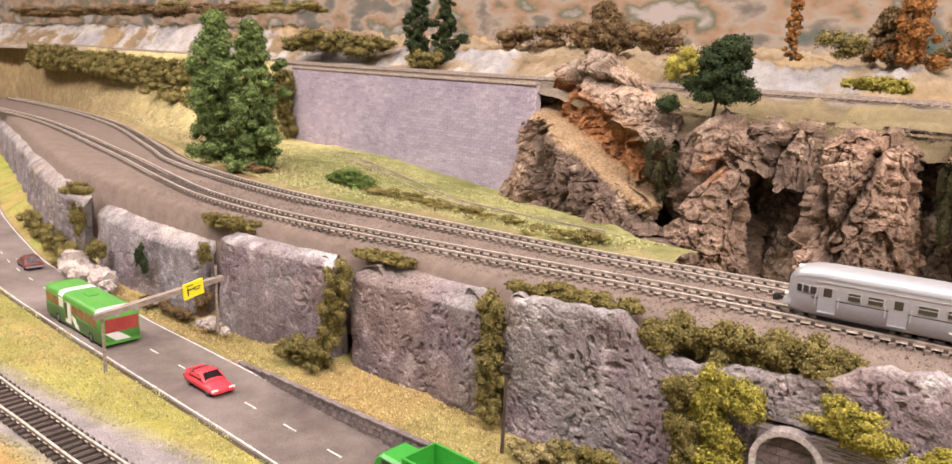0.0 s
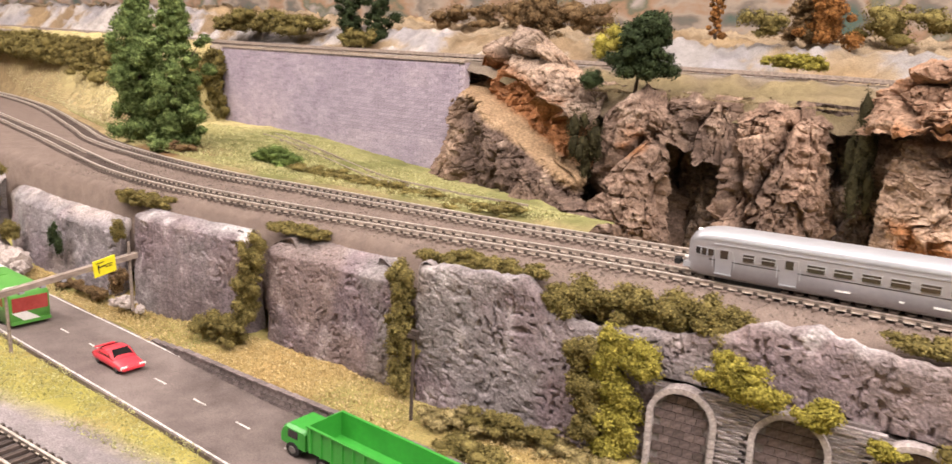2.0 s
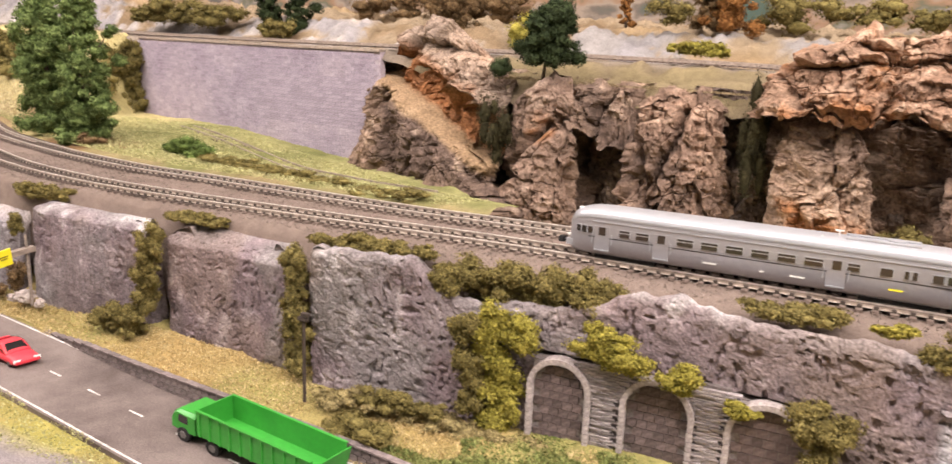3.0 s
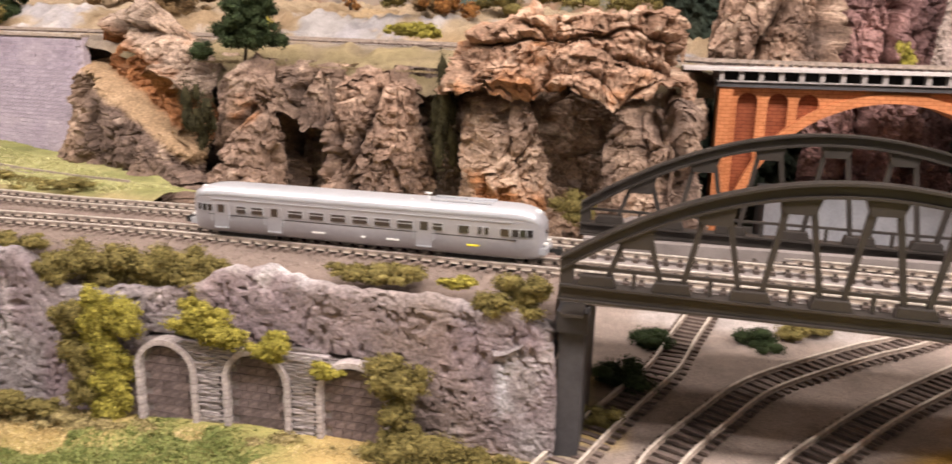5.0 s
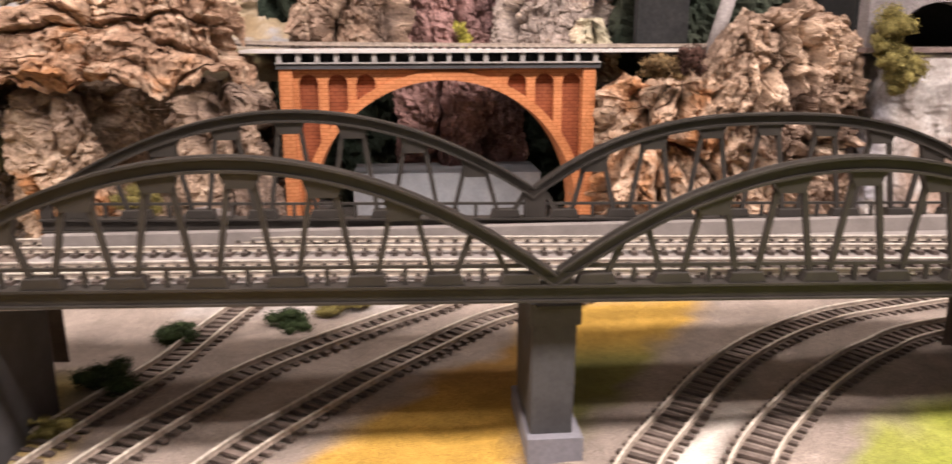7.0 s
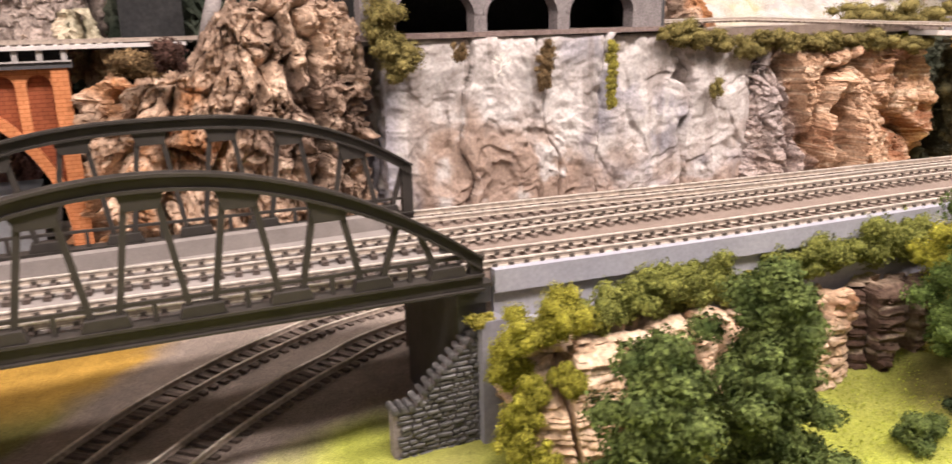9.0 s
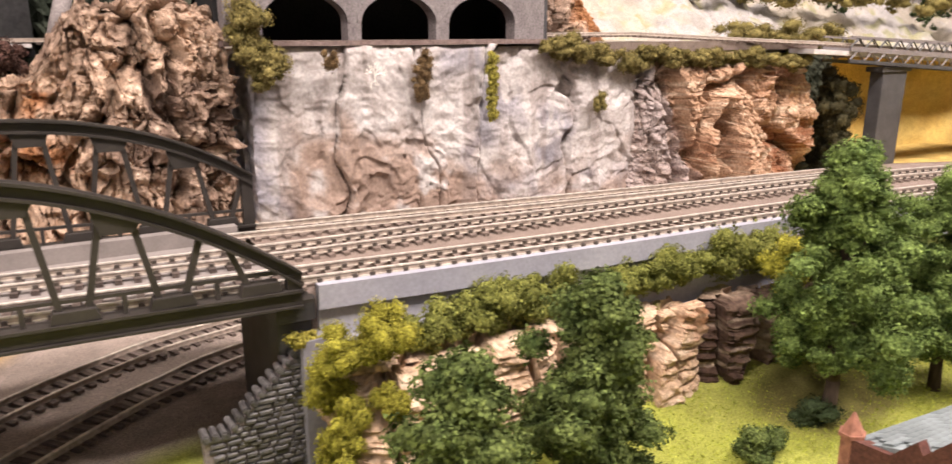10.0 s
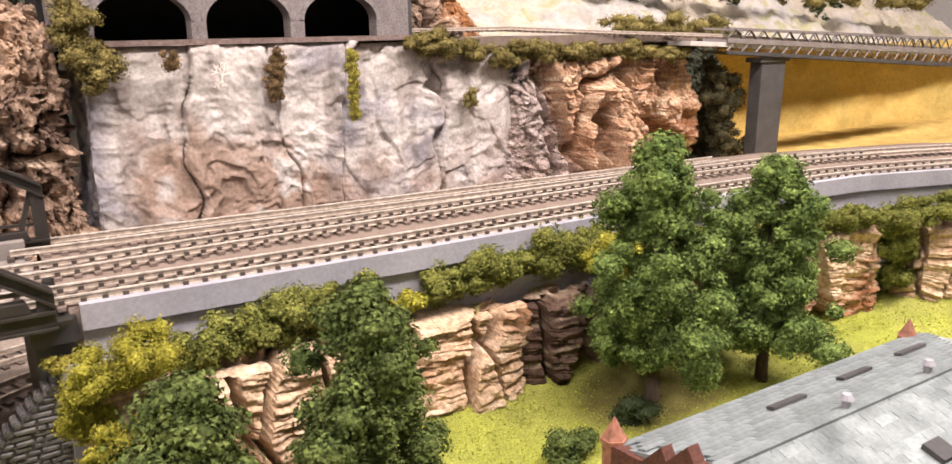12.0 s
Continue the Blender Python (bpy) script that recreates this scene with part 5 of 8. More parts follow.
def foliage(blobs, count, size, seed, core=0.66, many=3.2):
    """Small leaf flakes on and in a set of lumps (x, y, z, rx, ry, rz), with a rough core inside each lump."""
    rng = np.random.default_rng(seed)
    count, size = int(count * many), size * 0.46
    b = np.array(blobs, float)
    area = (b[:, 3] * b[:, 4] + b[:, 3] * b[:, 5] + b[:, 4] * b[:, 5])
    which = rng.choice(len(b), count, p=area / area.sum())
    d = rng.normal(size=(count, 3))
    d /= np.linalg.norm(d, axis=1)[:, None]
    rad = 0.62 + 0.42 * rng.random(count) ** 0.7 + 0.30 * vnoise(d * 2.2 + which[:, None] * 7.3, seed)
    rad += 0.24 * vnoise(d * 5 + which[:, None] * 3.1, seed + 1)
    c = b[which, :3] + d * b[which, 3:] * rad[:, None]
    up = d + rng.normal(size=(count, 3)) * 0.45 + (0, 0, 0.25)
    up /= np.linalg.norm(up, axis=1)[:, None]
    t1 = np.cross(up, rng.normal(size=(count, 3)))
    t1 /= np.linalg.norm(t1, axis=1)[:, None] + 1e-9
    t2 = np.cross(up, t1)
    s = size * (0.6 + 0.9 * rng.random(count))[:, None]
    v = np.stack([c + t1 * s * 1.3 + up * s * 0.3, c - t1 * s * 0.6 + t2 * s * 0.9, c - t1 * s * 0.6 - t2 * s * 0.9 + up * s * 0.2], 1).reshape(-1, 3)
    tri = np.arange(count * 3).reshape(-1, 3)
    verts, quads = [v], []
    base = len(v)
    nu, nv = 8, 6
    th, ph = np.meshgrid(np.linspace(0, 2 * np.pi, nu, endpoint=False), np.linspace(0.12, np.pi - 0.12, nv), indexing="ij")
    unit = np.stack([np.cos(th) * np.sin(ph), np.sin(th) * np.sin(ph), np.cos(ph)], -1).reshape(-1, 3)
    idx = np.arange(nu * nv).reshape(nu, nv)
    q = np.stack([idx, np.roll(idx, -1, 0), np.roll(np.roll(idx, -1, 0), -1, 1), np.roll(idx, -1, 1)], -1)[:, :-1].reshape(-1, 4)
    for row in b:
        k = core * (1 + 0.32 * vnoise(unit * 2.9 + row[:3] * 90, seed))[:, None]
        verts.append(row[:3] + unit * row[3:] * k)
        quads.append(q + base)
        base += len(unit)
    return np.vstack(verts), tri.tolist() + np.vstack(quads).tolist()


def lumps(x, y, z, rx, ry, rz, n, seed, shrink=0.42):
    """Splits one rough ellipsoid into many small overlapping lumps with an uneven outline."""
    rng = np.random.default_rng(seed)
    out = [(x, y, z - rz * 0.1, rx * 0.58, ry * 0.58, rz * 0.58)]
    for _ in range(int(n * 1.7)):
        d = rng.normal(size=3)
        d /= np.linalg.norm(d)
        k = 0.50 + 0.45 * rng.random()
        s = shrink * (0.5 + 0.8 * rng.random())
        out.append((x + d[0] * rx * k, y + d[1] * ry * k, z + d[2] * rz * k, rx * s, ry * s, rz * s))
    return out


PLANT_SEED = [500]


def bush(x, y, z, rx, ry, rz, mat, label, count=900, n=7, size=0.0021, name="bush", group="bushes"):
    PLANT_SEED[0] += 1
    sd = PLANT_SEED[0]
    v, f = foliage(lumps(x, y, z, rx, ry, rz, n, sd), count, size * (0.82 if y < 1.1 else 1.0), sd, many=4.2 if y < 1.1 else 2.2)
    v -= (x, y, z - rz)
    ob = link(name, mesh_of(name, v, f, mat), at=pose(x, y, z - rz))
    return tagged(ob, label, "bush", group)


def row_of_bushes(a, b, n, r, mat, label, count=700, jitter=0.3, size=0.0021, n_lumps=6):
    rng = random.Random(int(1000 * (a[0] + b[1] + 9)))
    for k in range(n):
        t = (k + 0.5) / n
        s = 1 + rng.uniform(-jitter, jitter)
        x, y, z = (a[j] + (b[j] - a[j]) * t + rng.uniform(-0.3, 0.3) * r[j] * 0.5 for j in range(3))
        bush(x, y, z, r[0] * s, r[1] * s, r[2] * s, mat, label, int(count * s), n_lumps, size)


def tree(x, y, z, height, radius, mat, label, trunk=0.25, seed=1, count=7000, size=0.0028, clumps=46, cone=0.35, lean=0.0, category="tree", name="tree", girth=0.05):
    """A tapered trunk with limbs and a crown of many clumps, with gaps."""
    rng = random.Random(seed)
    root = empty(name, (x, y, z))
    tagged(root, label, category, "trees")
    bm = bmesh.new()
    top = Vector((lean * height, 0, height * 0.86))
    pts = [Vector((lean * height * t + 0.01 * height * rng.uniform(-1, 1), 0.01 * height * rng.uniform(-1, 1), top.z * t)) for t in np.linspace(0, 1, 7)]
    pts[0] = Vector((0, 0, -0.003))
    for k in range(6):
        r0, r1 = (height * girth * (1 - 0.85 * t / 6) for t in (k, k + 1))
        add_cyl(bm, pts[k], pts[k + 1], r0 * 0.5, r1 * 0.5, 8)
    part("trunk", bm, M_BARK, root, flat=False)
    blobs = []
    clumps = int(clumps * 1.8)
    for k in range(clumps):
        h = trunk + (1 - trunk) * ((k + 0.5) / clumps)
        rel = (h - trunk) / (1 - trunk)
        prof = math.sqrt(max(0.02, 1 - (2 * rel - 0.75) ** 2 * 0.62)) * (1 - cone * rel)
        if cone < 0.12:
            prof = math.sqrt(max(0.12, 1 - abs(2 * rel - 0.95) ** 3.5))
        a = k * 2.39996 + rng.uniform(-0.4, 0.4)
        lobe = 1 + 0.28 * math.sin(2 * a + 11 * rel + seed) + 0.24 * math.sin(3 * a - 17 * rel)
        d = radius * prof * lobe * rng.uniform(0.25, 1.08)
        s = radius * rng.uniform(0.13, 0.30) * (1 - 0.25 * rel) * (1.5 if radius < 0.041 else 1.2 if cone < 0.14 else 1.0)
        c = Vector((math.cos(a) * d + lean * height * h, math.sin(a) * d, height * h - s * 0.3))
        blobs.append((*c, s * 1.15, s * 1.15, s * 0.85))
        if k % 15 == 0:
            bl = bmesh.new()
            st = pts[min(5, int(h * 5.5))]
            add_cyl(bl, st, c, height * girth * 0.16, height * girth * 0.05, 5)
            part("limb", bl, M_BARK, root, flat=False)
    v, f = foliage(blobs, count, size, seed + 77, core=0.62, many=4.6)
    link("crown", mesh_of("crown", v, f, mat), root)
    return root


build_block_wall()
build_road()
build_low_wall()
build_arches()

OLV = "olive brown foliage bush clinging to the grey cliff"
LIM = "yellow green ivy clump on the cliff face"
# clefts and crest of the grey cliff
for zz in (0.012, 0.034, 0.056, 0.078, 0.094):
    bush(-0.243 + random.uniform(-0.003, 0.003), 0.523, zz, 0.014, 0.012, 0.015, L_OLIVE, OLV, 800)
row_of_bushes((-0.235, 0.542, 0.110), (-0.13, 0.542, 0.114), 6, (0.014, 0.010, 0.0065), L_OLIVE, "low olive moss tuft on the cliff crest", 500)
row_of_bushes((-0.118, 0.537, 0.100), (0.024, 0.541, 0.105), 8, (0.016, 0.014, 0.015), L_OLIVE, "olive brown bush on the cliff crest", 1000)
for xx, zz, r in ((-0.078, 0.070, 0.012), (-0.058, 0.078, 0.014), (-0.034, 0.076, 0.013), (-0.074, 0.045, 0.013), (-0.055, 0.050, 0.015), (-0.048, 0.030, 0.015), (-0.070, 0.020, 0.013), (-0.052, 0.012, 0.014)):
    bush(xx, 0.511, zz, r * 1.15, 0.008, r * 1.12, L_LIME if xx > -0.062 else L_OLIVE, LIM, 1100, 9)
bush(0.034, 0.509, 0.075, 0.026, 0.010, 0.012, L_LIME, LIM, 1500, 11)
bush(0.022, 0.509, 0.086, 0.011, 0.008, 0.010, L_LIME, LIM, 600)
bush(0.079, 0.507, 0.066, 0.015, 0.009, 0.012, L_LIME, LIM, 1000)
bush(0.118, 0.507, 0.054, 0.011, 0.007, 0.007, L_LIME, LIM, 600)
for zz, r in ((0.055, 0.017), (0.035, 0.014), (0.015, 0.013)):
    bush(0.166, 0.510, zz, r * 1.1, 0.010, r * 0.9, L_OLIVE, OLV, 900)
row_of_bushes((0.11, 0.545, 0.114), (0.165, 0.545, 0.113), 3, (0.016, 0.010, 0.006), L_OLIVE, "low olive moss tuft on the cliff crest", 500)
bush(0.197, 0.540, 0.113, 0.014, 0.008, 0.005, L_LIME, LIM, 400)
bush(0.224, 0.529, 0.104, 0.013, 0.009, 0.008, L_OLIVE, OLV, 700)
bush(0.243, 0.532, 0.111, 0.020, 0.012, 0.012, L_OLIVE, OLV, 1200, 9)
row_of_bushes((0.155, 0.500, 0.008), (0.215, 0.500, 0.006), 4, (0.015, 0.012, 0.013), L_OLIVE, "olive bush at the cliff foot", 800)
row_of_bushes((0.215, 0.505, 0.004), (0.25, 0.505, 0.004), 2, (0.015, 0.010, 0.009), L_OLIVE, "olive bush at the cliff foot", 600)
row_of_bushes((-0.20, 0.502, -0.005), (0.15, 0.500, -0.003), 15, (0.015, 0.012, 0.0065), L_DRY, "low dry olive scrub at the cliff foot", 600)
row_of_bushes((-0.165, 0.500, 0.002), (-0.09, 0.500, 0.004), 4, (0.016, 0.011, 0.008), L_OLIVE, "low olive bush at the cliff foot", 600)
row_of_bushes((-0.16, 0.462, -0.004), (-0.11, 0.458, -0.002), 2, (0.018, 0.013, 0.008), L_OLIVE, "low olive bush on the straw bank", 600)
for zz in (0.02, 0.04, 0.06, 0.082):
    bush(-0.437 + 0.012 * (zz - 0.05) / 0.05, 0.540, zz, 0.017, 0.011, 0.015, L_OLIVE, OLV, 900)
row_of_bushes((-0.50, 0.530, -0.002), (-0.44, 0.528, 0.002), 3, (0.02, 0.014, 0.014), L_OLIVE, "olive bush at the cliff foot", 1000)
row_of_bushes((-0.43, 0.568, 0.103), (-0.36, 0.566, 0.104), 4, (0.013, 0.010, 0.006), L_OLIVE, "low olive moss tuft on the cliff crest", 500)
row_of_bushes((-0.69, 0.585, 0.098), (-0.60, 0.582, 0.100), 4, (0.018, 0.012, 0.009), L_OLIVE, OLV, 800)
bush(-0.655, 0.556, 0.066, 0.012, 0.010, 0.012, L_OLIVE, OLV, 600)
bush(-0.655, 0.553, 0.01, 0.016, 0.012, 0.014, L_BROWN, "brown scrub at the cliff foot", 600)
bush(-1.03, 0.625, 0.09, 0.03, 0.02, 0.015, L_OLIVE, OLV, 900)
bush(-1.035, 0.622, 0.05, 0.014, 0.012, 0.03, L_OLIVE, OLV, 800)
bush(-0.80, 0.572, 0.035, 0.012, 0.008, 0.022, L_DARK, "dark moss patch on the cliff", 600)
bush(-0.93, 0.585, 0.02, 0.02, 0.012, 0.014, L_OLIVE, OLV, 800)
row_of_bushes((-1.35, 0.705, -0.01), (-1.0, 0.590, -0.01), 8, (0.03, 0.02, 0.02), L_OLIVE, "olive bush along the road bank", 600)
row_of_bushes((-0.78, 0.556, -0.012), (-0.67, 0.545, -0.010), 4, (0.015, 0.010, 0.007), L_BROWN, "low brown scrub beside the gantry", 500)

# pale rubble at the foot of the cliff
def boulder(x, y, z, r, seed):
    bm = bmesh.new()
    bmesh.ops.create_icosphere(bm, subdivisions=3, radius=1.0)
    p = np.array([v.co[:] for v in bm.verts])
    d1, d2, idn, tilt = cells(p * 1.3 + seed, seed, True)
    k = 1 + 0.35 * (idn - 0.5) + 0.35 * tilt + 0.10 * fbm(p * 4, 3, seed)
    for v, q, f in zip(bm.verts, p, k):
        v.co = Vector((q[0] * r * f, q[1] * r * 0.8 * f, q[2] * r * 0.75 * f))
    ob = part("boulder", bm, M_RUBBLE)
    ob.matrix_basis = pose(x, y, z, 0, 0, seed * 37)
    tagged(ob, "pale grey plaster boulder at the cliff foot", "rock", "boulders at the cliff foot")


M_RUBBLE = material("pale rubble", [(0.30, 0.25, 0.23), (0.52, 0.46, 0.42)], 60, 0.9, bump=0.6, bump_scale=500)
for k, (bx, by, br) in enumerate(((-0.985, 0.580, 0.020), (-0.950, 0.572, 0.024), (-0.905, 0.562, 0.018), (-0.868, 0.556, 0.021), (-0.84, 0.545, 0.013), (-0.925, 0.552, 0.011), (-0.628, 0.541, 0.010), (-0.640, 0.535, 0.006), (-0.60, 0.538, 0.006))):
    boulder(bx, by, -0.012 + 0.35 * br, br, 900 + k)

# hedge and bushes on the left
HDG = "olive brown hedge bush below the upper track"
row_of_bushes((-2.6, 1.37, 0.262), (-1.25, 1.20, 0.212), 34, (0.036, 0.030, 0.026), L_HEDGEROW, HDG, 1300, size=0.003, n_lumps=12)
row_of_bushes((-2.6, 1.39, 0.285), (-1.27, 1.225, 0.240), 30, (0.032, 0.024, 0.020), L_HEDGEROW, HDG, 1000, size=0.003, n_lumps=12)
row_of_bushes((-1.75, 1.23, 0.205), (-1.2, 1.15, 0.165), 9, (0.040, 0.03, 0.020), L_OLIVE, "low olive bush at the hedge foot", 800, size=0.003)
tree(-1.040, 0.885, 0.112, 0.250, 0.040, L_GREEN, "tall dark green tree on the grass level", trunk=0.03, seed=11, count=11000, size=0.0034, cone=0.22, clumps=80)
tree(-0.925, 0.860, 0.108, 0.236, 0.050, L_GREEN, "tall full dark green tree on the grass level", trunk=0.03, seed=12, count=12000, size=0.0034, cone=0.24, clumps=84)
bush(-0.875, 0.83, 0.118, 0.025, 0.02, 0.010, L_BROWN, "brown scrub below the trees", 500)
bush(-0.905, 0.82, 0.120, 0.014, 0.012, 0.010, L_GREEN, "small green bush below the trees", 500)
row_of_bushes((-0.74, 0.86, 0.117), (-0.66, 0.84, 0.116), 3, (0.03, 0.02, 0.013), L_LEAF, "green bush on the grass level", 900)
row_of_bushes((-0.62, 0.82, 0.112), (-0.25, 0.74, 0.112), 11, (0.024, 0.018, 0.007), L_OLIVE, "low olive scrub on the grass level", 450)
for zz in (0.125, 0.15, 0.175, 0.20, 0.225, 0.245):
    bush(-1.243 + random.uniform(-0.006, 0.006), 1.228, zz, 0.028, 0.02, 0.02, L_HEDGEROW, "olive bush covering the wall end", 800, size=0.003)
# hillside behind the upper tracks
row_of_bushes((-1.40, 1.38, 0.328), (-1.05, 1.35, 0.322), 8, (0.045, 0.035, 0.024), L_HEDGEROW, "olive bush on the hillside", 1000, size=0.0036, n_lumps=9)
row_of_bushes((-3.1, 1.62, 0.425), (-1.75, 1.56, 0.425), 12, (0.075, 0.04, 0.018), L_BROWN, "brown scrub on the hillside", 800, size=0.0042)
row_of_bushes((-2.9, 1.68, 0.43), (-1.5, 1.64, 0.43), 9, (0.08, 0.04, 0.020), L_OLIVE, "olive scrub high on the hillside", 700, size=0.0042)
tree(-0.965, 1.35, 0.285, 0.16, 0.033, L_DARK, "slim dark green conifer on the hillside", trunk=0.03, seed=21, count=3500, size=0.0034, cone=0.6, clumps=26)
tree(-0.895, 1.35, 0.287, 0.15, 0.031, L_DARK, "slim dark green conifer on the hillside", trunk=0.03, seed=22, count=3500, size=0.0034, cone=0.6, clumps=26)
row_of_bushes((-0.96, 1.31, 0.295), (-0.89, 1.31, 0.295), 3, (0.03, 0.02, 0.02), L_OLIVE, "olive scrub below the conifers", 600, size=0.0034)
tree(-0.54, 1.36, 0.302, 0.105, 0.040, L_BROWN, "golden brown tree on the hillside", trunk=0.05, seed=23, count=3500, size=0.0034, clumps=26)
tree(-0.232, 1.04, 0.234, 0.100, 0.033, L_DARK, "dark green tree leaning over the brown rock", trunk=0.26, seed=24, count=7000, size=0.003, clumps=60, cone=0.13, lean=0.15)
bush(-0.29, 1.03, 0.248, 0.022, 0.02, 0.018, L_DARK, "dark green bush on the rock edge", 900)
bush(-0.355, 1.29, 0.303, 0.040, 0.03, 0.032, L_LIME, "yellow green bush behind the upper track", 1500, size=0.003, n=9)
bush(-0.125, 1.33, 0.342, 0.036, 0.028, 0.024, L_OLIVE, "olive bush on the hillside", 1000, size=0.0034)
row_of_bushes((-0.10, 1.265, 0.283), (-0.02, 1.265, 0.276), 3, (0.028, 0.02, 0.014), L_LIME, "yellow green bush beside the upper track", 900, size=0.003)
tree(-0.21, 1.36, 0.315, 0.115, 0.014, L_RUST, "slim rust coloured conifer on the hillside", trunk=0.03, seed=25, count=2500, size=0.0034, cone=0.5, clumps=22)
tree(-0.04, 1.37, 0.315, 0.115, 0.034, L_RUST, "rust coloured conifer on the hillside", trunk=0.03, seed=26, count=3000, size=0.0034, cone=0.5, clumps=26)
tree(-0.075, 1.40, 0.318, 0.08, 0.03, L_BROWN, "brown tree on the hillside", trunk=0.05, seed=27, count=2500, size=0.0034, cone=0.4, clumps=22)
row_of_bushes((-0.86, 1.52, 0.355), (-0.45, 1.48, 0.35), 5, (0.06, 0.03, 0.028), L_BROWN, "brown scrub high on the hillside", 600, size=0.004)
row_of_bushes((0.0, 1.46, 0.345), (0.36, 1.42, 0.34), 5, (0.05, 0.03, 0.026), L_OLIVE, "olive scrub high on the hillside", 600, size=0.004)
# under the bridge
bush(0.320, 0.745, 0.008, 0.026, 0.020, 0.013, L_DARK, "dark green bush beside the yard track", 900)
# dark foliage added to stand for the dark of the pier's shadow
bush(0.303, 0.655, 0.008, 0.026, 0.022, 0.014, L_DARK, "dark green bush standing in for the pier's shade below the bridge", 900)
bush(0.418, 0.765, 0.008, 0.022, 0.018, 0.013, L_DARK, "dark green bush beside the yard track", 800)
row_of_bushes((0.44, 0.80, 0.008), (0.49, 0.82, 0.008), 2, (0.022, 0.014, 0.008), L_OLIVE, "low olive scrub beside the yard track", 600)
bush(0.225, 0.97, 0.08, 0.03, 0.02, 0.022, L_OLIVE, "olive bush below the brown rock", 800, size=0.003)
bush(0.29, 0.58, 0.008, 0.018, 0.012, 0.012, L_OLIVE, "olive bush at the pier foot", 500)
# clefts in the rocks
bush(-0.285, 1.005, 0.16, 0.022, 0.014, 0.045, L_DARKBROWN, "dark brown clump in the cleft of the rock", 700, size=0.003)
bush(0.052, 1.022, 0.17, 0.020, 0.014, 0.07, L_DARKBROWN, "dark brown clump in the cleft of the rock", 700, size=0.003)


# ---------- upper level to the east: gallery, tunnel, ledge, hill ----------
M_GALLERY = material("grey gallery wall", [(0.145, 0.125, 0.125), (0.225, 0.20, 0.198)], 60, 0.85, bump=0.3, bump_scale=400)


M_BEAM_BROWN = material("brown grey ledge", [(0.13, 0.09, 0.08), (0.22, 0.165, 0.15)], 50, 0.8, bump=0.2)


def build_gallery():
    root = empty("gallery")
    tagged(root, "grey avalanche gallery with three arched openings painted black inside", "gallery")
    y0, y1, zb, zs, ztop = 0.945, 1.06, 0.243, 0.262, 0.315
    pillars = [(1.035, 1.074), (1.168, 1.184), (1.277, 1.294), (1.386, 1.43)]
    for a, b in pillars:
        part("pillar", box(a, b, y0, y0 + 0.02, zb, zs), M_GALLERY, root, bevel=0.001)
    for (a0, a), (b, b1) in zip(pillars, pillars[1:]):
        w = (b - a) / 2
        xm = (a + b) / 2
        left, right = (a0 + a) / 2 if a0 > 1.05 else a0, (b + b1) / 2 if b1 < 1.42 else b1
        arc = [(xm + w * math.cos(t), zs + 0.030 * math.sin(t)) for t in np.linspace(math.pi, 0, 25)]
        part("arch_wall", prism([(left, zs)] + arc + [(right, zs), (right, ztop), (left, ztop)], y0, y0 + 0.02), M_GALLERY, root)
        part("arch_ring", prism(arc + [(xm + (w + 0.005) * math.cos(t), zs + 0.035 * math.sin(t)) for t in np.linspace(0, math.pi, 25)], y0 - 0.0012, y0 + 0.01), M_GALLERY, root)
    part("ledge", box(1.03, 1.435, y0 - 0.010, y1, 0.2375, zb), M_BEAM_BROWN, root, "brown grey ledge", bevel=0.001)
    # the gallery's inner shade is painted on as near-black walls and roof
    part("inner_wall", box(1.03, 1.435, y1 - 0.01, y1, zb, ztop), M_SHADE_BLACK, root)
    part("roof", box(1.03, 1.435, y0 + 0.02, y1, ztop - 0.01, ztop), M_SHADE_BLACK, root)
    part("end_wall", box(1.03, 1.035, y0 + 0.02, y1, zb, ztop), M_SHADE_BLACK, root)
    part("end_wall", box(1.43, 1.435, y0, y1, zb, ztop), M_PIER, root)


build_gallery()


def build_east_hill():
    xs = np.arange(1.02, 3.6, 0.012)
    nv = 80
    rows, dd = [], []
    for x in xs:
        a = np.interp(x, [0.8, 1.4, 1.45, 1.6, 1.95, 2.05, 3.6], [1.04, 1.04, 0.955, 0.955, 0.965, 1.02, 1.02])
        base = np.interp(x, [0.8, 1.42, 1.6, 2.0, 3.6], [0.236, 0.24, 0.243, 0.232, 0.15])
        for v in np.linspace(0, 1, nv):
            y = a + (1.74 - a) * v
            rows.append((x, y, base + 0.16 * float(smooth(0.10, 0.45, y - a)) - 0.004))
            dd.append(y - a)
    p, d = np.array(rows), np.array(dd)
    n, n2 = fbm(p * 8, 4, 401), fbm(p * 30, 4, 402)
    p[:, 2] += smooth(0.10, 0.2, d) * (0.014 * n + 0.010 * billow(p * 26, 4, 403, 0.6))
    col = blend(np.tile((0.42, 0.36, 0.31), (len(p), 1)), (0.52, 0.46, 0.38), smooth(0.1, 0.15, d))
    col = blend(col, (0.52, 0.485, 0.46), smooth(0.0, 0.5, n) * smooth(0.1, 0.15, d))
    col = blend(col, (0.30, 0.29, 0.12), smooth(0.25, 0.6, n2) * smooth(0.1, 0.15, d) * 0.7)
    me = mesh_of("east_hill", p, grid_faces(len(xs), nv), M_GROUND)
    tint(me, np.clip(col * (0.9 + 0.2 * n2)[:, None], 0.01, 0.8))
    tagged(link("ground_hillside_east", me), "grey and tan plaster hillside behind the upper track", "hillside", kind="structure")


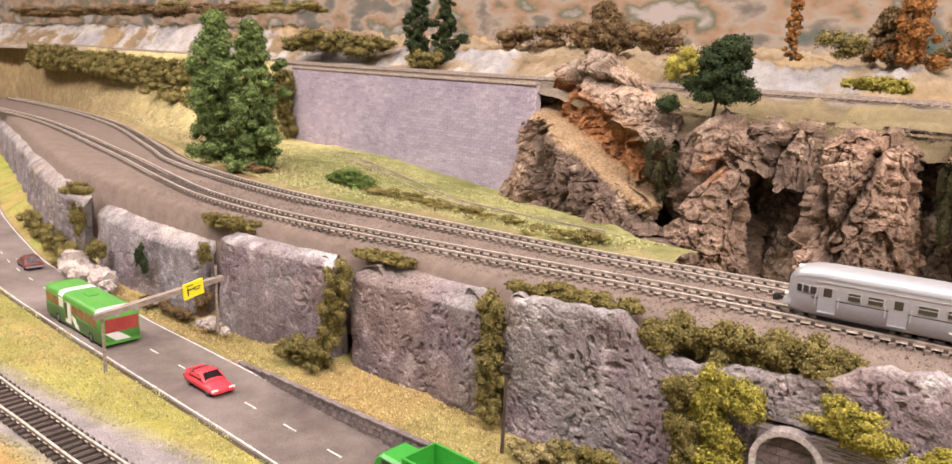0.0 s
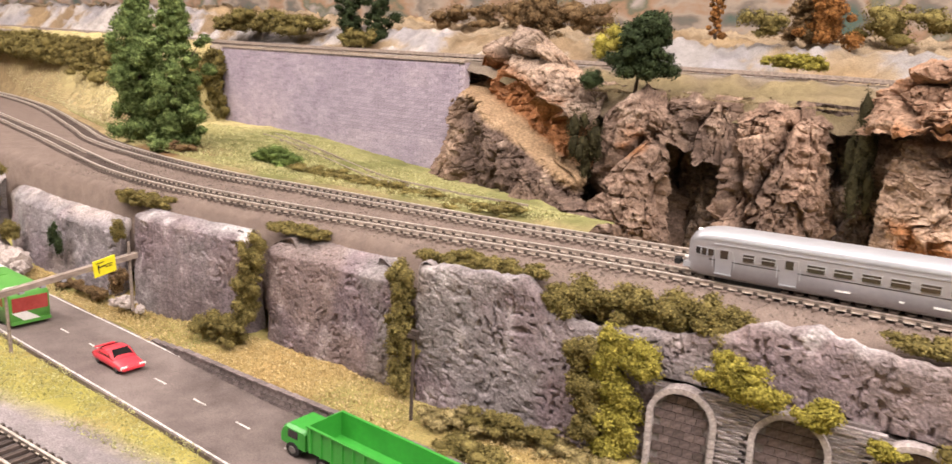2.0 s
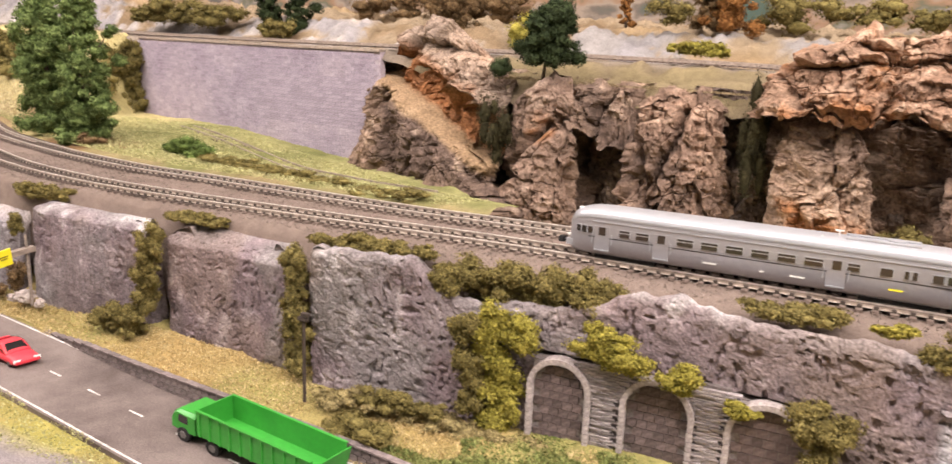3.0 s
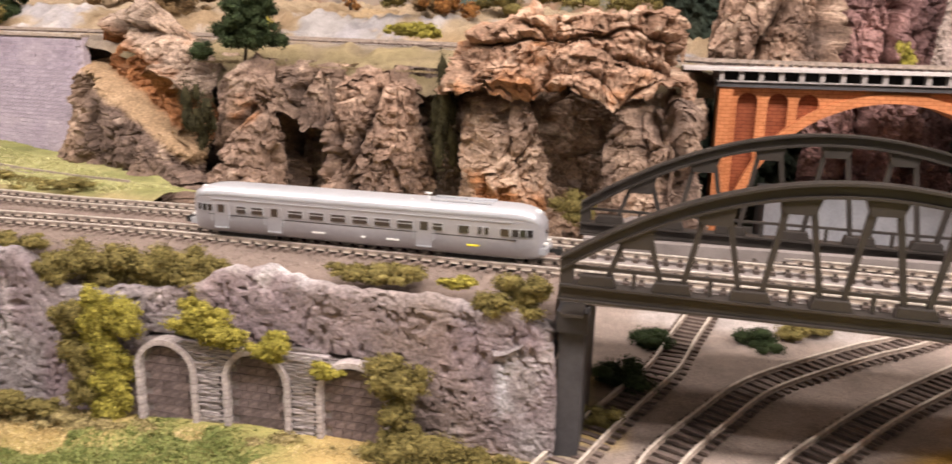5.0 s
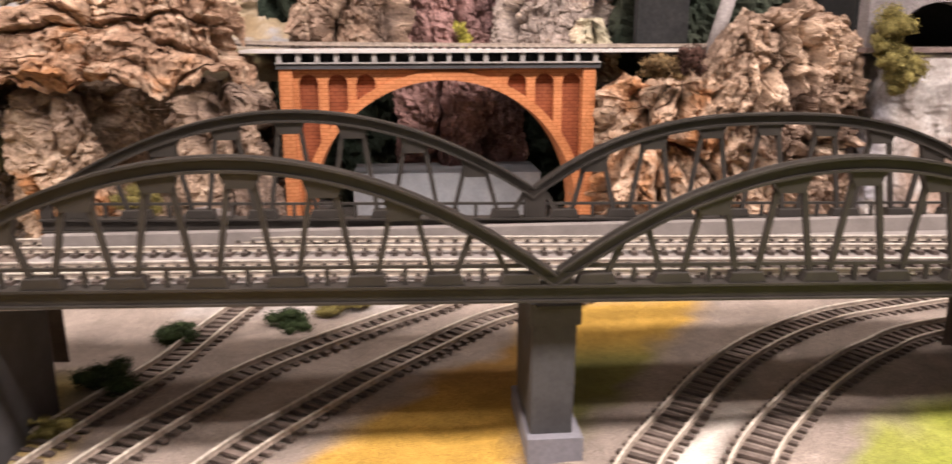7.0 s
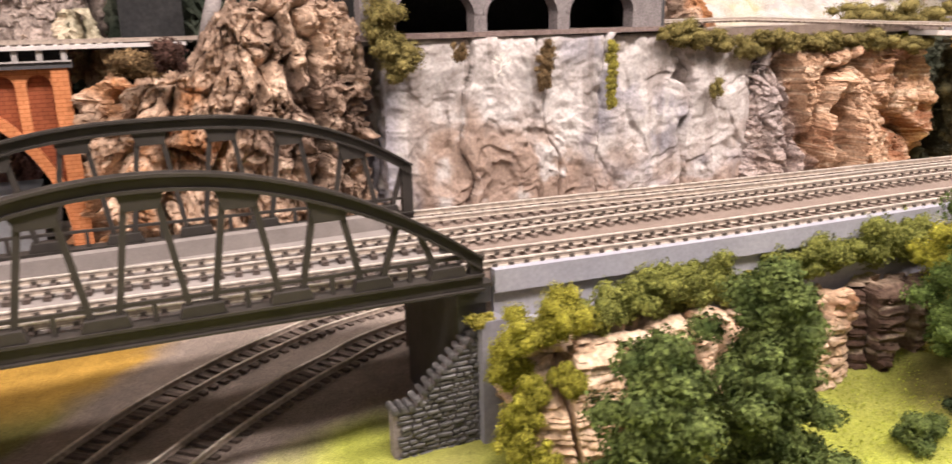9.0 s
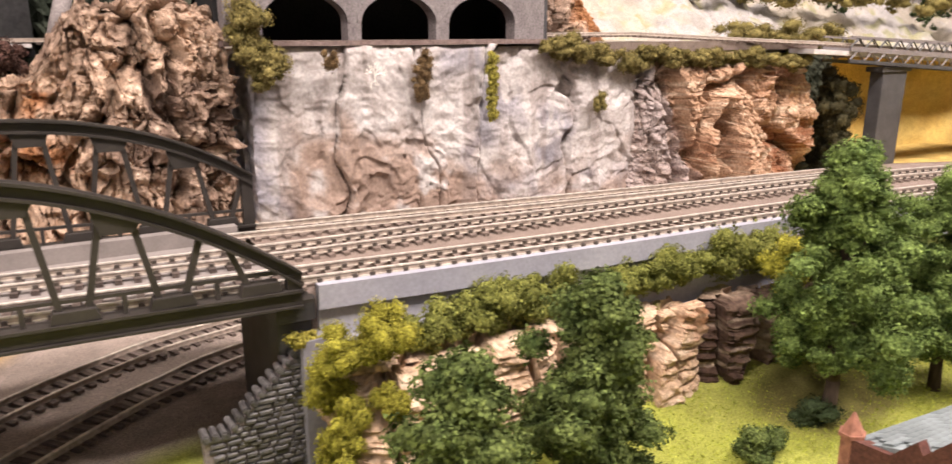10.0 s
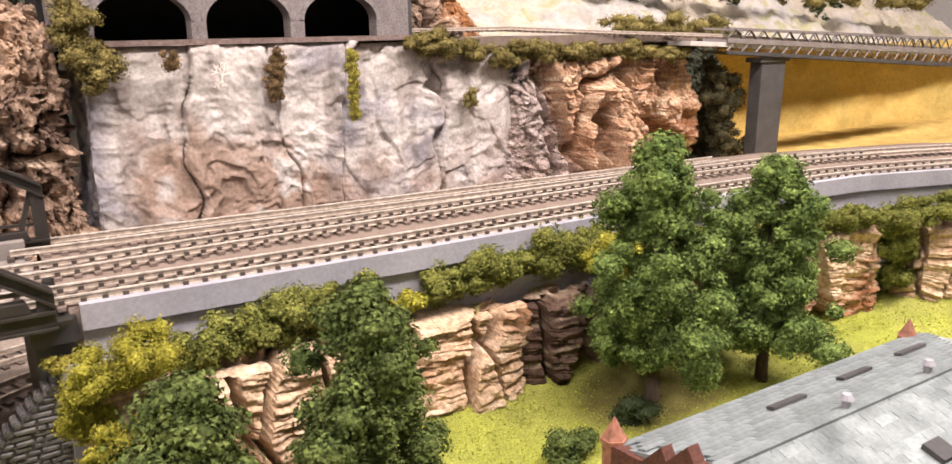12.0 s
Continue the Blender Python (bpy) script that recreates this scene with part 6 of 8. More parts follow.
build_east_hill()
rock_sheet("slope_ochre", [(1.96, 1.16), (2.1, 1.13), (2.6, 1.12), (3.3, 1.05)], -0.06, 0.20, 160, 60, 0.03, lambda p, u, v: 0.008 * fbm(p * 14, 4, 420),
           lambda q, push, u, v: blend(np.tile((0.68, 0.47, 0.145), (len(q), 1)), (0.58, 0.44, 0.15), 0.3 + 0.8 * fbm(q * 9, 4, 421)), M_GROUND, "steep slope covered with ochre yellow scatter", seed=422, category="slope")
rock_sheet("rock_dark", [(1.97, 1.02), (2.05, 1.0), (2.12, 0.99), (2.15, 1.02)], -0.04, 0.215, 100, 90, 0.02, bark_relief(465, 0.02, 0.012), lambda q, push, u, v: blend(np.tile((0.03, 0.04, 0.025), (len(q), 1)), (0.075, 0.075, 0.05), 0.5 + 0.8 * fbm(q * 10, 4, 466)), M_ROCK,
           "dark mossy rock below the bridge end", seed=467)
rock_sheet("rock_brown", [(0.36, 1.16), (0.42, 1.13), (0.50, 1.135), (0.53, 1.16)], 0.20, 0.37, 140, 110, 0.02, bark_relief(431, 0.03, 0.016), bark_paint(432, tan=(0.46, 0.31, 0.22), rusty=0.15), M_ROCK,
           "layered tan rock above the viaduct", seed=433)
rock_sheet("rock_pale", [(0.725, 1.12), (0.74, 1.085), (0.785, 1.08), (0.80, 1.10)], 0.20, 0.278, 90, 60, 0.02, bark_relief(455, 0.02, 0.016), bark_paint(456, tan=(0.58, 0.52, 0.38), grey=(0.42, 0.38, 0.27), rusty=-0.6), M_ROCK,
           "pale greenish rock behind the viaduct", seed=457)
rock_sheet("rock_brown", [(1.432, 1.07), (1.438, 1.005), (1.50, 0.995), (1.56, 1.01), (1.60, 1.06)], 0.235, 0.345, 200, 120, 0.03, bark_relief(481, 0.025, 0.016), bark_paint(482, tan=(0.50, 0.355, 0.26), rusty=0.25), M_ROCK,
           "rusty bark rock beside the gallery end", seed=483, top=[(1.43, 0.35), (1.53, 0.33), (1.60, 0.27)], crest_depth=0.05)
rock_sheet("rock_violet", [(0.50, 1.22), (0.56, 1.18), (0.64, 1.19), (0.70, 1.22)], -0.01, 0.38, 140, 200, 0.02, bark_relief(441, 0.03, 0.018),
           lambda q, push, u, v: blend(np.tile((0.15, 0.09, 0.09), (len(q), 1)), (0.37, 0.22, 0.20), 0.5 + 0.8 * fbm(q * 14, 4, 442)), M_ROCK, "violet brown rock pillar behind the viaduct", seed=443)
rock_sheet("rock_brown", [(0.64, 1.17), (0.70, 1.12), (0.78, 1.12), (0.83, 1.14)], 0.20, 0.37, 140, 110, 0.02, bark_relief(451, 0.03, 0.016), bark_paint(452, tan=(0.40, 0.33, 0.29), rusty=-0.3), M_ROCK,
           "grey tan rock above the viaduct", seed=453)
# the shade behind the viaduct is put into this rock's near-black tint
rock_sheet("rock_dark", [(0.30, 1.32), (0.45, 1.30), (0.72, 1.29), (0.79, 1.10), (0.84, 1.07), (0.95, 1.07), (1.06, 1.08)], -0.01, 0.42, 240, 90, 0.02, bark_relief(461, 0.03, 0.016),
           lambda q, push, u, v: blend(np.tile((0.022, 0.032, 0.022), (len(q), 1)), (0.055, 0.06, 0.042), 0.5 + 0.8 * fbm(q * 10, 4, 462)), M_ROCK, "rock wall behind the viaduct with shade painted in as near-black green", seed=463)
rock_sheet("rock_brown", [(-0.62, 1.14), (-0.45, 1.10), (-0.27, 1.075), (-0.13, 1.075), (0.03, 1.07), (0.15, 1.07), (0.36, 1.07), (0.39, 1.12)], -0.02, 0.245, 700, 150, 0.02, bark_relief(471, 0.03, 0.018),
           bark_paint(472, tan=(0.30, 0.225, 0.175), grey=(0.15, 0.115, 0.095), rusty=-0.2), M_ROCK, "brown rock wall in the clefts behind", seed=473,
           top=[(-0.62, 0.25), (-0.3, 0.240), (-0.12, 0.232), (0.0, 0.230), (0.36, 0.230)])


def rocky_block(name, x0, x1, y0, y1, z0, z1, mat, label, category):
    ob = part(name, box(x0, x1, y0, y1, z0, z1), mat, bevel=0.002)
    return tagged(ob, label, category)


M_SLAB = material("blue grey concrete", [(0.17, 0.18, 0.20), (0.27, 0.28, 0.30)], 20, 0.7, bump=0.15, fine=0.1)
rocky_block("road_slab", 0.455, 0.70, 1.10, 1.19, -0.01, 0.082, M_SLAB, "blue grey concrete slab behind the viaduct", "slab")


def build_portal(x, y, z, w, h, label):
    root = empty("tunnel_portal", (x, y, z))
    tagged(root, label, "tunnel", "tunnel portals")
    arc = [(w * math.cos(t), h - w + w * math.sin(t)) for t in np.linspace(0, math.pi, 17)]
    # solid black plug that paints the darkness of the tunnel
    part("dark_fill", prism([(w, 0)] + arc + [(-w, 0)], 0.0, 0.02), M_SHADE_BLACK, root)
    part("portal_ring", prism([(w + 0.006, 0)] + [(a * (w + 0.006) / w, b + 0.006 * (b > h - w)) for a, b in arc] + [(-w - 0.006, 0), (-w, 0)] + arc[::-1] + [(w, 0)], -0.004, 0.02), M_STONE_DARK, root)


build_portal(0.305, 0.955, 0.0, 0.030, 0.068, "tunnel portal below the brown rock, its mouth filled with painted black")
# black box in place of the shade inside a tunnel
root_t = part("tunnel_mouth", box(0.805, 0.868, 1.045, 1.06, 0.228, 0.36), M_SHADE_BLACK)
tagged(root_t, "black block painted as a tunnel's dark behind the viaduct", "tunnel")
post_bm = bmesh.new()
add_cyl(post_bm, (0.878, 1.0, 0.22), (0.905, 1.01, 0.31), 0.009, 0.008, 10)
tagged(part("grey_log", post_bm, M_STONE, flat=False), "thick grey leaning log beside the tunnel", "log")


# ---------- east truss bridge on the upper line ----------
def build_truss():
    root = empty("truss_bridge")
    tagged(root, "grey lattice girder bridge on the upper line", "bridge")
    A, B = Vector((1.985, 0.90, 0.0)), Vector((2.80, 0.90, 0.0))

    def z_at(t):
        return 0.204 + t * (0.150 - 0.204), 0.245 + t * (0.212 - 0.245)
    for y, up in ((0.895, True), (0.945, True)):
        n = 22
        for lo, hi, nm in ((0.0, 0.13, "bottom_chord"), (0.42, 0.60, "deck_girder"), (0.93, 1.0, "top_chord")):
            bm = bmesh.new()
            vs = []
            for t in (0.0, 1.0):
                zb, zt = z_at(t)
                for yy in (y, y + 0.003):
                    for f in (lo, hi):
                        vs.append(bm.verts.new((A.x + (B.x - A.x) * t, yy, zb + (zt - zb) * f)))
            for f in ((0, 1, 5, 4), (2, 6, 7, 3), (0, 4, 6, 2), (1, 3, 7, 5), (0, 2, 3, 1), (4, 5, 7, 6)):
                bm.faces.new([vs[k] for k in f])
            bmesh.ops.recalc_face_normals(bm, faces=bm.faces)
            part(nm, bm, M_GALLERY if lo else M_PIER, root)
        for k in range(n):
            for f0, f1, m in ((0.1, 0.45, M_GALLERY), (0.58, 0.95, M_STEEL)):
                for d in (0, 1):
                    t0, t1 = (k + 0.5 * d) / n, (k + 0.5 + 0.5 * d) / n
                    za, zb = z_at(t0), z_at(t1)
                    a = Vector((A.x + (B.x - A.x) * t0, y + 0.0015, za[0] + (za[1] - za[0]) * (f0 if d == 0 else f1)))
                    b = Vector((A.x + (B.x - A.x) * t1, y + 0.0015, zb[0] + (zb[1] - zb[0]) * (f1 if d == 0 else f0)))
                    bm = bmesh.new()
                    add_cyl(bm, a, b, 0.0015, 0.0015, 4)
                    part("lattice_bar", bm, m, root)
    bm = bmesh.new()
    vs = [bm.verts.new(c) for c in ((1.90, 0.899, 0.219), (2.8, 0.899, 0.174), (2.8, 0.944, 0.174), (1.90, 0.944, 0.219), (1.90, 0.899, 0.226), (2.8, 0.899, 0.181), (2.8, 0.944, 0.181), (1.90, 0.944, 0.226))]
    for f in ((3, 2, 1, 0), (4, 5, 6, 7), (0, 1, 5, 4), (1, 2, 6, 5), (2, 3, 7, 6), (3, 0, 4, 7)):
        bm.faces.new([vs[k] for k in f])
    part("deck", bm, M_VIADUCT_DECK, root)
    pier = empty("bridge_pier", (2.122, 0.915, -0.03))
    tagged(pier, "dark grey tall pier below the lattice bridge", "pier", "bridge piers")
    part("shaft", prism([(-0.036, -0.03), (0.026, -0.03), (0.034, 0.216), (-0.032, 0.216)], -0.012, 0.012), M_PIER, pier, bevel=0.001)
    part("cap", prism([(-0.040, 0.216), (0.042, 0.216), (0.042, 0.224), (-0.040, 0.224)], -0.015, 0.016), M_PIER, pier, bevel=0.001)


build_truss()
build_track([(1.43, 0.985), (1.6, 0.975), (1.8, 0.955), (1.96, 0.92), (2.3, 0.92), (2.8, 0.92)], 0, "upper track leading to the lattice bridge", True,
            z_of=lambda x: float(np.interp(x, [1.43, 1.6, 1.96, 2.8], [0.246, 0.247, 0.231, 0.186])), chairs=False)
part("upper_ledge", box(1.43, 1.97, 0.945, 1.03, 0.225, 0.238), M_BED)["kind"] = "structure"


# ---------- stepped stone wall beside the east pier ----------
def build_wing_wall():
    root = empty("wing_wall", (0.0, 0.016, -0.002))
    tagged(root, "dark dry-stone wing wall with a stepped sloping coping", "stone wall")
    part("wall_core", prism([(0.910, -0.01), (0.976, -0.01), (0.976, 0.080), (0.970, 0.080), (0.923, 0.034), (0.910, 0.034)], 0.508, 0.516), M_STONE_DARK, root)
    meshes = []
    rng = random.Random(5)
    for k in range(4):
        w = 0.0020 + 0.0010 * k
        bm = box(-w, w, -0.0014, 0.002, -0.0014, 0.0014)
        bmesh.ops.bevel(bm, geom=list(bm.edges), offset=0.0006, segments=1, affect="EDGES")
        me = bpy.data.meshes.new("stone")
        bm.to_mesh(me)
        bm.free()
        me.materials.append(M_DRYSTONE)
        meshes.append((w, me))
    z = 0.0
    count = 0
    while z < 0.078:
        x = 0.911 if z < 0.034 else 0.911 + 0.012 + (z - 0.034) * 1.02
        x += rng.uniform(0, 0.004)
        while x < 0.972:
            w, me = meshes[rng.randrange(4)]
            link("stone", me, root, at=pose(x + w, 0.5072 + rng.uniform(-0.0009, 0.0009), z, rng.uniform(-8, 8), rng.uniform(-4, 4), rng.uniform(-6, 6)))
            x += 2 * w + 0.0008
            count += 1
        z += 0.0034
    cap = bpy.data.meshes.new("coping_stone")
    bm = bmesh.new()
    add_box(bm, -0.0019, 0.0019, -0.0068, 0.0062, -0.0024, 0.0026)
    bmesh.ops.bevel(bm, geom=list(bm.edges), offset=0.0009, segments=2, affect="EDGES")
    bm.to_mesh(cap)
    bm.free()
    cap.materials.append(M_DRYSTONE)
    for k in range(13):
        t = k / 12
        link("coping_stone", cap, root, at=pose(0.922 + 0.049 * t, 0.512, 0.036 + 0.046 * t, rng.uniform(-8, 8), -41, rng.uniform(-6, 6)))
    for k in range(3):
        link("coping_stone", cap, root, at=pose(0.911 + 0.005 * k, 0.512, 0.036, 0, rng.uniform(-6, 6), 0))
    bush(0.968, 0.520, 0.083, 0.009, 0.006, 0.006, L_LIME, "small yellow green moss on the wing wall", 300)


M_DRYSTONE = material("dark dry stone", [(0.03, 0.028, 0.028), (0.115, 0.108, 0.106)], 160, 0.5, bump=0.5, bump_scale=700, vary=0.35, spec=0.5)
build_wing_wall()


# ---------- tan bark cliffs in the east foreground ----------
def layered_relief(seed):
    """Upright columns with dark clefts and many thin level layers."""
    def relief(p, u, v):
        w = p + 0.006 * np.stack([fbm(p * 22, 2, seed + k) for k in (50, 53, 56)], 1)
        d1, d2, idn, tilt = cells(w * np.array((26, 26, 7)), seed, True)
        a = 0.017 * (idn - 0.5) + 0.005 * tilt - 0.030 * smooth(0.08, 0.0, d2 - d1)
        lay = np.stack([w[:, 0] * 26, w[:, 1] * 26, p[:, 2] * 330 + 4 * vnoise(w * 24, seed + 60)], 1)
        a = a + 0.0030 * vnoise(lay, seed + 61) + 0.0016 * vnoise(lay * 2.3, seed + 62)
        e1, e2, jd = cells(w * np.array((70, 70, 190)), seed + 70)
        a = a + 0.0020 * (jd - 0.5)
        return a + 0.0012 * fbm(p * 190, 2, seed + 63) - 0.008 * smooth(0.03, 0.0, np.minimum(u, 1 - u))
    return relief


def layered_paint(seed, light=(0.58, 0.415, 0.28), deep=(0.30, 0.135, 0.065), edge=(0.68, 0.53, 0.39)):
    def paint(q, push, u, v):
        n = fbm(q * 12, 4, seed)
        lay = vnoise(np.stack([q[:, 0] * 18, q[:, 1] * 18, q[:, 2] * 420], 1), seed + 1)
        c = blend(np.tile(light, (len(q), 1)), deep, smooth(0.0, 0.7, n + 0.45 * lay))
        c = blend(c, edge, smooth(0.0, 0.7, lay - 0.3 * n))
        c = blend(c, (0.60, 0.46, 0.33), smooth(0.89, 0.93, v) * 0.6)
        return blend(c, (0.36, 0.37, 0.07), smooth(0.945, 0.965, v + 0.02 * n))
    return paint


def rust_relief(p, u, v):
    cleft = smooth(0.030, 0.012, np.abs(p[:, 0] - 1.735 - 0.15 * (p[:, 2] - 0.1))) * smooth(0.17, 0.09, p[:, 2])
    return bark_relief(201, 0.034, 0.016, (11, 11, 4))(p, u, v) + 0.0022 * vnoise(np.stack([p[:, 0] * 14, p[:, 1] * 14, p[:, 2] * 210], 1), 205) - 0.085 * cleft - 0.03 * smooth(0.014, 0.004, np.abs(p[:, 0] - 1.665 + 0.25 * (p[:, 2] - 0.1)))


def rust_paint(q, push, u, v):
    c = layered_paint(202, (0.46, 0.295, 0.19), (0.26, 0.115, 0.06))(q, push, u, v)
    n = fbm(q * 20, 3, 208)
    slab = smooth(1.675, 1.655, q[:, 0] + 0.012 * n + 0.35 * (q[:, 2] - 0.1))
    return blend(c, (0.37, 0.325, 0.32), slab * (0.8 + 0.2 * n))


rock_sheet("rock_brown", [(1.575, 0.99), (1.595, 0.935), (1.68, 0.91), (1.78, 0.905), (1.88, 0.93), (1.97, 0.94), (2.02, 0.99), (2.03, 1.08)], -0.01, 0.224, 320, 200, 0.03, rust_relief,
           rust_paint, M_ROCK, "rusty layered bark rock", seed=203, crest_depth=0.05)
TANC = "tan layered bark cliff below the bushes"
rock_sheet("rock_tan", [(0.972, 0.52), (0.985, 0.478), (1.03, 0.468), (1.08, 0.474), (1.12, 0.472), (1.145, 0.50)], -0.015, 0.078, 220, 110, 0.006, layered_relief(501), layered_paint(502), M_ROCK, TANC, seed=503, crest_depth=0.05)
rock_sheet("rock_tan", [(1.135, 0.51), (1.155, 0.488), (1.20, 0.482), (1.245, 0.484), (1.252, 0.51)], -0.015, 0.070, 180, 110, 0.004, layered_relief(511), layered_paint(512), M_ROCK, TANC, seed=513, crest_depth=0.05)
rock_sheet("rock_tan", [(1.245, 0.51), (1.256, 0.488), (1.29, 0.482), (1.34, 0.486), (1.45, 0.470), (1.52, 0.468)], -0.015, 0.068, 220, 110, 0.004, layered_relief(521),
           layered_paint(522, (0.20, 0.135, 0.10), (0.07, 0.042, 0.03), (0.46, 0.36, 0.27)), M_ROCK, "dark brown layered bark cliff below the bushes", seed=523, crest_depth=0.05)
rock_sheet("rock_tan", [(1.50, 0.50), (1.53, 0.452), (1.58, 0.436), (1.62, 0.430), (1.635, 0.45)], -0.015, 0.080, 180, 110, 0.004, layered_relief(531), layered_paint(532), M_ROCK, TANC, seed=533, crest_depth=0.05)
rock_sheet("rock_tan", [(1.66, 0.46), (1.69, 0.41), (1.78, 0.36), (1.9, 0.28)], -0.015, 0.070, 180, 110, 0.004, layered_relief(541), layered_paint(542), M_ROCK, TANC, seed=543, crest_depth=0.05)
HED = "olive green hedge bush above the tan cliff"
row_of_bushes((1.02, 0.494, 0.083), (1.14, 0.500, 0.088), 6, (0.018, 0.014, 0.015), L_HEDGE, HED, 1500, n_lumps=9)
row_of_bushes((1.185, 0.504, 0.086), (1.33, 0.502, 0.091), 9, (0.020, 0.015, 0.0165), L_HEDGE, HED, 1500, n_lumps=9)
row_of_bushes((1.145, 0.505, 0.078), (1.165, 0.502, 0.074), 2, (0.012, 0.010, 0.008), L_YELLOW, "yellow moss tuft on the cliff edge", 500)
row_of_bushes((1.31, 0.480, 0.09), (1.345, 0.478, 0.085), 2, (0.018, 0.014, 0.018), L_YELLOW, "yellow green bush above the tan cliff", 900)
row_of_bushes((1.34, 0.482, 0.05), (1.34, 0.478, 0.0), 3, (0.016, 0.012, 0.018), L_LIME, "yellow green creeper on the cliff", 700)
row_of_bushes((1.37, 0.488, 0.082), (1.80, 0.385, 0.082), 14, (0.024, 0.018, 0.014), L_HEDGE, HED, 1300)
row_of_bushes((1.645, 0.44, 0.08), (1.66, 0.43, 0.01), 4, (0.026, 0.018, 0.022), L_HEDGE, HED, 1000)
for xx, yy, zz, r in ((0.982, 0.487, 0.085, 0.017), (1.003, 0.482, 0.090, 0.019), (0.972, 0.490, 0.065, 0.014), (0.978, 0.480, 0.045, 0.014), (0.972, 0.482, 0.022, 0.016), (0.985, 0.474, 0.005, 0.016), (1.0, 0.472, 0.055, 0.011)):
    bush(xx, yy, zz, r, r * 0.8, r, L_GOLD, "golden yellow foliage clump at the cliff edge", 2400, size=0.0014, n=10)
tree(0.996, 0.385, -0.012, 0.126, 0.036, L_LEAFDARK, "bushy dark green tree in front of the cliff", trunk=0.02, seed=31, count=9000, size=0.0024, clumps=50, cone=0.45)
tree(1.092, 0.410, -0.012, 0.142, 0.050, L_LEAFDARK, "bushy dark green tree in front of the cliff", trunk=0.02, seed=32, count=11000, size=0.0024, clumps=60, cone=0.55)
tree(1.309, 0.422, -0.012, 0.190, 0.050, L_LEAF, "leafy green tree with a dark trunk on the lawn", trunk=0.20, seed=33, count=15000, size=0.0021, clumps=62, cone=0.42, girth=0.06)
tree(1.412, 0.406, -0.012, 0.170, 0.046, L_LEAF, "leafy green tree with a dark trunk on the lawn", trunk=0.20, seed=34, count=13000, size=0.0021, clumps=58, cone=0.38, girth=0.06)
bush(1.217, 0.404, -0.002, 0.020, 0.015, 0.014, L_LEAFDARK, "small dark green bush on the lawn", 800)
bush(1.49, 0.42, 0.0, 0.02, 0.016, 0.016, L_LEAF, "small green bush on the lawn", 700)
bush(1.300, 0.424, -0.004, 0.026, 0.018, 0.012, L_DARK, "dark scrub at the tree foot", 600)
# moss on the pale cliff and its crest
row_of_bushes((1.045, 0.93, 0.275), (1.065, 0.925, 0.20), 5, (0.022, 0.016, 0.018), L_OLIVE, "olive moss hanging over the rock", 700, size=0.003)
for zz in np.arange(0.154, 0.230, 0.0085):
    bush(1.338 + random.uniform(-0.002, 0.002), 0.917, zz, 0.0085 - 0.02 * abs(zz - 0.205), 0.005, 0.0075, L_LIME, "yellow green moss strip on the pale cliff", 260)
bush(1.50, 0.917, 0.16, 0.013, 0.008, 0.016, L_OLIVE, "olive moss on the pale cliff", 350)
for zz, rr in ((0.222, 0.011), (0.210, 0.014), (0.197, 0.012), (0.184, 0.008)):
    bush(1.245 + random.uniform(-0.002, 0.002), 0.917, zz, rr, 0.006, 0.010, L_BROWN, "dry brown plant on the pale cliff", 350)
bush(1.135, 0.917, 0.222, 0.011, 0.006, 0.013, L_BROWN, "dry brown plant on the pale cliff", 300)
def build_dry_plant(x, y, z, r):
    """A flat spray of thin white twigs."""
    rng = random.Random(77)
    bm = bmesh.new()

    def twig(p, a, length, depth):
        q = p + Vector((math.cos(a) * length, -0.1 * length, math.sin(a) * length))
        add_cyl(bm, p, q, 0.0004 + 0.0002 * depth, 0.0003 + 0.0002 * depth, 5)
        if depth:
            for da in (-0.7, 0.1, 0.75):
                twig(q, a + da + rng.uniform(-0.2, 0.2), length * rng.uniform(0.45, 1.0), depth - 1)
    for a in (0.3, 1.2, 1.9, 2.6, 4.6):
        twig(Vector((0, 0, 0)), a, r, 2)
    ob = part("dry_plant", bm, M_WHITETWIG)
    ob.matrix_basis = pose(x, y, z)
    tagged(ob, "white dried branching plant on the pale cliff", "plant")


M_WHITETWIG = material("white dried twig", [(0.62, 0.58, 0.52), (0.78, 0.74, 0.68)], 200, 0.8, bump=0.2)
build_dry_plant(1.187, 0.918, 0.206, 0.0058)
row_of_bushes((1.42, 0.93, 0.236), (1.53, 0.93, 0.222), 6, (0.020, 0.014, 0.013), L_OLIVE, "olive moss on the cliff crest", 600, size=0.0028)
row_of_bushes((1.58, 0.925, 0.222), (1.92, 0.93, 0.205), 12, (0.026, 0.018, 0.014), L_OLIVE, "olive moss on the cliff crest", 600, size=0.0028)
row_of_bushes((2.035, 0.95, 0.18), (2.055, 0.935, 0.02), 9, (0.040, 0.02, 0.026), L_DARKBROWN, "dark olive brown bush below the bridge end", 700, size=0.0032)
row_of_bushes((1.9, 1.06, 0.25), (2.2, 1.06, 0.235), 6, (0.045, 0.03, 0.022), L_OLIVE, "olive bush behind the upper track", 700, size=0.0034)
row_of_bushes((1.5, 1.3, 0.35), (3.2, 1.2, 0.31), 14, (0.07, 0.04, 0.03), L_OLIVE, "olive bush on the east hillside", 500, size=0.004)
row_of_bushes((2.1, 1.08, 0.03), (2.3, 1.05, 0.02), 3, (0.04, 0.03, 0.02), L_OLIVE, "olive bush at the slope foot", 600, size=0.0035)
bush(0.60, 1.12, 0.258, 0.012, 0.01, 0.02, L_LIME, "yellow green plant behind the viaduct", 500, size=0.003)
bush(0.815, 0.955, 0.222, 0.028, 0.02, 0.016, L_BROWN, "dark brown scrub beside the viaduct", 700, size=0.003)
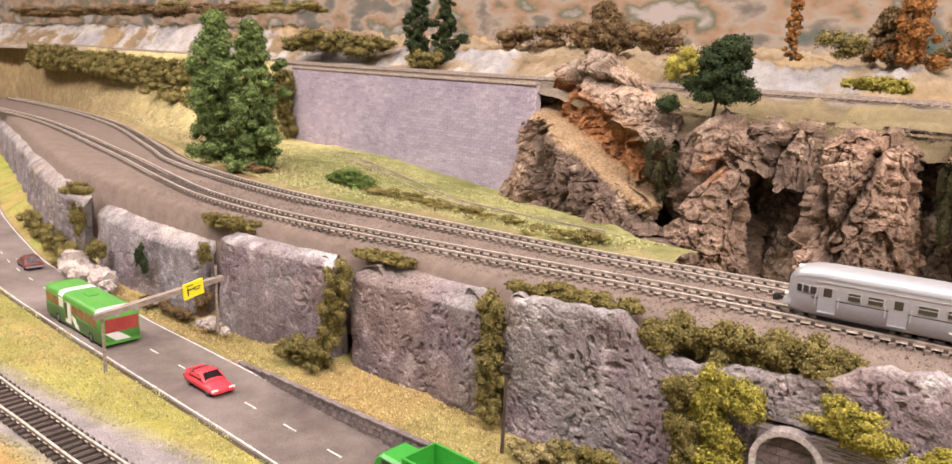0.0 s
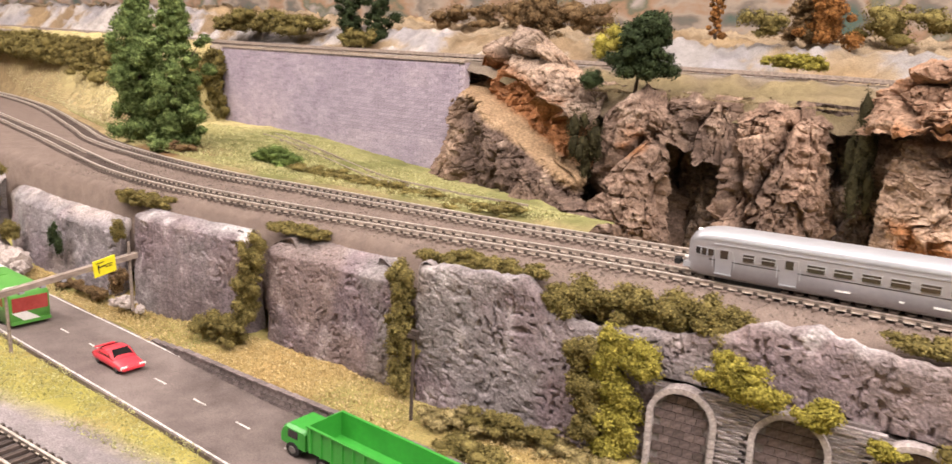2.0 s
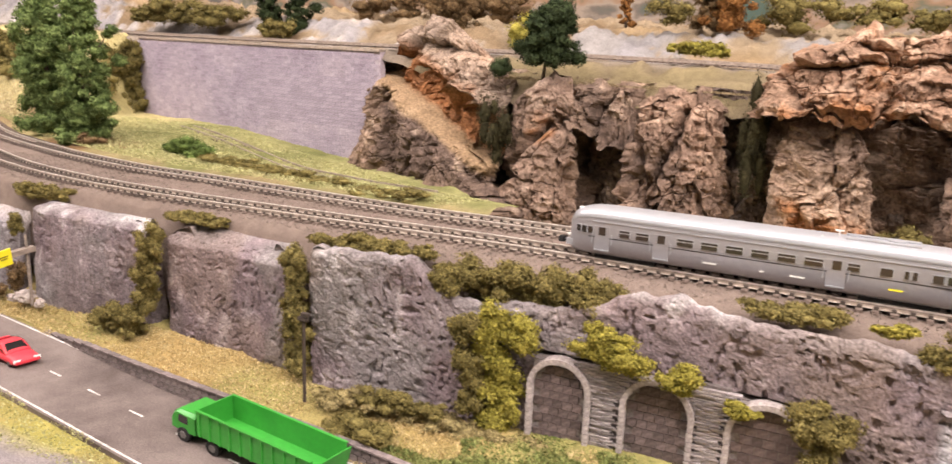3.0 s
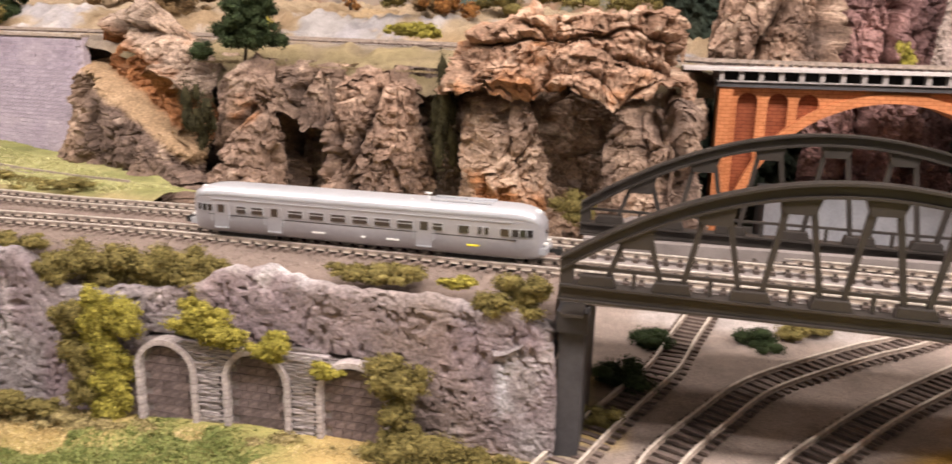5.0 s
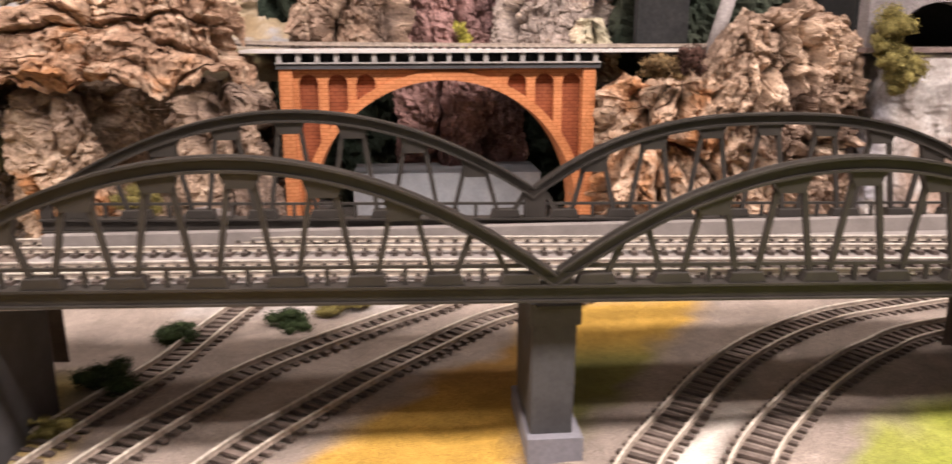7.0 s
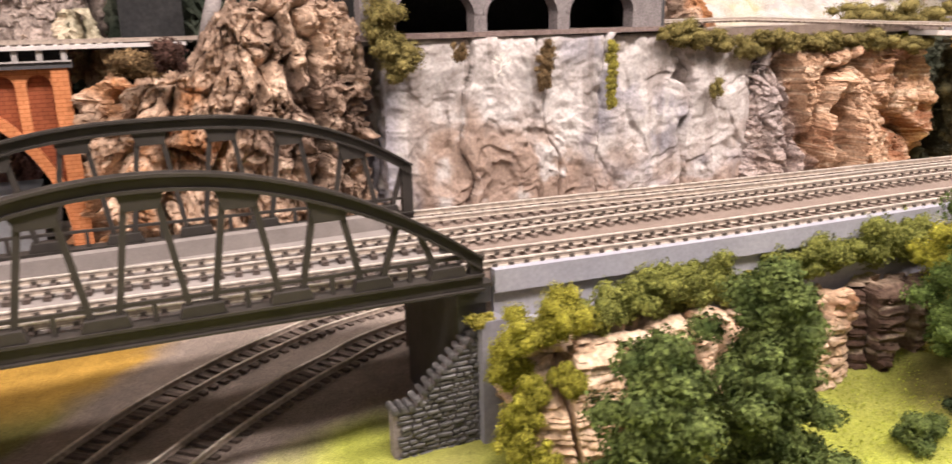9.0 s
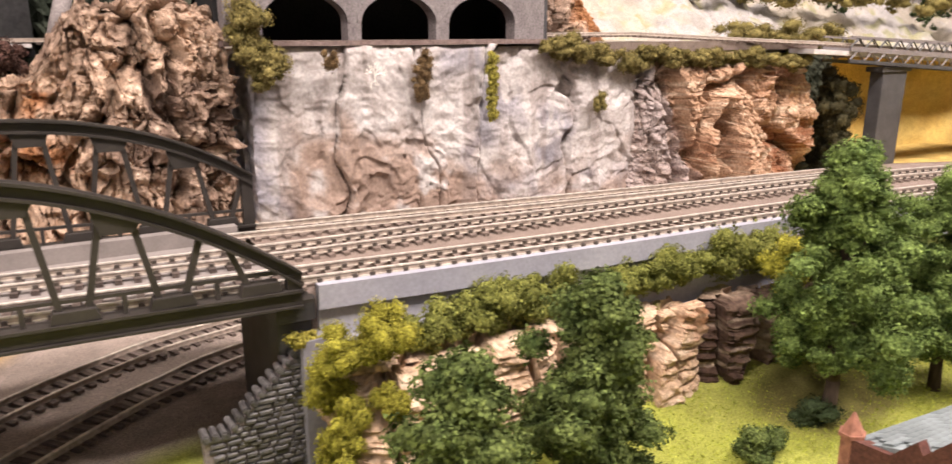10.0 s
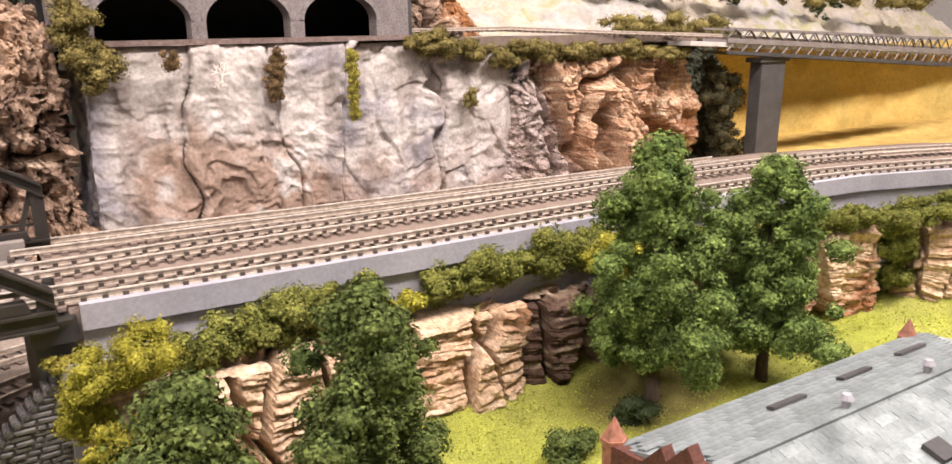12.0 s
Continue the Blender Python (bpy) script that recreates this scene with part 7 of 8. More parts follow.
bush(0.842, 0.95, 0.23, 0.02, 0.016, 0.016, L_REDBROWN, "dark red brown scrub beside the viaduct", 600, size=0.003)

bush(1.575, 0.93, 0.212, 0.026, 0.014, 0.020, L_OLIVE, "olive moss on the cliff crest", 800, size=0.0026)
for xx, yy, hh in ((2.55, 1.33, 0.085), (2.66, 1.36, 0.07), (2.93, 1.34, 0.08), (3.05, 1.36, 0.075), (2.38, 1.4, 0.07)):
    tree(xx, yy, 0.25, hh + 0.04, 0.026, L_DARK, "small dark green conifer on the east hillside", trunk=0.03, seed=int(xx * 100), count=1500, size=0.0034, cone=0.55, clumps=20)


# ---------- brick house with a slate roof ----------
M_SLATEROOF = material("blue grey roof slate", [(0.105, 0.12, 0.125), (0.19, 0.215, 0.22), (0.29, 0.325, 0.33)], 26, 0.72, bump=0.2, bump_scale=500, vary=0.16, spec=0.22, fine=0.15)
M_BRICK = material("red brown brick", [(0.065, 0.024, 0.018), (0.12, 0.048, 0.036)], 140, 0.8, bump=0.4, bump_scale=600)
M_TERRACOTTA = material("terracotta", [(0.20, 0.085, 0.058), (0.33, 0.15, 0.10)], 140, 0.75, bump=0.3)


def build_house():
    root = empty("house", (1.155, 0.197, -0.012), -3.3)
    tagged(root, "brick house with a blue grey slate roof seen from above", "house")
    L, Wd, ez, rz = 0.245, 0.114, 0.076, 0.0945
    part("wall", box(0.004, L - 0.004, 0.006, Wd - 0.006, 0, ez), M_BRICK, root)
    bm = bmesh.new()
    hip = 0.035
    ys = (0.0, Wd / 2, Wd)
    v = [bm.verts.new(c) for c in ((0, 0, ez), (L, 0, ez), (L, Wd, ez), (0, Wd, ez), (0.0, Wd / 2, rz), (L - hip, Wd / 2, rz))]
    for f in ((0, 1, 5, 4), (2, 3, 4, 5), (1, 2, 5), (3, 0, 4), (3, 2, 1, 0)):
        bm.faces.new([v[k] for k in f])
    part("roof", bm, M_SLATEROOF, root)
    slope = math.degrees(math.atan2(rz - ez, Wd / 2))
    run = math.hypot(rz - ez, Wd / 2)
    rows, half_w = 13, 0.0068
    tile = bpy.data.meshes.new("slate")
    sh = run / rows
    tb = box(-half_w * 0.98, half_w * 0.98, 0, sh * 1.15, 0.0, 0.0008)
    tb.to_mesh(tile)
    tb.free()
    tile.materials.append(M_SLATEROOF)
    field = bmesh.new()
    for side in (0, 1):
        for r in range(rows):
            for k in range(int(L / (2 * half_w)) + 1):
                x = 0.008 + k * 2 * half_w + half_w * (0.0, 1.0, 0.5)[r % 3]
                if x > L - 0.008 - hip * (r + 0.7) / rows:
                    continue
                d = r * sh
                yy, zz = d * math.cos(radians(slope)), ez + d * math.sin(radians(slope)) + 0.0003
                tip = pose(0, 0, 0, slope + random.uniform(1.0, 2.0), random.uniform(-0.4, 0.4), random.uniform(-0.8, 0.8))
                if side == 1:
                    link("slate", tile, root, at=pose(x, Wd - yy, zz, 0, 0, 180) @ tip)
                else:
                    add_box(field, -half_w * 0.98, half_w * 0.98, 0, sh * 1.15, -0.0004, 0.0004, pose(x, yy, zz) @ tip)
    part("slate_field", field, M_SLATEROOF, root)["kind"] = "stuff"
    part("ridge_cap", box(0.0, L - hip, Wd / 2 - 0.0025, Wd / 2 + 0.0025, rz - 0.001, rz + 0.0014), M_SLATEROOF, root, bevel=0.0006)
    # stepped brick gable at the west end
    half = [(0.0, ez + 0.002), (0.020, ez + 0.004), (0.031, ez + 0.016), (0.034, ez + 0.011), (0.045, ez + 0.023), (0.049, ez + 0.017)]
    g = [(0.0, ez - 0.03)] + half + [(Wd - a, b) for a, b in half[::-1]] + [(Wd, ez - 0.03)]
    bm = prism(g, -0.003, 0.003)
    bmesh.ops.rotate(bm, verts=bm.verts, cent=(0, 0, 0), matrix=Matrix.Rotation(radians(90), 3, "Z"))
    part("gable", bm, M_BRICK, root)
    for x, y, h in ((0.001, Wd + 0.002, 0.086), (L - 0.014, Wd - 0.001, 0.084)):
        bm = bmesh.new()
        add_cyl(bm, (x, y, 0), (x, y, h - 0.008), 0.0052, 0.0052, 6)
        add_cyl(bm, (x, y, h - 0.008), (x, y, h - 0.006), 0.0064, 0.0064, 6)
        add_cyl(bm, (x, y, h - 0.006), (x, y, h + 0.004), 0.0056, 0.0004, 6)
        part("turret", bm, M_TERRACOTTA, root, "terracotta corner turret with a pointed cap")
    for x in (0.085, 0.150):
        bm = bmesh.new()
        add_cyl(bm, (x, Wd / 2 + 0.002, rz - 0.002), (x, Wd / 2 + 0.002, rz + 0.005), 0.0016, 0.0022, 8)
        add_cyl(bm, (x, Wd / 2 + 0.002, rz + 0.005), (x, Wd / 2 + 0.002, rz + 0.0075), 0.0034, 0.002, 8)
        part("roof_vent", bm, M_BEAM, root, "small grey roof vent")
    for k, (x, y) in enumerate(((0.082, 0.086), (0.138, 0.088), (0.192, 0.090))):
        z = ez + (Wd - y) * math.tan(radians(slope))
        m = pose(x, y, z + 0.0016, -slope, 0, 0)
        part("roof_hatch", box(-0.012, 0.012, -0.0022, 0.0022, 0, 0.0014, m), M_PIER, root, "dark narrow roof hatch")
    for x, y in ((0.10, 0.025), (0.16, 0.03)):
        z = ez + y * math.tan(radians(slope))
        part("roof_hatch", box(-0.006, 0.006, -0.005, 0.005, 0, 0.0025, pose(x, y, z + 0.001, slope, 0, 0)), M_PIER, root, "dark narrow roof hatch")


build_house()


# ---------- vehicles ----------
M_TYRE = material("black tyre rubber", [(0.012, 0.012, 0.012), (0.025, 0.024, 0.023)], 100, 0.8, bump=0)
M_HUB = material("grey wheel hub", [(0.10, 0.09, 0.085), (0.16, 0.15, 0.14)], 100, 0.5, bump=0)
M_GLASS = material("dark tinted glass", [(0.018, 0.016, 0.016), (0.03, 0.027, 0.027)], 40, 0.12, bump=0, spec=0.6, fine=0)
M_RED = material("red model car plastic", [(0.60, 0.035, 0.055), (0.68, 0.055, 0.075)], 30, 0.35, bump=0.05, spec=0.5, fine=0.08)
M_MAROON = material("maroon model car plastic", [(0.11, 0.03, 0.028), (0.16, 0.05, 0.045)], 30, 0.35, bump=0.05, spec=0.5, fine=0.08)
M_GREENP = material("bright green plastic", [(0.028, 0.235, 0.026), (0.042, 0.31, 0.038)], 30, 0.4, bump=0.05, spec=0.5, fine=0.08)
M_BUSGREEN = material("bus green plastic", [(0.075, 0.27, 0.045), (0.11, 0.34, 0.065)], 30, 0.4, bump=0.05, spec=0.5, fine=0.08)
M_WHITEP = material("white plastic", [(0.70, 0.69, 0.66), (0.80, 0.79, 0.76)], 40, 0.45, bump=0.05, fine=0.08)
M_BROWNGLASS = material("brown tinted window", [(0.15, 0.045, 0.025), (0.24, 0.085, 0.05)], 40, 0.25, bump=0, spec=0.6, fine=0.1)
M_REDGLASS = material("red tinted window", [(0.30, 0.035, 0.03), (0.42, 0.07, 0.06)], 40, 0.25, bump=0, spec=0.6, fine=0.1)
M_YELLOW = material("yellow sign paint", [(0.82, 0.72, 0.02), (0.90, 0.80, 0.04)], 30, 0.6, bump=0, fine=0.05)
M_SILVER = material("silver painted body", [(0.31, 0.305, 0.325), (0.37, 0.365, 0.385)], 18, 0.38, 0.35, bump=0.04, spec=0.5, fine=0.06)
M_SILVER_ROOF = material("light grey painted roof", [(0.33, 0.34, 0.365), (0.40, 0.41, 0.435)], 18, 0.32, 0.2, bump=0.04, spec=0.5, fine=0.06)
M_WOODGREY = material("weathered grey timber", [(0.22, 0.175, 0.145), (0.34, 0.285, 0.245)], 80, 0.85, bump=0.3, stretch=(1, 0.3, 1))


def loft(sections, material_, name, parent, label="", smooth_=True):
    """Joins rings of points, one per section, into a closed body."""
    n = len(sections[0])
    vs = [p for s in sections for p in s]
    fs = []
    for k in range(len(sections) - 1):
        for j in range(n):
            a, b = k * n + j, k * n + (j + 1) % n
            fs.append((a, b, b + n, a + n))
    fs += [tuple(range(n))[::-1], tuple((len(sections) - 1) * n + j for j in range(n))]
    me = mesh_of(name, vs, fs, material_, not smooth_)
    ob = link(name, me, parent, label)
    bm = bmesh.new()
    bm.from_mesh(me)
    bmesh.ops.recalc_face_normals(bm, faces=bm.faces)
    bm.to_mesh(me)
    bm.free()
    return ob


def wheel(x, y, r, w, parent, hub=True):
    bm = bmesh.new()
    add_cyl(bm, (x, y - w / 2, r), (x, y + w / 2, r), r, r, 16)
    ob = part("wheel", bm, M_TYRE, parent, bevel=0.0004)
    if hub:
        bm = bmesh.new()
        s = 1 if y > 0 else -1
        add_cyl(bm, (x, y + s * (w / 2 - 0.0002), r), (x, y + s * (w / 2 + 0.0004), r), r * 0.55, r * 0.5, 12)
        part("rim", bm, M_HUB, ob)
    return ob


def build_car(at, turn, L, Wd, H, mat, label, fastback):
    root = empty("car", at, turn)
    tagged(root, label, "car", "road vehicles")
    h = Wd / 2

    def ring(x, zl, zh, wl, wh):
        pts = []
        for t in np.linspace(0, 2 * math.pi, 20, endpoint=False):
            c, s = math.cos(t), math.sin(t)
            e = 0.42
            yy = math.copysign(abs(c) ** e, c) * (wl if s < 0 else wl + (wh - wl) * max(0, s))
            zz = (zl + zh) / 2 + math.copysign(abs(s) ** e, s) * (zh - zl) / 2
            pts.append((x, yy, zz))
        return pts
    b = 0.0028
    hood, belt = H * 0.60, H * 0.64
    body = [(-0.5, b + 0.003, belt * 0.92, 0.80), (-0.485, b, belt * 0.99, 0.94), (-0.36, b, belt, 1.0), (0.0, b, belt, 1.0), (0.22, b, hood, 1.0), (0.42, b, hood * 0.86, 0.97), (0.49, b + 0.001, hood * 0.68, 0.90), (0.5, b + 0.003, hood * 0.55, 0.82)]
    loft([ring(x * L, z0, z1, h * w, h * w * 0.9) for x, z0, z1, w in body], mat, "body", root)
    cab = [(-0.40 if fastback else -0.36, 0.62, 0.80), (-0.24, 0.93, 0.78), (-0.10, 1.0, 0.76), (0.03, 0.98, 0.76), (0.21, 0.60, 0.82)]
    loft([ring(x * L, belt * 0.8, H * z if z > 0.62 else belt * 1.02, h * 0.92, h * w) for x, z, w in cab], mat, "cabin", root)

    def pane(nm, pts):
        bm = bmesh.new()
        bm.faces.new([bm.verts.new(p) for p in pts])
        bmesh.ops.solidify(bm, geom=list(bm.faces), thickness=0.0005)
        part(nm, bm, M_GLASS, root, "dark window pane")
    k = 1.02
    pane("windscreen", [(0.20 * L, -h * 0.76, belt * k), (0.20 * L, h * 0.76, belt * k), (0.055 * L, h * 0.62, H * 0.985), (0.055 * L, -h * 0.62, H * 0.985)])
    pane("rear_window", [(-0.385 * L, -h * 0.70, belt * 1.04), (-0.385 * L, h * 0.70, belt * 1.04), (-0.25 * L, h * 0.60, H * 0.965), (-0.25 * L, -h * 0.60, H * 0.965)])
    for s in (-1, 1):
        pane("side_window", [(0.13 * L, s * h * 0.935, belt * 1.05), (-0.08 * L, s * h * 0.945, belt * 1.05), (-0.08 * L, s * h * 0.83, H * 0.93), (0.03 * L, s * h * 0.83, H * 0.93)])
        pane("side_window", [(-0.10 * L, s * h * 0.945, belt * 1.05), (-0.28 * L, s * h * 0.935, belt * 1.05), (-0.22 * L, s * h * 0.83, H * 0.92), (-0.10 * L, s * h * 0.83, H * 0.93)])
        part("headlight", box(0.470 * L, 0.497 * L, s * h * 0.72 - 0.003, s * h * 0.72 + 0.003, hood * 0.52, hood * 0.74), M_WHITEP, root, "pale headlight", bevel=0.0004)
        part("tail_light", box(-0.502 * L, -0.49 * L, s * h * 0.72 - 0.003, s * h * 0.72 + 0.003, belt * 0.62, belt * 0.80), M_REDGLASS, root)
        for x in (-0.31, 0.31):
            wheel(x * L, s * (h - 0.0022), 0.0042, 0.0032, root)
    part("bumper", box(0.488 * L, 0.512 * L, -h * 0.86, h * 0.86, 0.0042, 0.0068), mat, root, bevel=0.0006)
    if not fastback:
        part("bumper", box(-0.512 * L, -0.488 * L, -h * 0.9, h * 0.9, 0.0045, 0.007), M_BEAM, root, bevel=0.0006)
    else:
        part("spoiler", box(-0.50 * L, -0.45 * L, -h * 0.78, h * 0.78, belt * 1.12, belt * 1.2), mat, root, bevel=0.0004)
    return root


build_car((-0.514, 0.4495, float(low_ground(-0.514, 0.45)) + 0.0004), -9, 0.055, 0.0245, 0.0182, M_RED, "red plastic toy coupe with dark windows on the road", True)
build_car((-1.070, 0.566, float(low_ground(-1.07, 0.566)) + 0.0004), 166, 0.056, 0.025, 0.0175, M_MAROON, "maroon toy saloon car on the road", False)


def build_bus():
    L, h, H = 0.160, 0.0205, 0.041
    root = empty("bus", (-0.756, 0.4755, float(low_ground(-0.756, 0.476)) + 0.0004), -8.5)
    tagged(root, "green toy coach with white stripes and red windows", "bus", "road vehicles")

    def ring(x, z0, z1, w, round_top):
        pts = [(x, -w, z0), (x, w, z0)]
        for t in np.linspace(0, math.pi, 13):
            c, s = math.cos(t), math.sin(t)
            pts.append((x, w * math.copysign(abs(c) ** 0.35, c), z1 - round_top + round_top * abs(s) ** 0.8))
        return pts
    sec = [(-0.5, 0.006, 0.92, 0.93), (-0.49, 0.0042, 0.98, 0.985), (-0.4, 0.004, 1, 1), (0.4, 0.004, 1, 1), (0.485, 0.004, 0.98, 0.985), (0.5, 0.006, 0.93, 0.93)]
    loft([ring(x * L, z0, H * k, h * w, 0.006) for x, z0, k, w in sec], M_BUSGREEN, "body", root)
    # side windows, door and stripes
    for s in (-1, 1):
        y = s * (h + 0.0002)
        for x0, x1 in ((-0.47, -0.36), (-0.345, -0.25), (0.0, 0.095), (0.11, 0.20), (0.215, 0.30), (0.315, 0.40)):
            part("side_window", box(x0 * L, x1 * L, min(y, y - s * 0.0008), max(y, y - s * 0.0008), 0.0215, 0.0315), M_BROWNGLASS, root, "red brown tinted window", bevel=0.0003)
        part("door", box(-0.13 * L, -0.03 * L, min(y, y - s * 0.0008), max(y, y - s * 0.0008), 0.007, 0.032), M_WHITEP, root, "white double door")
        part("door_pane", box(-0.125 * L, -0.088 * L, min(y + s * 0.0003, y), max(y + s * 0.0003, y), 0.012, 0.031), M_GLASS, root)
        part("stripe", prism([(-0.235 * L, 0.0335), (-0.16 * L, 0.0335), (-0.16 * L, 0.022), (-0.235 * L, 0.022)], min(y, y - s * 0.0008), max(y, y - s * 0.0008)), M_WHITEP, root, "white stripe")
        part("stripe", prism([(-0.03 * L, 0.018), (0.03 * L, 0.018), (0.11 * L, 0.006), (0.045 * L, 0.006)], min(y, y - s * 0.0008), max(y, y - s * 0.0008)), M_WHITEP, root, "white stripe")
        part("trim_line", box(-0.46 * L, 0.46 * L, min(y, y - s * 0.0006), max(y, y - s * 0.0006), 0.0185, 0.0192), M_BUSGREEN, root)
        for x in (-0.27, 0.30):
            wheel(x * L, s * (h - 0.002), 0.0062, 0.0042, root)
    for x0, x1 in ((-0.235, -0.16), (0.385, 0.445)):
        loft([[(a, b, c + 0.00035) for a, b, c in ring(x * L, H * 0.86, H, h * 1.006, 0.006)] for x in (x0, x1)], M_WHITEP, "roof_stripe", root, "white roof stripe")
    part("windscreen", box(0.494 * L, 0.5035 * L, -h * 0.86, h * 0.86, 0.018, 0.033), M_REDGLASS, root, "red tinted windscreen", bevel=0.0006)
    part("front_flash", prism([(-h * 0.9, 0.0175), (-h * 0.2, 0.0175), (h * 0.5, 0.007), (-h * 0.3, 0.007)], -0.0004, 0.0006), M_WHITEP, root, "white front flash").matrix_basis = pose(0.5035 * L, 0, 0, 0, 0, 90)
    part("bumper", box(0.495 * L, 0.508 * L, -h * 0.95, h * 0.95, 0.0045, 0.008), M_BUSGREEN, root, bevel=0.0006)
    part("roof_hatch", box(-0.02 * L, 0.07 * L, -0.006, 0.006, H - 0.0005, H + 0.0009), M_BUSGREEN, root, bevel=0.0004)


build_bus()


def build_truck():
    gz = float(low_ground(-0.23, 0.415)) + 0.0004
    root = empty("truck", (-0.284, 0.4320, gz), -8.5)
    root.scale = (0.92, 0.84, 0.72)
    tagged(root, "bright green toy tipper lorry with an empty open body", "truck", "road vehicles")
    h = 0.0170
    sec = [(0.010, 0.0125, 0.024), (0.0125, 0.0115, 0.030), (0.017, 0.0115, 0.0335), (0.038, 0.0115, 0.0335), (0.040, 0.0115, 0.032)]

    def ring(x, z0, z1):
        return [(x, -h, z0), (x, h, z0), (x, h, z1 - 0.003), (x, h - 0.003, z1), (x, -h + 0.003, z1), (x, -h, z1 - 0.003)]
    loft([ring(*s) for s in sec], M_GREENP, "cab", root, smooth_=False)
    part("windscreen", box(-0.0006, 0.002, -h * 0.84, h * 0.84, 0.0195, 0.0285, pose(0.0112, 0, 0, 0, 0, 0)), M_GLASS, root)
    part("grille", box(0.0092, 0.011, -h * 0.6, h * 0.6, 0.012, 0.0165), M_TERRACOTTA, root, "orange brown grille")
    for s in (-1, 1):
        y = s * (h + 0.0002)
        part("cab_window", box(0.019, 0.031, min(y, y - s * 0.0008), max(y, y - s * 0.0008), 0.0205, 0.029), M_GLASS, root, bevel=0.0003)
    for y in (-0.007, 0.006):
        part("rear_pane", box(0.0395, 0.0406, y - 0.004, y + 0.004, 0.024, 0.028), M_WHITEP, root)
    part("chassis", box(0.006, 0.165, -0.008, 0.008, 0.0075, 0.0115), M_TYRE, root)
    for x in (0.025, 0.062, 0.124, 0.144):
        for s in (-1, 1):
            wheel(x, s * (h - 0.0015), 0.0078, 0.005, root)
    bx0, bx1, bz0, bz1, w, t = 0.046, 0.175, 0.0170, 0.0435, 0.0195, 0.0014
    bed = part("tipper_floor", box(bx0, bx1, -w, w, bz0, bz0 + 0.002), M_GREENP, root)
    for s in (-1, 1):
        part("tipper_side", box(bx0, bx1, min(s * w, s * (w - t)), max(s * w, s * (w - t)), bz0 + 0.002, bz1), M_GREENP, root)
        part("top_rail", box(bx0, bx1, s * w - 0.0014, s * w + 0.0014, bz1, bz1 + 0.0016), M_GREENP, root, bevel=0.0003)
        for k in range(11):
            x = bx0 + 0.004 + k * (bx1 - bx0 - 0.008) / 10
            part("side_rib", box(x - 0.0011, x + 0.0011, min(s * w, s * (w + 0.0012)), max(s * w, s * (w + 0.0012)), bz0, bz1), M_GREENP, root)
    part("front_board", box(bx0, bx0 + t, -w + t, w - t, bz0 + 0.002, bz1 + 0.0016), M_GREENP, root)
    part("tail_board", prism([(bx1 - t, bz0 + 0.002), (bx1, bz0 + 0.002), (bx1 + 0.006, bz1), (bx1 + 0.006 - t, bz1)], -w + t, w - t), M_GREENP, root)


build_truck()


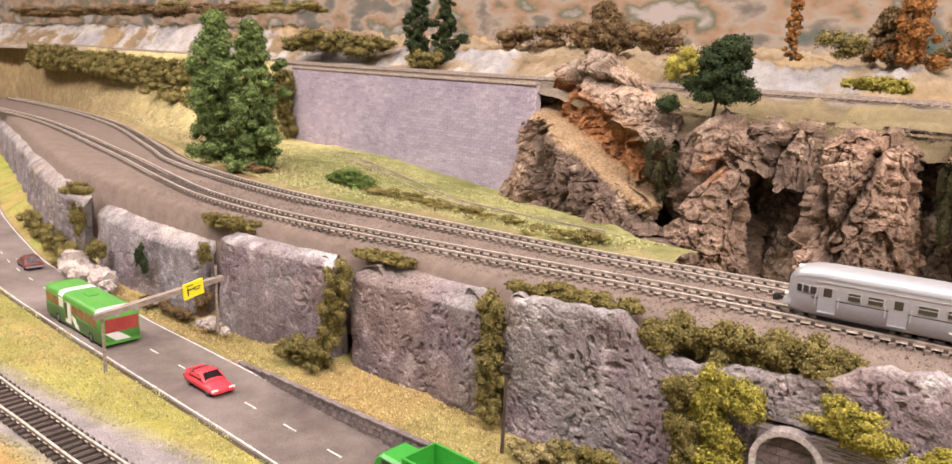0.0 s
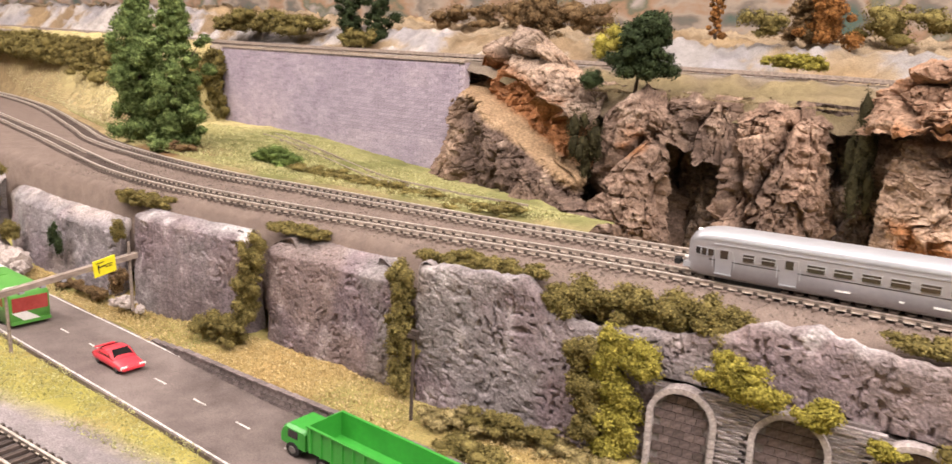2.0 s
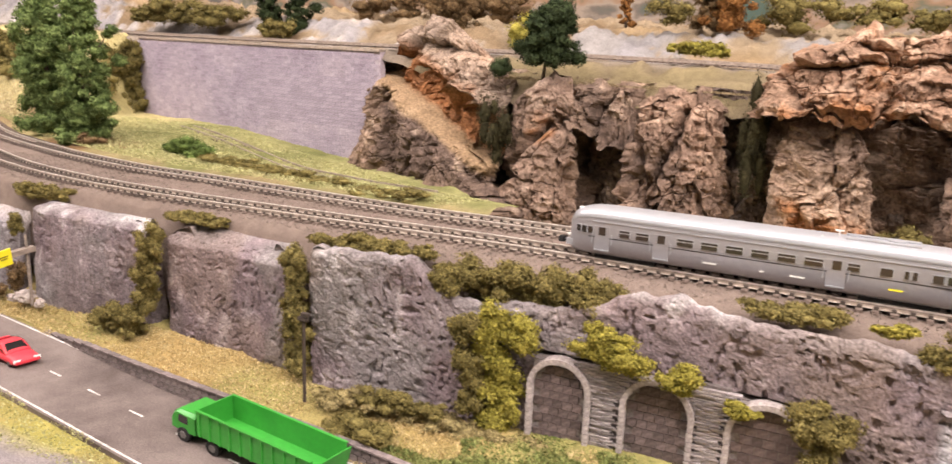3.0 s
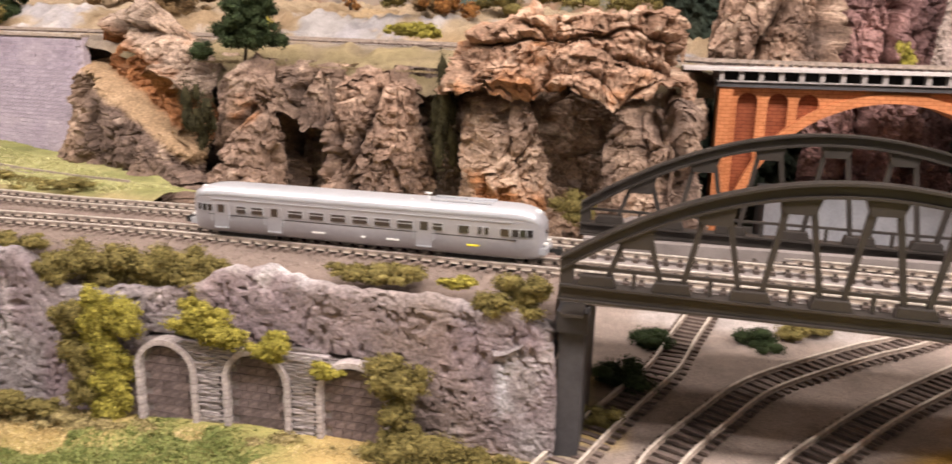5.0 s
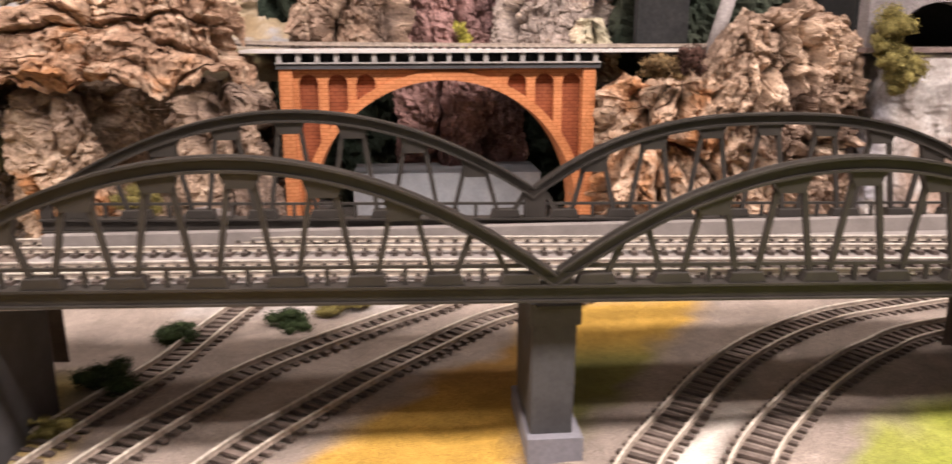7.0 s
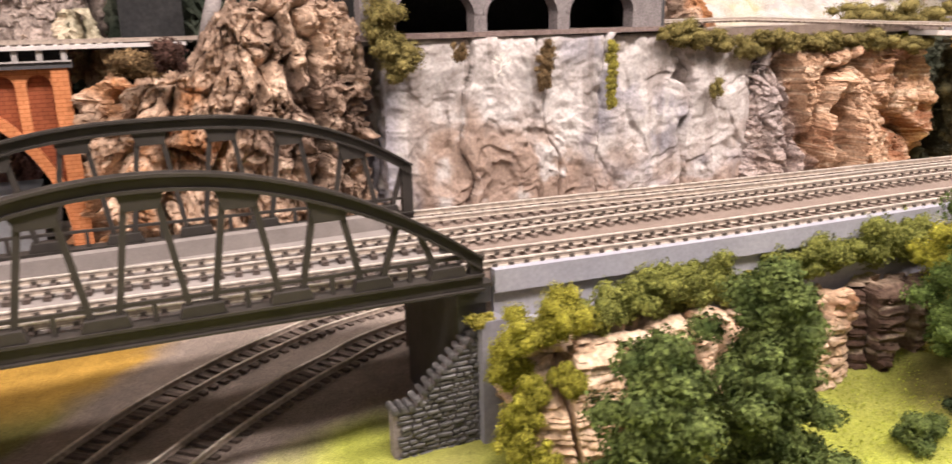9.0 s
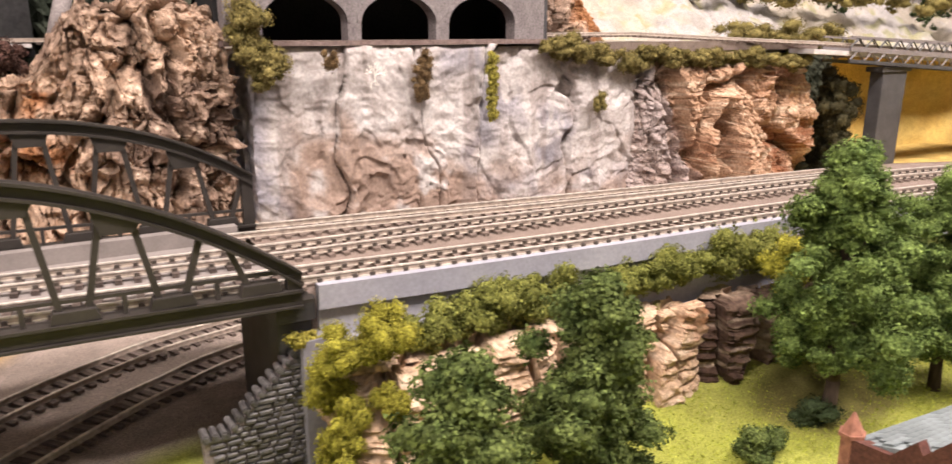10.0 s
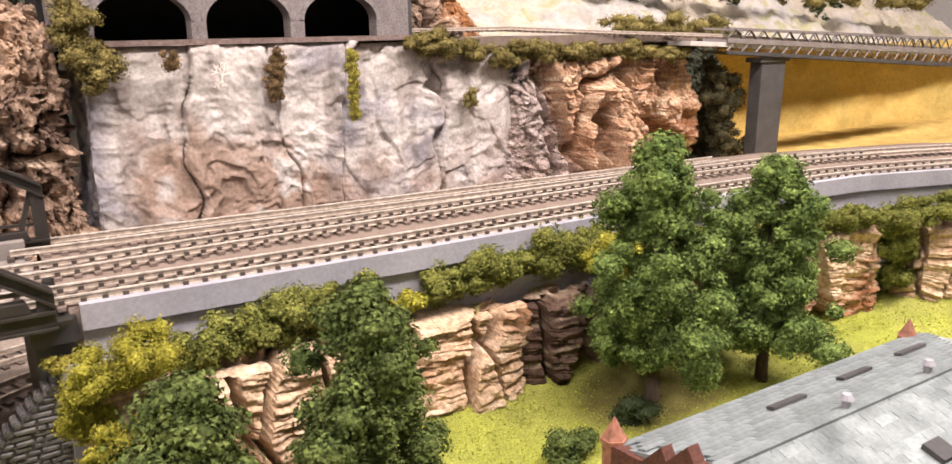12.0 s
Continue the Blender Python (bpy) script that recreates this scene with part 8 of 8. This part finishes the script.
# ---------- railcar ----------
def build_railcar(xc):
    line = curve_through(TRACK_FRONT, 0.002)
    j = int(np.argmin(np.abs(line[:, 0] - xc)))
    d = line[j + 20] - line[j - 20]
    root = empty("railcar", (line[j][0], line[j][1], ZT + 0.0066), math.degrees(math.atan2(d[1], d[0])))
    root.scale = (1.0, 0.95, 0.88)
    tagged(root, "silver grey model diesel railcar with a dark waist line", "railcar")
    L, h = 0.282, 0.0165
    zb, zw, zr = 0.0042, 0.0348, 0.0445

    def ring(x, w, top, bottom):
        pts = []
        for t in np.linspace(0, math.pi, 17):
            c, s = math.cos(t), math.sin(t)
            pts.append((x, w * math.copysign(abs(c) ** 0.45, c), zw * top + (zr - zw) * top * abs(s) ** 0.85))
        tuck = [(x, -w, (zw + bottom) / 2), (x, -w * 0.98, bottom + 0.003), (x, -w * 0.80, bottom), (x, w * 0.80, bottom), (x, w * 0.98, bottom + 0.003), (x, w, (zw + bottom) / 2)]
        return pts + tuck
    e = [(0.0, 1, 1, zb), (0.38, 1, 1, zb), (0.415, 0.985, 0.995, zb), (0.443, 0.93, 0.975, zb), (0.465, 0.83, 0.935, zb + 0.0004), (0.482, 0.69, 0.87, zb + 0.001), (0.493, 0.52, 0.76, zb + 0.002)]
    secs = [(-x, w, t, b) for x, w, t, b in e[::-1]] + [(x, w, t, b) for x, w, t, b in e[1:]]
    loft([ring(x * L, h * w, t, b) for x, w, t, b in secs], M_SILVER, "body", root)
    def cap(x, w, top):
        pts = []
        for t in np.linspace(0.10, math.pi - 0.10, 17):
            c, s = math.cos(t), math.sin(t)
            pts.append((x, w * 1.012 * math.copysign(abs(c) ** 0.45, c), zw * top + ((zr - zw) * abs(s) ** 0.85) * top + 0.0006))
        return pts + [(a, b * 0.9, c - 0.002) for a, b, c in pts[::-1]]
    loft([cap(x * L, h * w, t) for x, w, t, b in secs[1:-1]], M_SILVER_ROOF, "roof", root, "light grey roof")
    for s in (-1, 1):
        y = s * (h + 0.0001)
        part("waist_line", box(-0.43 * L, 0.43 * L, min(y, y - s * 0.001), max(y, y - s * 0.001), 0.0196, 0.0205), M_STEEL, root, "dark waist line")
        part("cant_rail", box(-0.42 * L, 0.42 * L, min(y + s * 0.0004, y - s * 0.001), max(y + s * 0.0004, y - s * 0.001), 0.0335, 0.0343), M_SILVER_ROOF, root)
        wins = [(-0.330, 0.0078, 1), (-0.281, 0.0095, 1)] + [(-0.168 + k * 0.0618, 0.0115, 1) for k in range(6)]
        wins += [(0.228, 0.0072, 1), (0.297, 0.0072, 0), (0.338, 0.0026, 0), (0.355, 0.0026, 0), (0.401, 0.0060, 0), (0.427, 0.0044, 0), (0.445, 0.0042, 0), (0.462, 0.0040, 0), (-0.427, 0.0044, 0), (-0.445, 0.0042, 0), (-0.462, 0.0040, 0)]
        for x, w, bar in wins:
            ye = s * (h * float(np.interp(abs(x), [q[0] for q in e], [q[1] for q in e])) + 0.0001)
            skew = pose(x * L, ye, 0, 0, 0, -math.copysign(math.degrees(math.atan(max(0.0, abs(x) - 0.405) * 9)), x * s))
            fr = part("window", box(-w / 2 - 0.0007, w / 2 + 0.0007, -0.0008, 0.0003 if s > 0 else 0.0008, 0.0222, 0.0292, skew) if s > 0 else box(-w / 2 - 0.0007, w / 2 + 0.0007, -0.0003, 0.0008, 0.0222, 0.0292, skew), M_SILVER_ROOF, root)
            part("pane", box(-w / 2, w / 2, 0.0, 0.0006, 0.0228, 0.0286, skew) if s > 0 else box(-w / 2, w / 2, -0.0006, 0.0, 0.0228, 0.0286, skew), M_GLASS, fr)
            if bar:
                part("window_bar", box(-w / 2, w / 2, 0.0, 0.0009, 0.0262, 0.0268, skew) if s > 0 else box(-w / 2, w / 2, -0.0009, 0.0, 0.0262, 0.0268, skew), M_SILVER_ROOF, fr)
        for x in (-0.392, -0.230, 0.192):
            dr = part("door", box(x * L - 0.006, x * L + 0.006, min(y + s * 0.00025, y - s * 0.001), max(y + s * 0.00025, y - s * 0.001), 0.0075, 0.0300), M_SILVER, root)
            part("door_pane", box(x * L - 0.0028, x * L + 0.0028, min(y + s * 0.0005, y), max(y + s * 0.0005, y), 0.0222, 0.0292), M_GLASS, dr)
            part("door_step", box(x * L - 0.006, x * L + 0.006, min(y + s * 0.0012, y), max(y + s * 0.0012, y), 0.0085, 0.0092), M_SILVER_ROOF, dr)
            for dx in (-0.0078, 0.0078):
                bm = bmesh.new()
                add_cyl(bm, (x * L + dx, y + s * 0.0012, 0.0145), (x * L + dx, y + s * 0.0012, 0.0235), 0.0004, 0.0004, 5)
                part("handrail", bm, M_SILVER_ROOF, dr)
        for x, w in ((-0.12, 0.010), (0.02, 0.003), (0.09, 0.010)):
            part("marking", box(x * L, x * L + w, min(y + s * 0.0002, y), max(y + s * 0.0002, y), 0.0112, 0.0126), M_WHITEP, root, "small white lettering bars")
        part("marking", box(0.305 * L, 0.335 * L, min(y + s * 0.0002, y), max(y + s * 0.0002, y), 0.0125, 0.0138), M_YELLOW, root, "small yellow lettering bars")
    for s in (-1, 1):
        for k in range(-2, 3):
            y = k * 0.0042
            x = s * L * (0.490 - 0.004 * abs(k) - 0.0028 * k * k)
            m = pose(x, y, 0.0268, 0, s * -16, math.degrees(math.atan2(k * 0.9, 3.0)) * s)
            part("front_pane", box(-0.0006, 0.0009, -0.0016, 0.0016, -0.0034, 0.0034, m) if s > 0 else box(-0.0009, 0.0006, -0.0016, 0.0016, -0.0034, 0.0034, m), M_GLASS, root)
        part("bumper_skirt", box(min(s * L * 0.468, s * L * 0.503), max(s * L * 0.468, s * L * 0.503), -0.011, 0.011, 0.0085, 0.0135), M_SILVER_ROOF, root, bevel=0.002)
        bm = bmesh.new()
        add_box(bm, min(s * L * 0.497, s * L * 0.53), max(s * L * 0.497, s * L * 0.53), -0.0012, 0.0012, 0.0085, 0.0112)
        add_box(bm, min(s * L * 0.52, s * L * 0.535), max(s * L * 0.52, s * L * 0.535), -0.004, 0.004, 0.0075, 0.0125)
        part("coupling", bm, M_TYRE, root, "black hook coupling")
        for y in (-0.0065, 0.0065):
            bm = bmesh.new()
            add_cyl(bm, (s * L * 0.490, y, 0.0165), (s * L * 0.503, y, 0.0165), 0.0014, 0.0014, 10)
            part("lamp", bm, M_WHITEP, root)
        bm = bmesh.new()
        add_cyl(bm, (s * L * 0.466, 0, 0.0405), (s * L * 0.480, 0, 0.0405), 0.0018, 0.0014, 10)
        part("top_lamp", bm, M_WHITEP, root)
        bog = part("bogie", box(s * L * 0.33 - 0.024, s * L * 0.33 + 0.024, -0.0125, 0.0125, 0.001, 0.0048), M_TYRE, root, bevel=0.0008)
        for dx in (-0.015, 0.015):
            for y in (-0.0105, 0.0105):
                bm = bmesh.new()
                add_cyl(bm, (s * L * 0.33 + dx, y - 0.0012, 0.0040), (s * L * 0.33 + dx, y + 0.0012, 0.0040), 0.0056, 0.0056, 14)
                part("wheel", bm, M_HUB, bog)
    # roof fittings over the engine end
    part("roof_duct", box(0.20 * L, 0.36 * L, -0.009, -0.004, 0.0430, 0.0462), M_SILVER_ROOF, root, bevel=0.001)
    part("roof_duct", box(0.20 * L, 0.36 * L, 0.004, 0.009, 0.0430, 0.0462), M_SILVER_ROOF, root, bevel=0.001)
    bm = bmesh.new()
    add_cyl(bm, (0.31 * L, 0, 0.044), (0.31 * L, 0, 0.0472), 0.006, 0.0055, 16)
    part("roof_fan", bm, M_SILVER_ROOF, root)
    bm = bmesh.new()
    add_cyl(bm, (0.185 * L, 0, 0.044), (0.185 * L, 0, 0.0492), 0.0006, 0.0006, 6)
    add_box(bm, 0.185 * L - 0.0028, 0.185 * L + 0.0028, -0.0006, 0.0006, 0.0488, 0.0498)
    part("horn", bm, M_WHITEP, root)
    bm = bmesh.new()
    add_cyl(bm, (0.15 * L, -0.008, 0.042), (0.15 * L, -0.008, 0.0455), 0.0005, 0.0007, 6)
    part("horn", bm, M_WHITEP, root)


build_railcar(0.107)


# ---------- sign gantry and lamp post ----------
def build_gantry():
    root = empty("sign_gantry")
    tagged(root, "grey timber gantry across the road with a yellow sign", "sign gantry")
    for x, y, z0, z1 in ((-0.625, 0.412, -0.026, 0.036), (-0.611, 0.537, -0.014, 0.064)):
        bm = bmesh.new()
        add_cyl(bm, (x, y, z0), (x, y, z1), 0.0018, 0.0014, 8)
        part("post", bm, M_WOODGREY, root)
    m = Matrix.Translation((-0.618, 0.4745, 0.0415)) @ (Vector((0.014, 0.125, 0.012))).to_track_quat("Y", "Z").to_matrix().to_4x4()
    part("beam", box(-0.0035, 0.0035, -0.071, 0.071, -0.0028, 0.0028, m), M_WOODGREY, root, bevel=0.0006)
    m = pose(-0.6075, 0.505, 0.0445, 0, 0, 96)
    sign = part("sign_board", box(-0.0135, 0.0135, -0.0008, 0.0008, -0.0085, 0.0085, m @ pose(0, 0, 0, 0, -5, 0)), M_YELLOW, root, "yellow direction sign")
    for x0, x1, z0, z1 in ((-0.009, -0.0075, -0.005, 0.0035), (-0.009, 0.0015, 0.0005, 0.0018), (0.002, 0.009, 0.0012, 0.0020), (0.0005, 0.008, -0.0012, -0.0005), (-0.010, -0.001, 0.0052, 0.0060)):
        part("sign_mark", box(x0, x1, -0.0013, -0.0006, z0, z1, m @ pose(0, 0, 0, 0, -5, 0)), M_STEEL, sign)
    for k in range(5):
        part("lamp", box(-0.002, 0.002, -0.0025, 0.0025, -0.0052, -0.0028, Matrix.Translation((-0.622 + 0.0025 * k, 0.425 + 0.02 * k, 0.0372 + 0.0019 * k))), M_BEAM, root)


build_gantry()


def build_yard_lamp():
    root = empty("lamp_post", (-0.2045, 0.483, -0.006))
    tagged(root, "dark brown post with a small lamp head on the straw bank", "lamp post")
    bm = bmesh.new()
    add_cyl(bm, (0, 0, 0), (0.001, 0, 0.072), 0.0015, 0.0012, 8)
    part("post", bm, M_SLEEPER, root)
    bm = bmesh.new()
    add_box(bm, -0.004, 0.005, -0.002, 0.002, 0.068, 0.0705)
    add_box(bm, -0.001, 0.006, -0.0018, 0.0018, 0.0715, 0.0745)
    part("lamp_head", bm, M_SLEEPER, root)


build_yard_lamp()


# ---------- loose scatter ----------
def scatter(name, n, region, mat, label, size, seed, z_of):
    rng = np.random.default_rng(seed)
    pts = []
    while len(pts) < n:
        x, y = rng.uniform(region[0], region[1]), rng.uniform(region[2], region[3])
        if region[4](x, y):
            pts.append((x, y, z_of(x, y)))
    p = np.array(pts)
    d = rng.normal(size=(n, 3)) * (1, 1, 0.25)
    d /= np.linalg.norm(d, axis=1)[:, None]
    up = np.stack([rng.normal(size=n) * 0.5, rng.normal(size=n) * 0.5, np.ones(n)], 1)
    s = size * (0.5 + rng.random(n))[:, None]
    v = np.stack([p - d * s * 0.5, p + d * s * 0.5, p + d * s * 0.2 + up * s * 0.8], 1).reshape(-1, 3)
    ob = link(name, mesh_of(name, v, np.arange(n * 3).reshape(-1, 3), mat))
    tagged(ob, label, "grass", kind="stuff")


S_STRAW = leaf_material("straw scatter", (0.46, 0.345, 0.15), (0.64, 0.52, 0.28), 0.22)
S_GREEN = leaf_material("green scatter", (0.36, 0.36, 0.15), (0.56, 0.53, 0.28), 0.22)
S_LIME = leaf_material("lime scatter", (0.28, 0.32, 0.035), (0.46, 0.49, 0.09), 0.28)
S_STONE = leaf_material("grey grit", (0.17, 0.14, 0.12), (0.31, 0.255, 0.215), 0.25)
off_road = lambda x, y: abs(y - along(ROAD_MID, x)) > 0.047 + 0.004 * math.sin(x * 60)
zg = lambda x, y: float(low_ground(x, y)) + 0.0006
green_patch = lambda x, y: math.hypot((x + 0.0) / 1.5, y - 0.45) + 0.012 * math.sin(x * 70) + 0.01 * math.sin(y * 130 + x * 40) < 0.062
S_GRASS = leaf_material("dark grass scatter", (0.13, 0.165, 0.045), (0.29, 0.305, 0.11), 0.3)
scatter("green_tufts", 14000, (-0.16, 0.14, 0.39, 0.52, lambda x, y: off_road(x, y) and y > along(ROAD_MID, x) and green_patch(x, y)), S_GRASS, "darker green scatter grass below the arches", 0.0020, 6, zg)
scatter("straw_tufts", 36000, (-1.4, 0.26, 0.40, 0.58, lambda x, y: off_road(x, y) and y > along(ROAD_MID, x) and y < along(CLIFF_FOOT, x) and not green_patch(x, y)), S_STRAW, "straw coloured scatter grass on the bank", 0.0015, 1, zg)
scatter("grass_tufts", 36000, (-1.3, 0.0, 0.27, 0.50, lambda x, y: off_road(x, y) and y < along(ROAD_MID, x) and abs(y - 0.318) > 0.03), S_GREEN, "pale green scatter grass beside the road", 0.0014, 2, zg)
scatter("lime_tufts", 44000, (0.80, 1.9, 0.22, 0.52, lambda x, y: x + 0.45 * (y - 0.45) > 0.82 and not (1.14 < x < 1.40 and y < 0.31) and y < 0.49 and math.hypot((x - 1.33) / 1.5, y - 0.44) > random.uniform(0.012, 0.05)), S_LIME, "bright lime green scatter grass on the lawn", 0.0013, 3, zg)
scatter("plateau_tufts", 46000, (-1.6, -0.2, 0.72, 1.15, lambda x, y: along(TRACK_BACK, x) + 0.045 < y < np.interp(x, [-1.3, -1.2, -0.55, -0.30, -0.155], [1.3, 1.2, 1.05, 0.9, 0.78])), S_GREEN, "green scatter grass on the level behind the tracks", 0.0021, 4, lambda x, y: ZT + 0.003 - 0.030 * float(smooth(-0.95, -0.55, x) * smooth(0.06, 0.26, y - along(TRACK_BACK, x))))
scatter("ballast_grit", 20000, (-0.9, 0.26, 0.53, 0.72, lambda x, y: along(CLIFF_FOOT, x) + 0.035 < y < along(TRACK_BACK, x) + 0.03), S_STONE, "loose grey brown ballast grit between the rails", 0.0013, 5, lambda x, y: ZT + 0.0004)


S_SLOPE = leaf_material("pale slope scatter", (0.52, 0.46, 0.24), (0.70, 0.63, 0.40), 0.22)


def slope_z(x, y):
    a, b = along(TRACK_BACK, x) + 0.028, along(WALL_LINE, x) + 0.012
    return ZT + 0.002 + (upper_z(x) + 0.004 - ZT) * float(smooth(0.05, 1.0, (y - a) / (b - a)))


scatter("slope_tufts", 20000, (-2.4, -1.29, 0.9, 1.4, lambda x, y: along(TRACK_BACK, x) + 0.05 < y < along(WALL_LINE, x)), S_SLOPE, "pale green and straw scatter grass on the slope below the hedge", 0.0026, 7, slope_z)
S_LEDGE = leaf_material("dry brown scatter", (0.19, 0.145, 0.085), (0.36, 0.28, 0.16), 0.3)
scatter("ledge_tufts", 9000, (-0.30, 0.05, 1.02, 1.12, lambda x, y: y > 1.035), S_LEDGE, "dry straw scatter on the ledge before the upper track", 0.0020, 8, lambda x, y: upper_z(x) - 0.030 + 0.026 * float(smooth(0.0, 0.085, y - along(WALL_LINE, x))) + 0.002)
